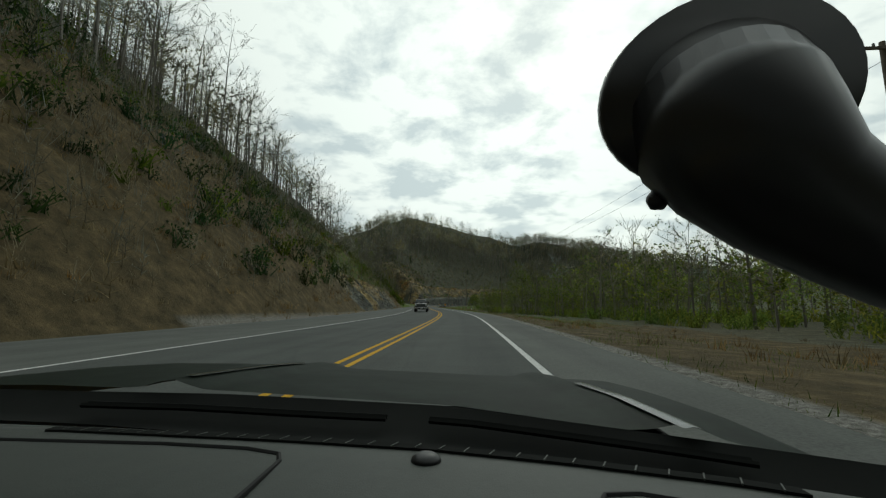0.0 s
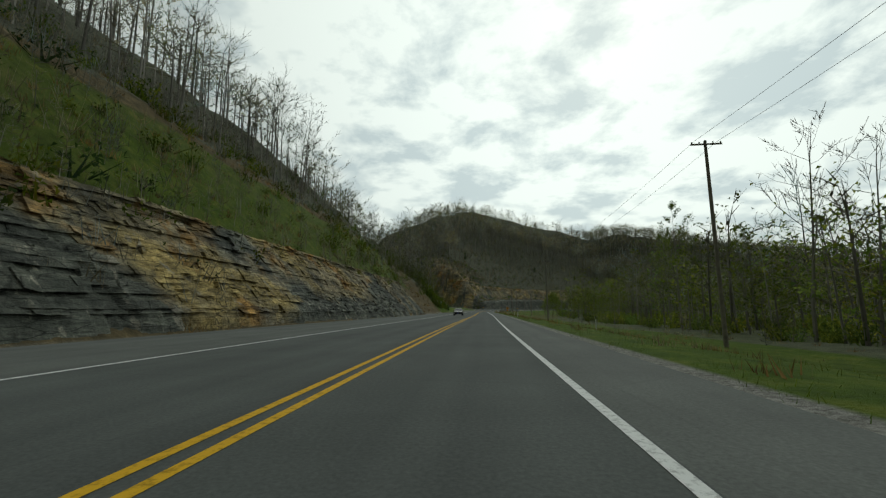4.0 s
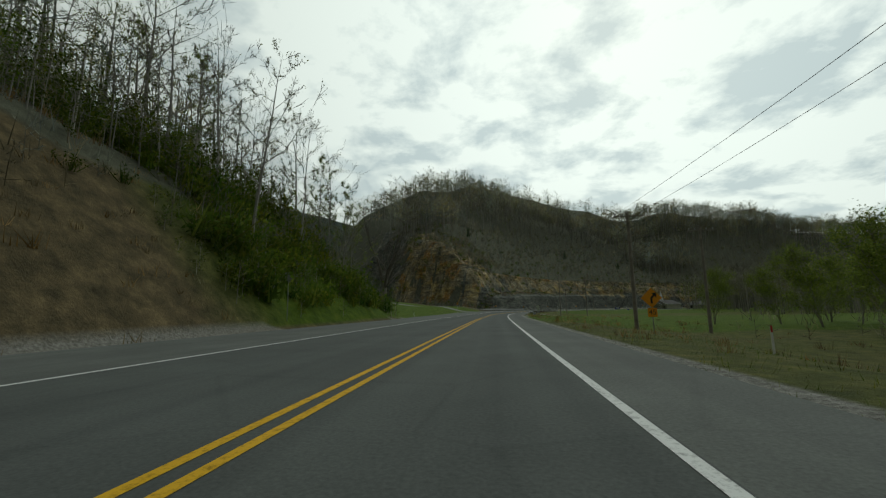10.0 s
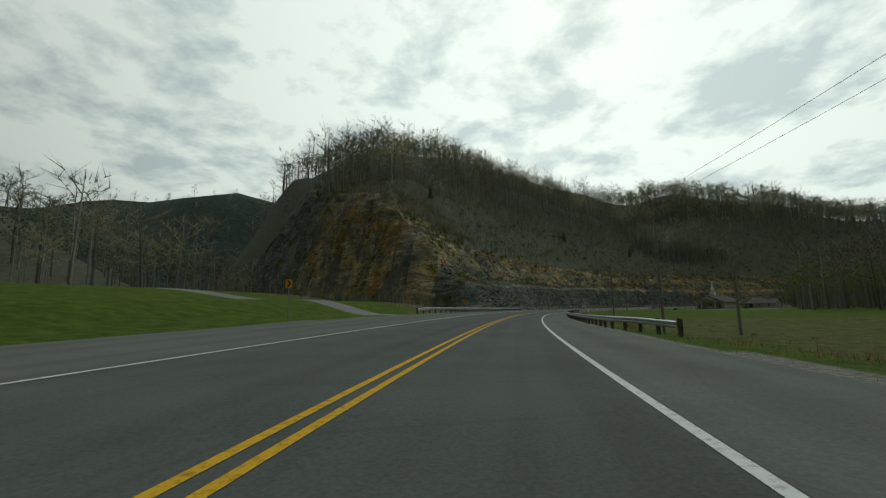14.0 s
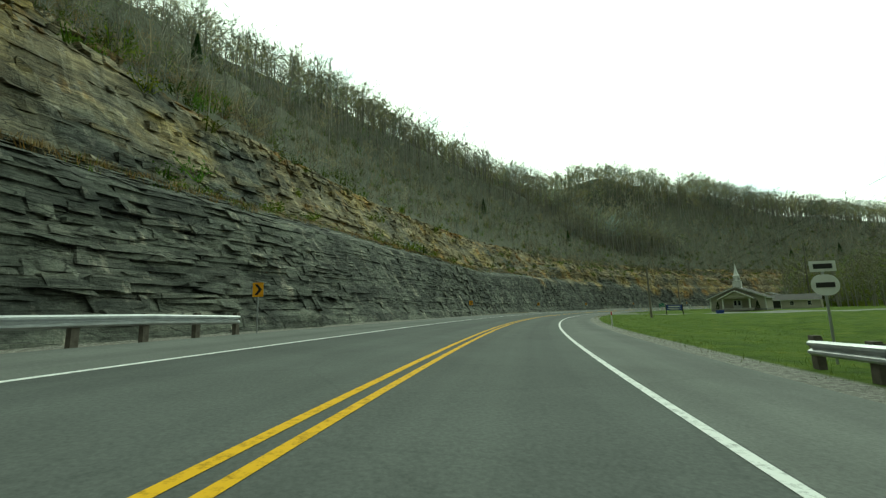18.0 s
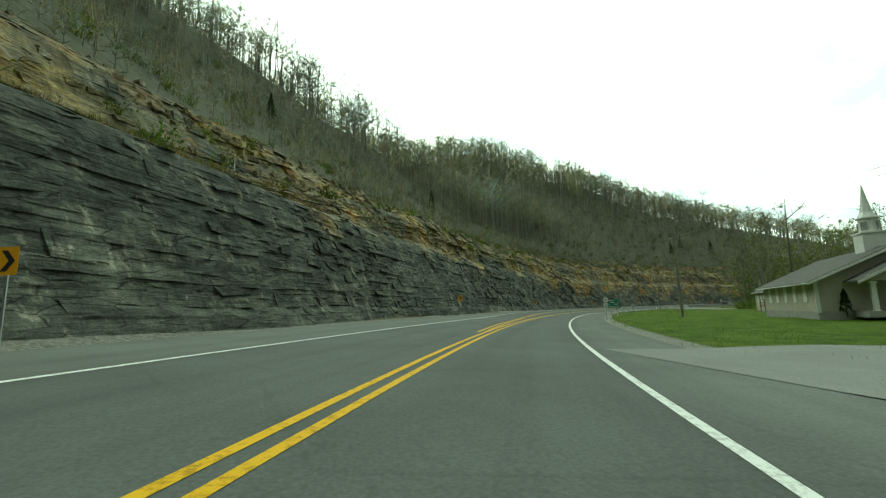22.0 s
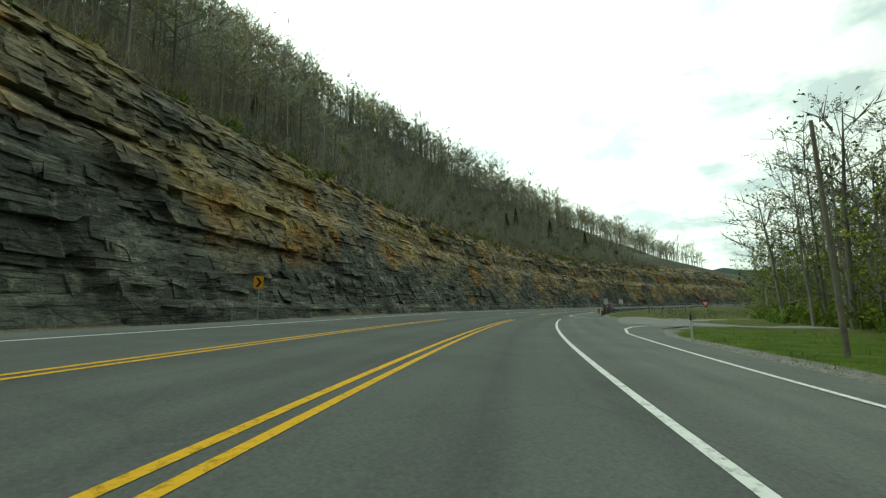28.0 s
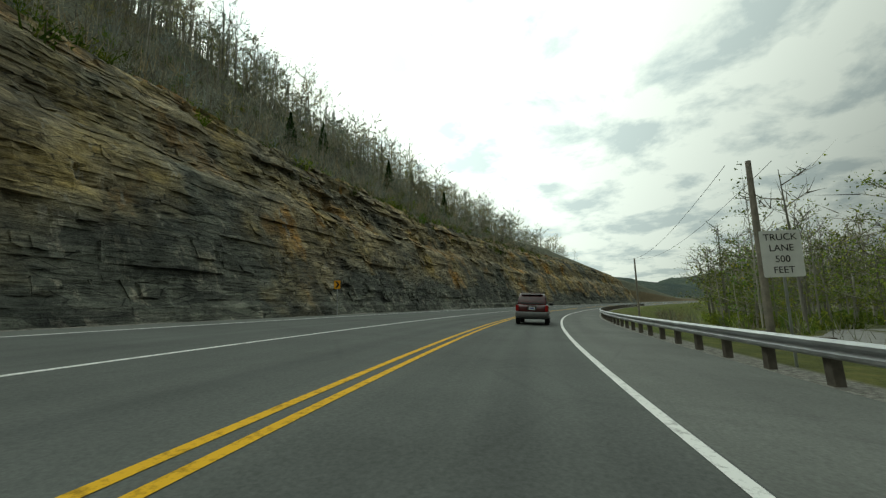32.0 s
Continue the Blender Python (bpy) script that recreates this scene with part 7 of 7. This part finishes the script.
# black pickup with a flatbed trailer, coming the other way
PK = vehicle("pickup_truck", "black crew-cab pickup with chrome grille and bumper", "pickup truck", 73.6, -5.45, True)
PK.matrix_world = PK.matrix_world @ Matrix.Diagonal((1.07, 1.04, 1.13, 1))
part("body", loft([(-3.0, 0.95, 0.62, 1.28), (-2.9, 1.0, 0.55, 1.34), (-0.9, 1.0, 0.5, 1.34), (1.5, 1.0, 0.5, 1.3), (2.4, 0.99, 0.52, 1.27), (2.85, 0.95, 0.55, 1.2), (2.95, 0.92, 0.6, 1.12)], 0.12), M_BLACKCAR, PK, smooth=True)
part("bonnet", loft([(1.3, 0.8, 1.2, 1.33), (1.9, 0.84, 1.2, 1.37), (2.6, 0.84, 1.15, 1.33), (2.88, 0.8, 1.1, 1.22)], 0.06), M_BLACKCAR, PK, smooth=True)
part("cabin", loft([(-1.05, 0.9, 1.2, 1.34), (-0.95, 0.84, 1.2, 1.9), (-0.6, 0.8, 1.2, 1.98), (0.5, 0.8, 1.2, 1.98), (0.75, 0.82, 1.2, 1.9), (1.6, 0.92, 1.2, 1.32)], 0.12), M_BLACKCAR, PK, smooth=True)
pane(PK, [(0.82, 1.52, 1.4), (-0.82, 1.52, 1.4), (-0.72, 0.82, 1.88), (0.72, 0.82, 1.88)], "windscreen", 0.04)
for x in (-1, 1):
    pane(PK, [(x * 0.93, 0.3, 1.36), (x * 0.93, 1.3, 1.36), (x * 0.84, 0.7, 1.84), (x * 0.83, 0.3, 1.86)], "side_window", 0.025)
    pane(PK, [(x * 0.92, -0.85, 1.36), (x * 0.93, 0.18, 1.36), (x * 0.83, 0.18, 1.86), (x * 0.83, -0.8, 1.84)], "side_window", 0.025)
    part("headlamp", loft([(2.72, 0.14, 0.93, 1.2), (2.97, 0.13, 0.95, 1.16)], 0.04), M_LAMP, PK, "clear headlamp").matrix_local = pose(x * 0.82, 0, 0)
    part("fog_lamp", box(x * 0.72, 3.06, 0.66, 0.26, 0.06, 0.1), M_LAMP, PK)
    m = part("tow_mirror", box(x * 1.17, 1.25, 1.42, 0.2, 0.12, 0.32), M_PLASTIC, PK, "black towing mirror", 0.03)
    part("mirror_arm", box(x * 1.02, 1.25, 1.36, 0.2, 0.06, 0.05), M_PLASTIC, PK)
    part("side_step", rod([(x * 0.98, -1.2, 0.42), (x * 0.98, 1.4, 0.42)], 0.05, 8), M_CHROME, PK, "chrome side step")
    part("door_handle", box(x * 1.005, 0.25, 1.12, 0.03, 0.22, 0.04), M_CHROME, PK)
    for y in (-1.9, 1.95):
        wheel(PK, x * 0.91, y, 0.41, 0.28, 6)
part("grille_mesh", box(0, 2.95, 0.98, 1.4, 0.08, 0.5), M_PLASTIC, PK, "black grille mesh", 0.02)
for z, h in ((0.76, 0.035), (0.83, 0.02), (0.89, 0.02), (0.98, 0.05), (1.07, 0.02), (1.12, 0.02), (1.19, 0.07)):
    part("grille_bar", box(0, 3.0, z, 1.44, 0.05, h), M_CHROME, PK, "chrome grille bar", 0.006)
part("grille_badge", slab([(-0.14, 0.965), (0.14, 0.965), (0.17, 1.0), (-0.17, 1.0)], -3.05, 0.02), M_CHROME, PK).matrix_local = pose(0, 0, 0, 0, 0, 180)
part("front_bumper", loft([(2.75, 1.02, 0.5, 0.78), (3.0, 1.0, 0.48, 0.78), (3.12, 0.86, 0.5, 0.76)], 0.06), M_CHROME, PK, "chrome bumper", smooth=True)
part("bumper_vent", box(0, 3.1, 0.56, 1.0, 0.06, 0.12), M_PLASTIC, PK)
part("number_plate", box(-0.1, 3.15, 0.56, 0.32, 0.02, 0.16), M_SIGNWHITE, PK, "white plate")
for x in (-0.5, -0.25, 0, 0.25, 0.5):
    part("roof_marker", box(x, 0.72, 1.95, 0.12, 0.1, 0.03), M_SIGNORG, PK, "", 0.008)
part("load_bed_rim", join(box(-0.97, -2.0, 1.36, 0.08, 1.95, 0.05), box(0.97, -2.0, 1.36, 0.08, 1.95, 0.05)), M_PLASTIC, PK)
part("underbody", box(0, 0, 0.5, 1.5, 5.2, 0.2), M_PLASTIC, PK)

TR = vehicle("flatbed_trailer", "low black flatbed trailer with a small skid loader on it", "trailer", 81.2, -5.3, True)
part("bed", box(0, -0.6, 0.62, 2.0, 5.6, 0.14), M_PLASTIC, TR, "black steel bed", 0.02)
part("drawbar", join(prism([(2.2, 0.52), (4.3, 0.5), (4.3, 0.6), (2.2, 0.66)], -0.08, 0.08)), M_PLASTIC, TR)
for x in (-1, 1):
    part("mudguard", loft([(-2.5, 0.16, 0.8, 0.86), (-1.7, 0.16, 0.84, 0.9), (-0.9, 0.16, 0.8, 0.86)], 0.02), M_PLASTIC, TR).matrix_local = pose(x * 1.1, 0, 0)
    for y in (-1.3, -2.1):
        wheel(TR, x * 1.1, y, 0.36, 0.2, 5)
SK = vehicle("skid_loader", "small black skid loader with a pale safety cage", "loader", 80.0, -5.4, True)
SK.matrix_world = Matrix.Translation((0, 0, 0.69)) @ SK.matrix_world
part("hull", loft([(-1.0, 0.6, 0.25, 0.9), (-0.6, 0.65, 0.2, 0.95), (0.8, 0.6, 0.2, 0.7)], 0.08), M_TRIMGREY, SK)
part("cage", join(*[box(x * 0.48, y, 1.15, 0.07, 0.07, 1.3) for x in (-1, 1) for y in (-0.5, 0.5)], box(0, 0, 1.78, 1.15, 1.25, 0.06)), M_PLASTIC, SK, "black cage")
part("rear_screen", box(0, -0.5, 1.25, 0.9, 0.03, 0.8), M_SIGNBACK, SK)
for x in (-1, 1):
    part("lift_arm", box(x * 0.66, 0.2, 0.85, 0.1, 2.0, 0.16), M_TRIMGREY, SK, "", 0.02)
    for y in (-0.5, 0.5):
        wheel(SK, x * 0.62, y, 0.3, 0.22, 5)
part("bucket", prism([(1.1, 0.1), (1.5, 0.12), (1.2, 0.55), (1.05, 0.5)], -0.7, 0.7), M_GALV, SK)

# black saloon, also coming the other way
SD = vehicle("sedan", "black four-door saloon car with chrome grille trim", "car", 170.8, -5.75, True)
part("body", loft([(-2.38, 0.7, 0.5, 0.95), (-2.2, 0.86, 0.35, 1.02), (-1.0, 0.91, 0.28, 1.0), (1.0, 0.91, 0.28, 0.96), (1.9, 0.88, 0.3, 0.88), (2.3, 0.74, 0.32, 0.74), (2.42, 0.6, 0.36, 0.64)], 0.16), M_BLACKCAR, SD, smooth=True)
part("cabin", loft([(-1.9, 0.72, 0.9, 1.0), (-1.1, 0.66, 0.9, 1.4), (-0.4, 0.64, 0.9, 1.46), (0.2, 0.64, 0.9, 1.43), (1.25, 0.78, 0.9, 0.97)], 0.12), M_BLACKCAR, SD, smooth=True)
pane(SD, [(0.7, 1.16, 1.0), (-0.7, 1.16, 1.0), (-0.56, 0.3, 1.39), (0.56, 0.3, 1.39)], "windscreen", 0.035)
for x in (-1, 1):
    pane(SD, [(x * 0.78, -0.1, 1.02), (x * 0.78, 0.95, 1.02), (x * 0.67, 0.25, 1.36), (x * 0.66, -0.1, 1.38)], "side_window", 0.025)
    pane(SD, [(x * 0.76, -1.2, 1.02), (x * 0.78, -0.18, 1.02), (x * 0.66, -0.18, 1.38), (x * 0.67, -1.0, 1.34)], "side_window", 0.025)
    part("headlamp", loft([(1.95, 0.16, 0.62, 0.76), (2.28, 0.12, 0.6, 0.7)], 0.04), M_LAMP, SD, "clear headlamp").matrix_local = pose(x * 0.62, 0, 0)
    part("fog_lamp", box(x * 0.62, 2.3, 0.42, 0.2, 0.08, 0.09), M_LAMP, SD)
    part("wing_mirror", box(x * 0.98, 0.85, 1.04, 0.2, 0.12, 0.13), M_BLACKCAR, SD, "", 0.03)
    for y in (-1.42, 1.4):
        wheel(SD, x * 0.82, y, 0.33, 0.23, 8)
part("grille", box(0, 2.37, 0.62, 0.8, 0.06, 0.14), M_PLASTIC, SD, "black mesh grille", 0.03)
part("grille_trim", join(box(0, 2.4, 0.7, 0.84, 0.04, 0.025), box(0, 2.4, 0.545, 0.7, 0.04, 0.02)), M_CHROME, SD)
part("number_plate", box(0, 2.43, 0.47, 0.32, 0.02, 0.15), M_SIGNBLUE, SD, "blue plate")
part("lower_intake", box(0, 2.36, 0.36, 1.1, 0.06, 0.1), M_PLASTIC, SD, "", 0.02)

# ---- the car at the start of the walk: dashboard, bonnet and mount ----
M_DASH = plain("grey_dash_plastic", (0.036, 0.042, 0.036), 0.62, 0, 0.15, 30.0, 0.12)
def dull(m, k=0.08):
    """Takes the sheen off a dusty surface."""
    m.node_tree.nodes["Principled BSDF"].inputs["Specular IOR Level"].default_value = k
    return m
M_COWL = dull(plain("dusty_black_cowl", (0.012, 0.013, 0.012), 0.95))
M_BONNET = dull(plain("dull_dark_green_paint", (0.011, 0.017, 0.012), 0.6, 0, 0.5, 9.0), 0.06)
# lighter and glossier than the bonnet, to imitate sky mirrored on its ridges
M_RIDGESHEEN = plain("ridge_sheen_green", (0.03, 0.035, 0.032), 0.22, 0, 0.3, 14.0)
M_DASHDARK = plain("dark_dash_seam", (0.022, 0.022, 0.022), 0.7)
CAR = tagged(new("car"), "dark green car with grey dashboard, ridged bonnet and open cabin", "car")
CAR.matrix_world = pose(0, 0, 0, 0, 0, -6.7)
EDGE_X = [-1.7, -1.2, -0.8, -0.34, -0.07, 0.145, 0.345, 0.75]
EDGE_Y = [0.78, 0.80, 0.805, 0.768, 0.735, 0.685, 0.626, 0.46]
def dash_edge(x):
    return float(np.interp(x, EDGE_X, EDGE_Y))
dx = np.linspace(-1.6, 0.72, 48)
V = []
for x in dx:
    e = dash_edge(x)
    for s, z in ((0.045, 0.862), (0.03, 0.876), (0.0, 0.88), (-0.1, 0.882), (-0.22, 0.878), (-0.34, 0.862), (-0.42, 0.80), (-0.43, 0.55)):
        V.append((x, e + s, z))
part("dashboard", (V, grid_faces(48, 8).tolist()), M_DASH, CAR, "grey moulded dashboard top", smooth=True)
def along_edge(off0, off1, z, x0, x1, n, mat, name, label=""):
    V = []
    for x in np.linspace(x0, x1, n):
        V += [(x, dash_edge(x) + off0, z), (x, dash_edge(x) + off1, z), (x, dash_edge(x) + off1, z - 0.006), (x, dash_edge(x) + off0, z - 0.006)]
    F = [(4 * i + k, 4 * i + (k + 1) % 4, 4 * i + 4 + (k + 1) % 4, 4 * i + 4 + k) for i in range(n - 1) for k in range(4)]
    return part(name, (V, F), mat, CAR, label)
vent = along_edge(-0.016, 0.006, 0.8845, -0.83, 0.42, 40, M_COWL, "demister_vent", "long black demister slot")
for k in range(30):
    x = -0.79 + 0.041 * k
    o = part("vent_rib", box(0, 0, 0, 0.0022, 0.022, 0.003), M_DASH, vent)
    o.matrix_local = pose(x, dash_edge(x) - 0.005, 0.8845, 0, 0, -25)
def seam(pts, name):
    return part(name, rod([(x, y, 0.8815) for x, y in pts], 0.0045, 6), M_DASHDARK, CAR, "dark panel seam")
seam([(-0.9, 0.735), (-0.54, 0.728), (-0.38, 0.712), (-0.315, 0.69), (-0.3, 0.66), (-0.296, 0.56), (-0.292, 0.40)], "panel_seam")
seam([(0.155, 0.42), (0.152, 0.545), (0.165, 0.57), (0.21, 0.575), (0.36, 0.52), (0.55, 0.42)], "panel_seam")
part("light_sensor", lathe([(0.024, 0.0), (0.022, 0.006), (0.014, 0.011), (0.004, 0.0125)], 16, at=(-0.073, 0.676, 0.881)), M_PLASTIC, CAR, "small black dome sensor", smooth=True)
# cowl below the windscreen, wipers, bonnet
RX, RY = [-1.75, -1.07, -0.67, -0.05, 0.41, 0.74], [1.05, 1.09, 1.13, 1.10, 0.93, 0.80]
def cowl_y(x):
    return float(np.interp(x, RX, RY))
cx = np.linspace(-1.6, 0.74, 32)
V = []
for x in cx:
    a, b = dash_edge(x) + 0.05, cowl_y(x)
    for s, dz in ((0, 0.0), (0.3, -0.03), (0.7, -0.03), (1.0, 0.01)):
        V.append((x, a + (b - a) * s, 0.858 - 0.03 * (x + 0.17) + dz))
part("cowl", (V, grid_faces(32, 4).tolist()), M_COWL, CAR, "black cowl below the windscreen", smooth=True)
for x0, x1 in ((-0.95, -0.2), (-0.1, 0.5)):
    pts = [(x, cowl_y(x) - 0.09 + 0.02 * math.sin(3 * x), 0.872 - 0.03 * (x + 0.17)) for x in np.linspace(x0, x1, 7)]
    w = part("wiper_arm", rod([(p[0], p[1], p[2] - 0.012) for p in pts], 0.006, 6), M_COWL, CAR)
    part("wiper_blade", rod([(p[0], p[1] - 0.02, p[2] - 0.012) for p in pts], 0.006, 5), M_COWL, w)
def bonnet_z(x, y):
    """Height of the bonnet: domed, with a raised ridge on either side."""
    q = x + 0.17
    z = float(np.interp(y, [0.8, 1.2, 1.6, 2.0, 2.2, 2.36], [0.872, 0.868, 0.842, 0.803, 0.775, 0.70])) - 0.041 * max(q, -1.0)
    for rx in (0.60 - 0.12 * (y - 1.0), -0.62 + 0.10 * (y - 1.5)):
        z += 0.026 * math.exp(-((q - rx) / 0.055) ** 2)
    return z - 1.0 * max(0, q - 0.82) - 0.5 * max(0, -1.3 - q)


NX, NY = 62, 18
V = []
for x in np.linspace(-1.7, 0.74, NX):
    q = x + 0.17
    for s in np.linspace(0, 1, NY):
        y = cowl_y(x) + 0.01 + (2.36 - 0.22 * min(q * q, 1.0) - cowl_y(x)) * s
        V.append((x, y, bonnet_z(x, y)))
part("bonnet", (V, grid_faces(NX, NY).tolist()), M_BONNET, CAR, "dark green bonnet with two raised ridges", smooth=True)
# added strips along the ridges: reflected sky put in as paler, glossy green
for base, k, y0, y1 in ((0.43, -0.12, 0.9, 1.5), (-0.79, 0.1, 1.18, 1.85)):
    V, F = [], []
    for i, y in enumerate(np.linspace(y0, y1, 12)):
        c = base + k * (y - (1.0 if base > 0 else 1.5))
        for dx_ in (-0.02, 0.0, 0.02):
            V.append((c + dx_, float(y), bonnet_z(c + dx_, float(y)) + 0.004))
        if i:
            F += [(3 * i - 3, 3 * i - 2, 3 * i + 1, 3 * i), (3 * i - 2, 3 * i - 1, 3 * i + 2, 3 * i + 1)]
    part("ridge_sheen_strip", (V, F), M_RIDGESHEEN, CAR, "paler glossy strip added for sky sheen on the bonnet's ridge", smooth=True)
part("front_body", loft([(1.25, 0.85, 0.25, 0.72), (1.9, 0.86, 0.25, 0.68), (2.2, 0.8, 0.25, 0.6), (2.3, 0.7, 0.28, 0.5)], 0.1), M_DARKGREEN, CAR, smooth=True).matrix_local = pose(-0.17, 0, 0)
part("floor_pan", box(-0.17, 0.3, 0.3, 1.6, 2.0, 0.08), M_PLASTIC, CAR)
part("bulkhead", box(-0.17, 0.92, 0.56, 1.6, 0.06, 0.5), M_PLASTIC, CAR)
for x in (-0.95, 0.62):
    wheel(CAR, x, 1.7, 0.33, 0.22, 7)
# suction mount beside the lens
MT = tagged(new("windscreen_mount"), "glossy black suction-cup mount with a curved arm", "mount")
MT.matrix_world = pose(0, 0, 1.12, 97.77, 0.26, -2.83)
def at_lens(px, py, d):
    return Vector(((px - 0.5) * 2.1448 * d, (0.28125 - py) * 2.1448 * d, -d))
cc = at_lens(0.816, 0.106, 0.16)
ax1, ax2 = at_lens(0.958, 0.056, 0.155) - cc, at_lens(0.777, 0.008, 0.16) - cc
nn = ax1.cross(ax2).normalized()
V, F = [], []
PROF = [(1.0, 0.006), (1.02, 0.0), (1.0, -0.004), (0.9, -0.002), (0.7, 0.006), (0.5, 0.014), (0.3, 0.022)]
for r, h in PROF:
    for k in range(40):
        a = 2 * math.pi * k / 40
        V.append(tuple(cc + ax1 * r * math.cos(a) + ax2 * r * math.sin(a) + nn * h))
for i in range(len(PROF) - 1):
    for k in range(40):
        F.append((i * 40 + k, i * 40 + (k + 1) % 40, (i + 1) * 40 + (k + 1) % 40, (i + 1) * 40 + k))
F += [tuple(range(40))[::-1], tuple(range(40 * (len(PROF) - 1), 40 * len(PROF)))]
M_MOUNT = plain("glossy_black_mount", (0.022, 0.022, 0.022), 0.32, 0, 0.2, 30.0)
part("suction_cup", (V, F), M_MOUNT, MT, "black rubber suction cup", smooth=True)
HORN = [(0.806, 0.128, 0.160, 150), (0.822, 0.150, 0.152, 158), (0.850, 0.180, 0.147, 150), (0.893, 0.217, 0.143, 130), (0.955, 0.252, 0.140, 116), (1.02, 0.282, 0.138, 110), (1.1, 0.31, 0.137, 108)]
pts = [at_lens(a, b, c) for a, b, c, _ in HORN]
part("arm", rod([tuple(p) for p in pts], [r / 1568 * 2.1448 * c for _, _, c, r in HORN], 32), M_MOUNT, MT, "curved black arm", smooth=True)
part("release_knob", lathe([(0.0015, -0.004), (0.004, -0.002), (0.004, 0.002), (0.0015, 0.004)], 12, "x", tuple(at_lens(0.742, 0.226, 0.165))), M_PLASTIC, MT, "small knob", smooth=True)
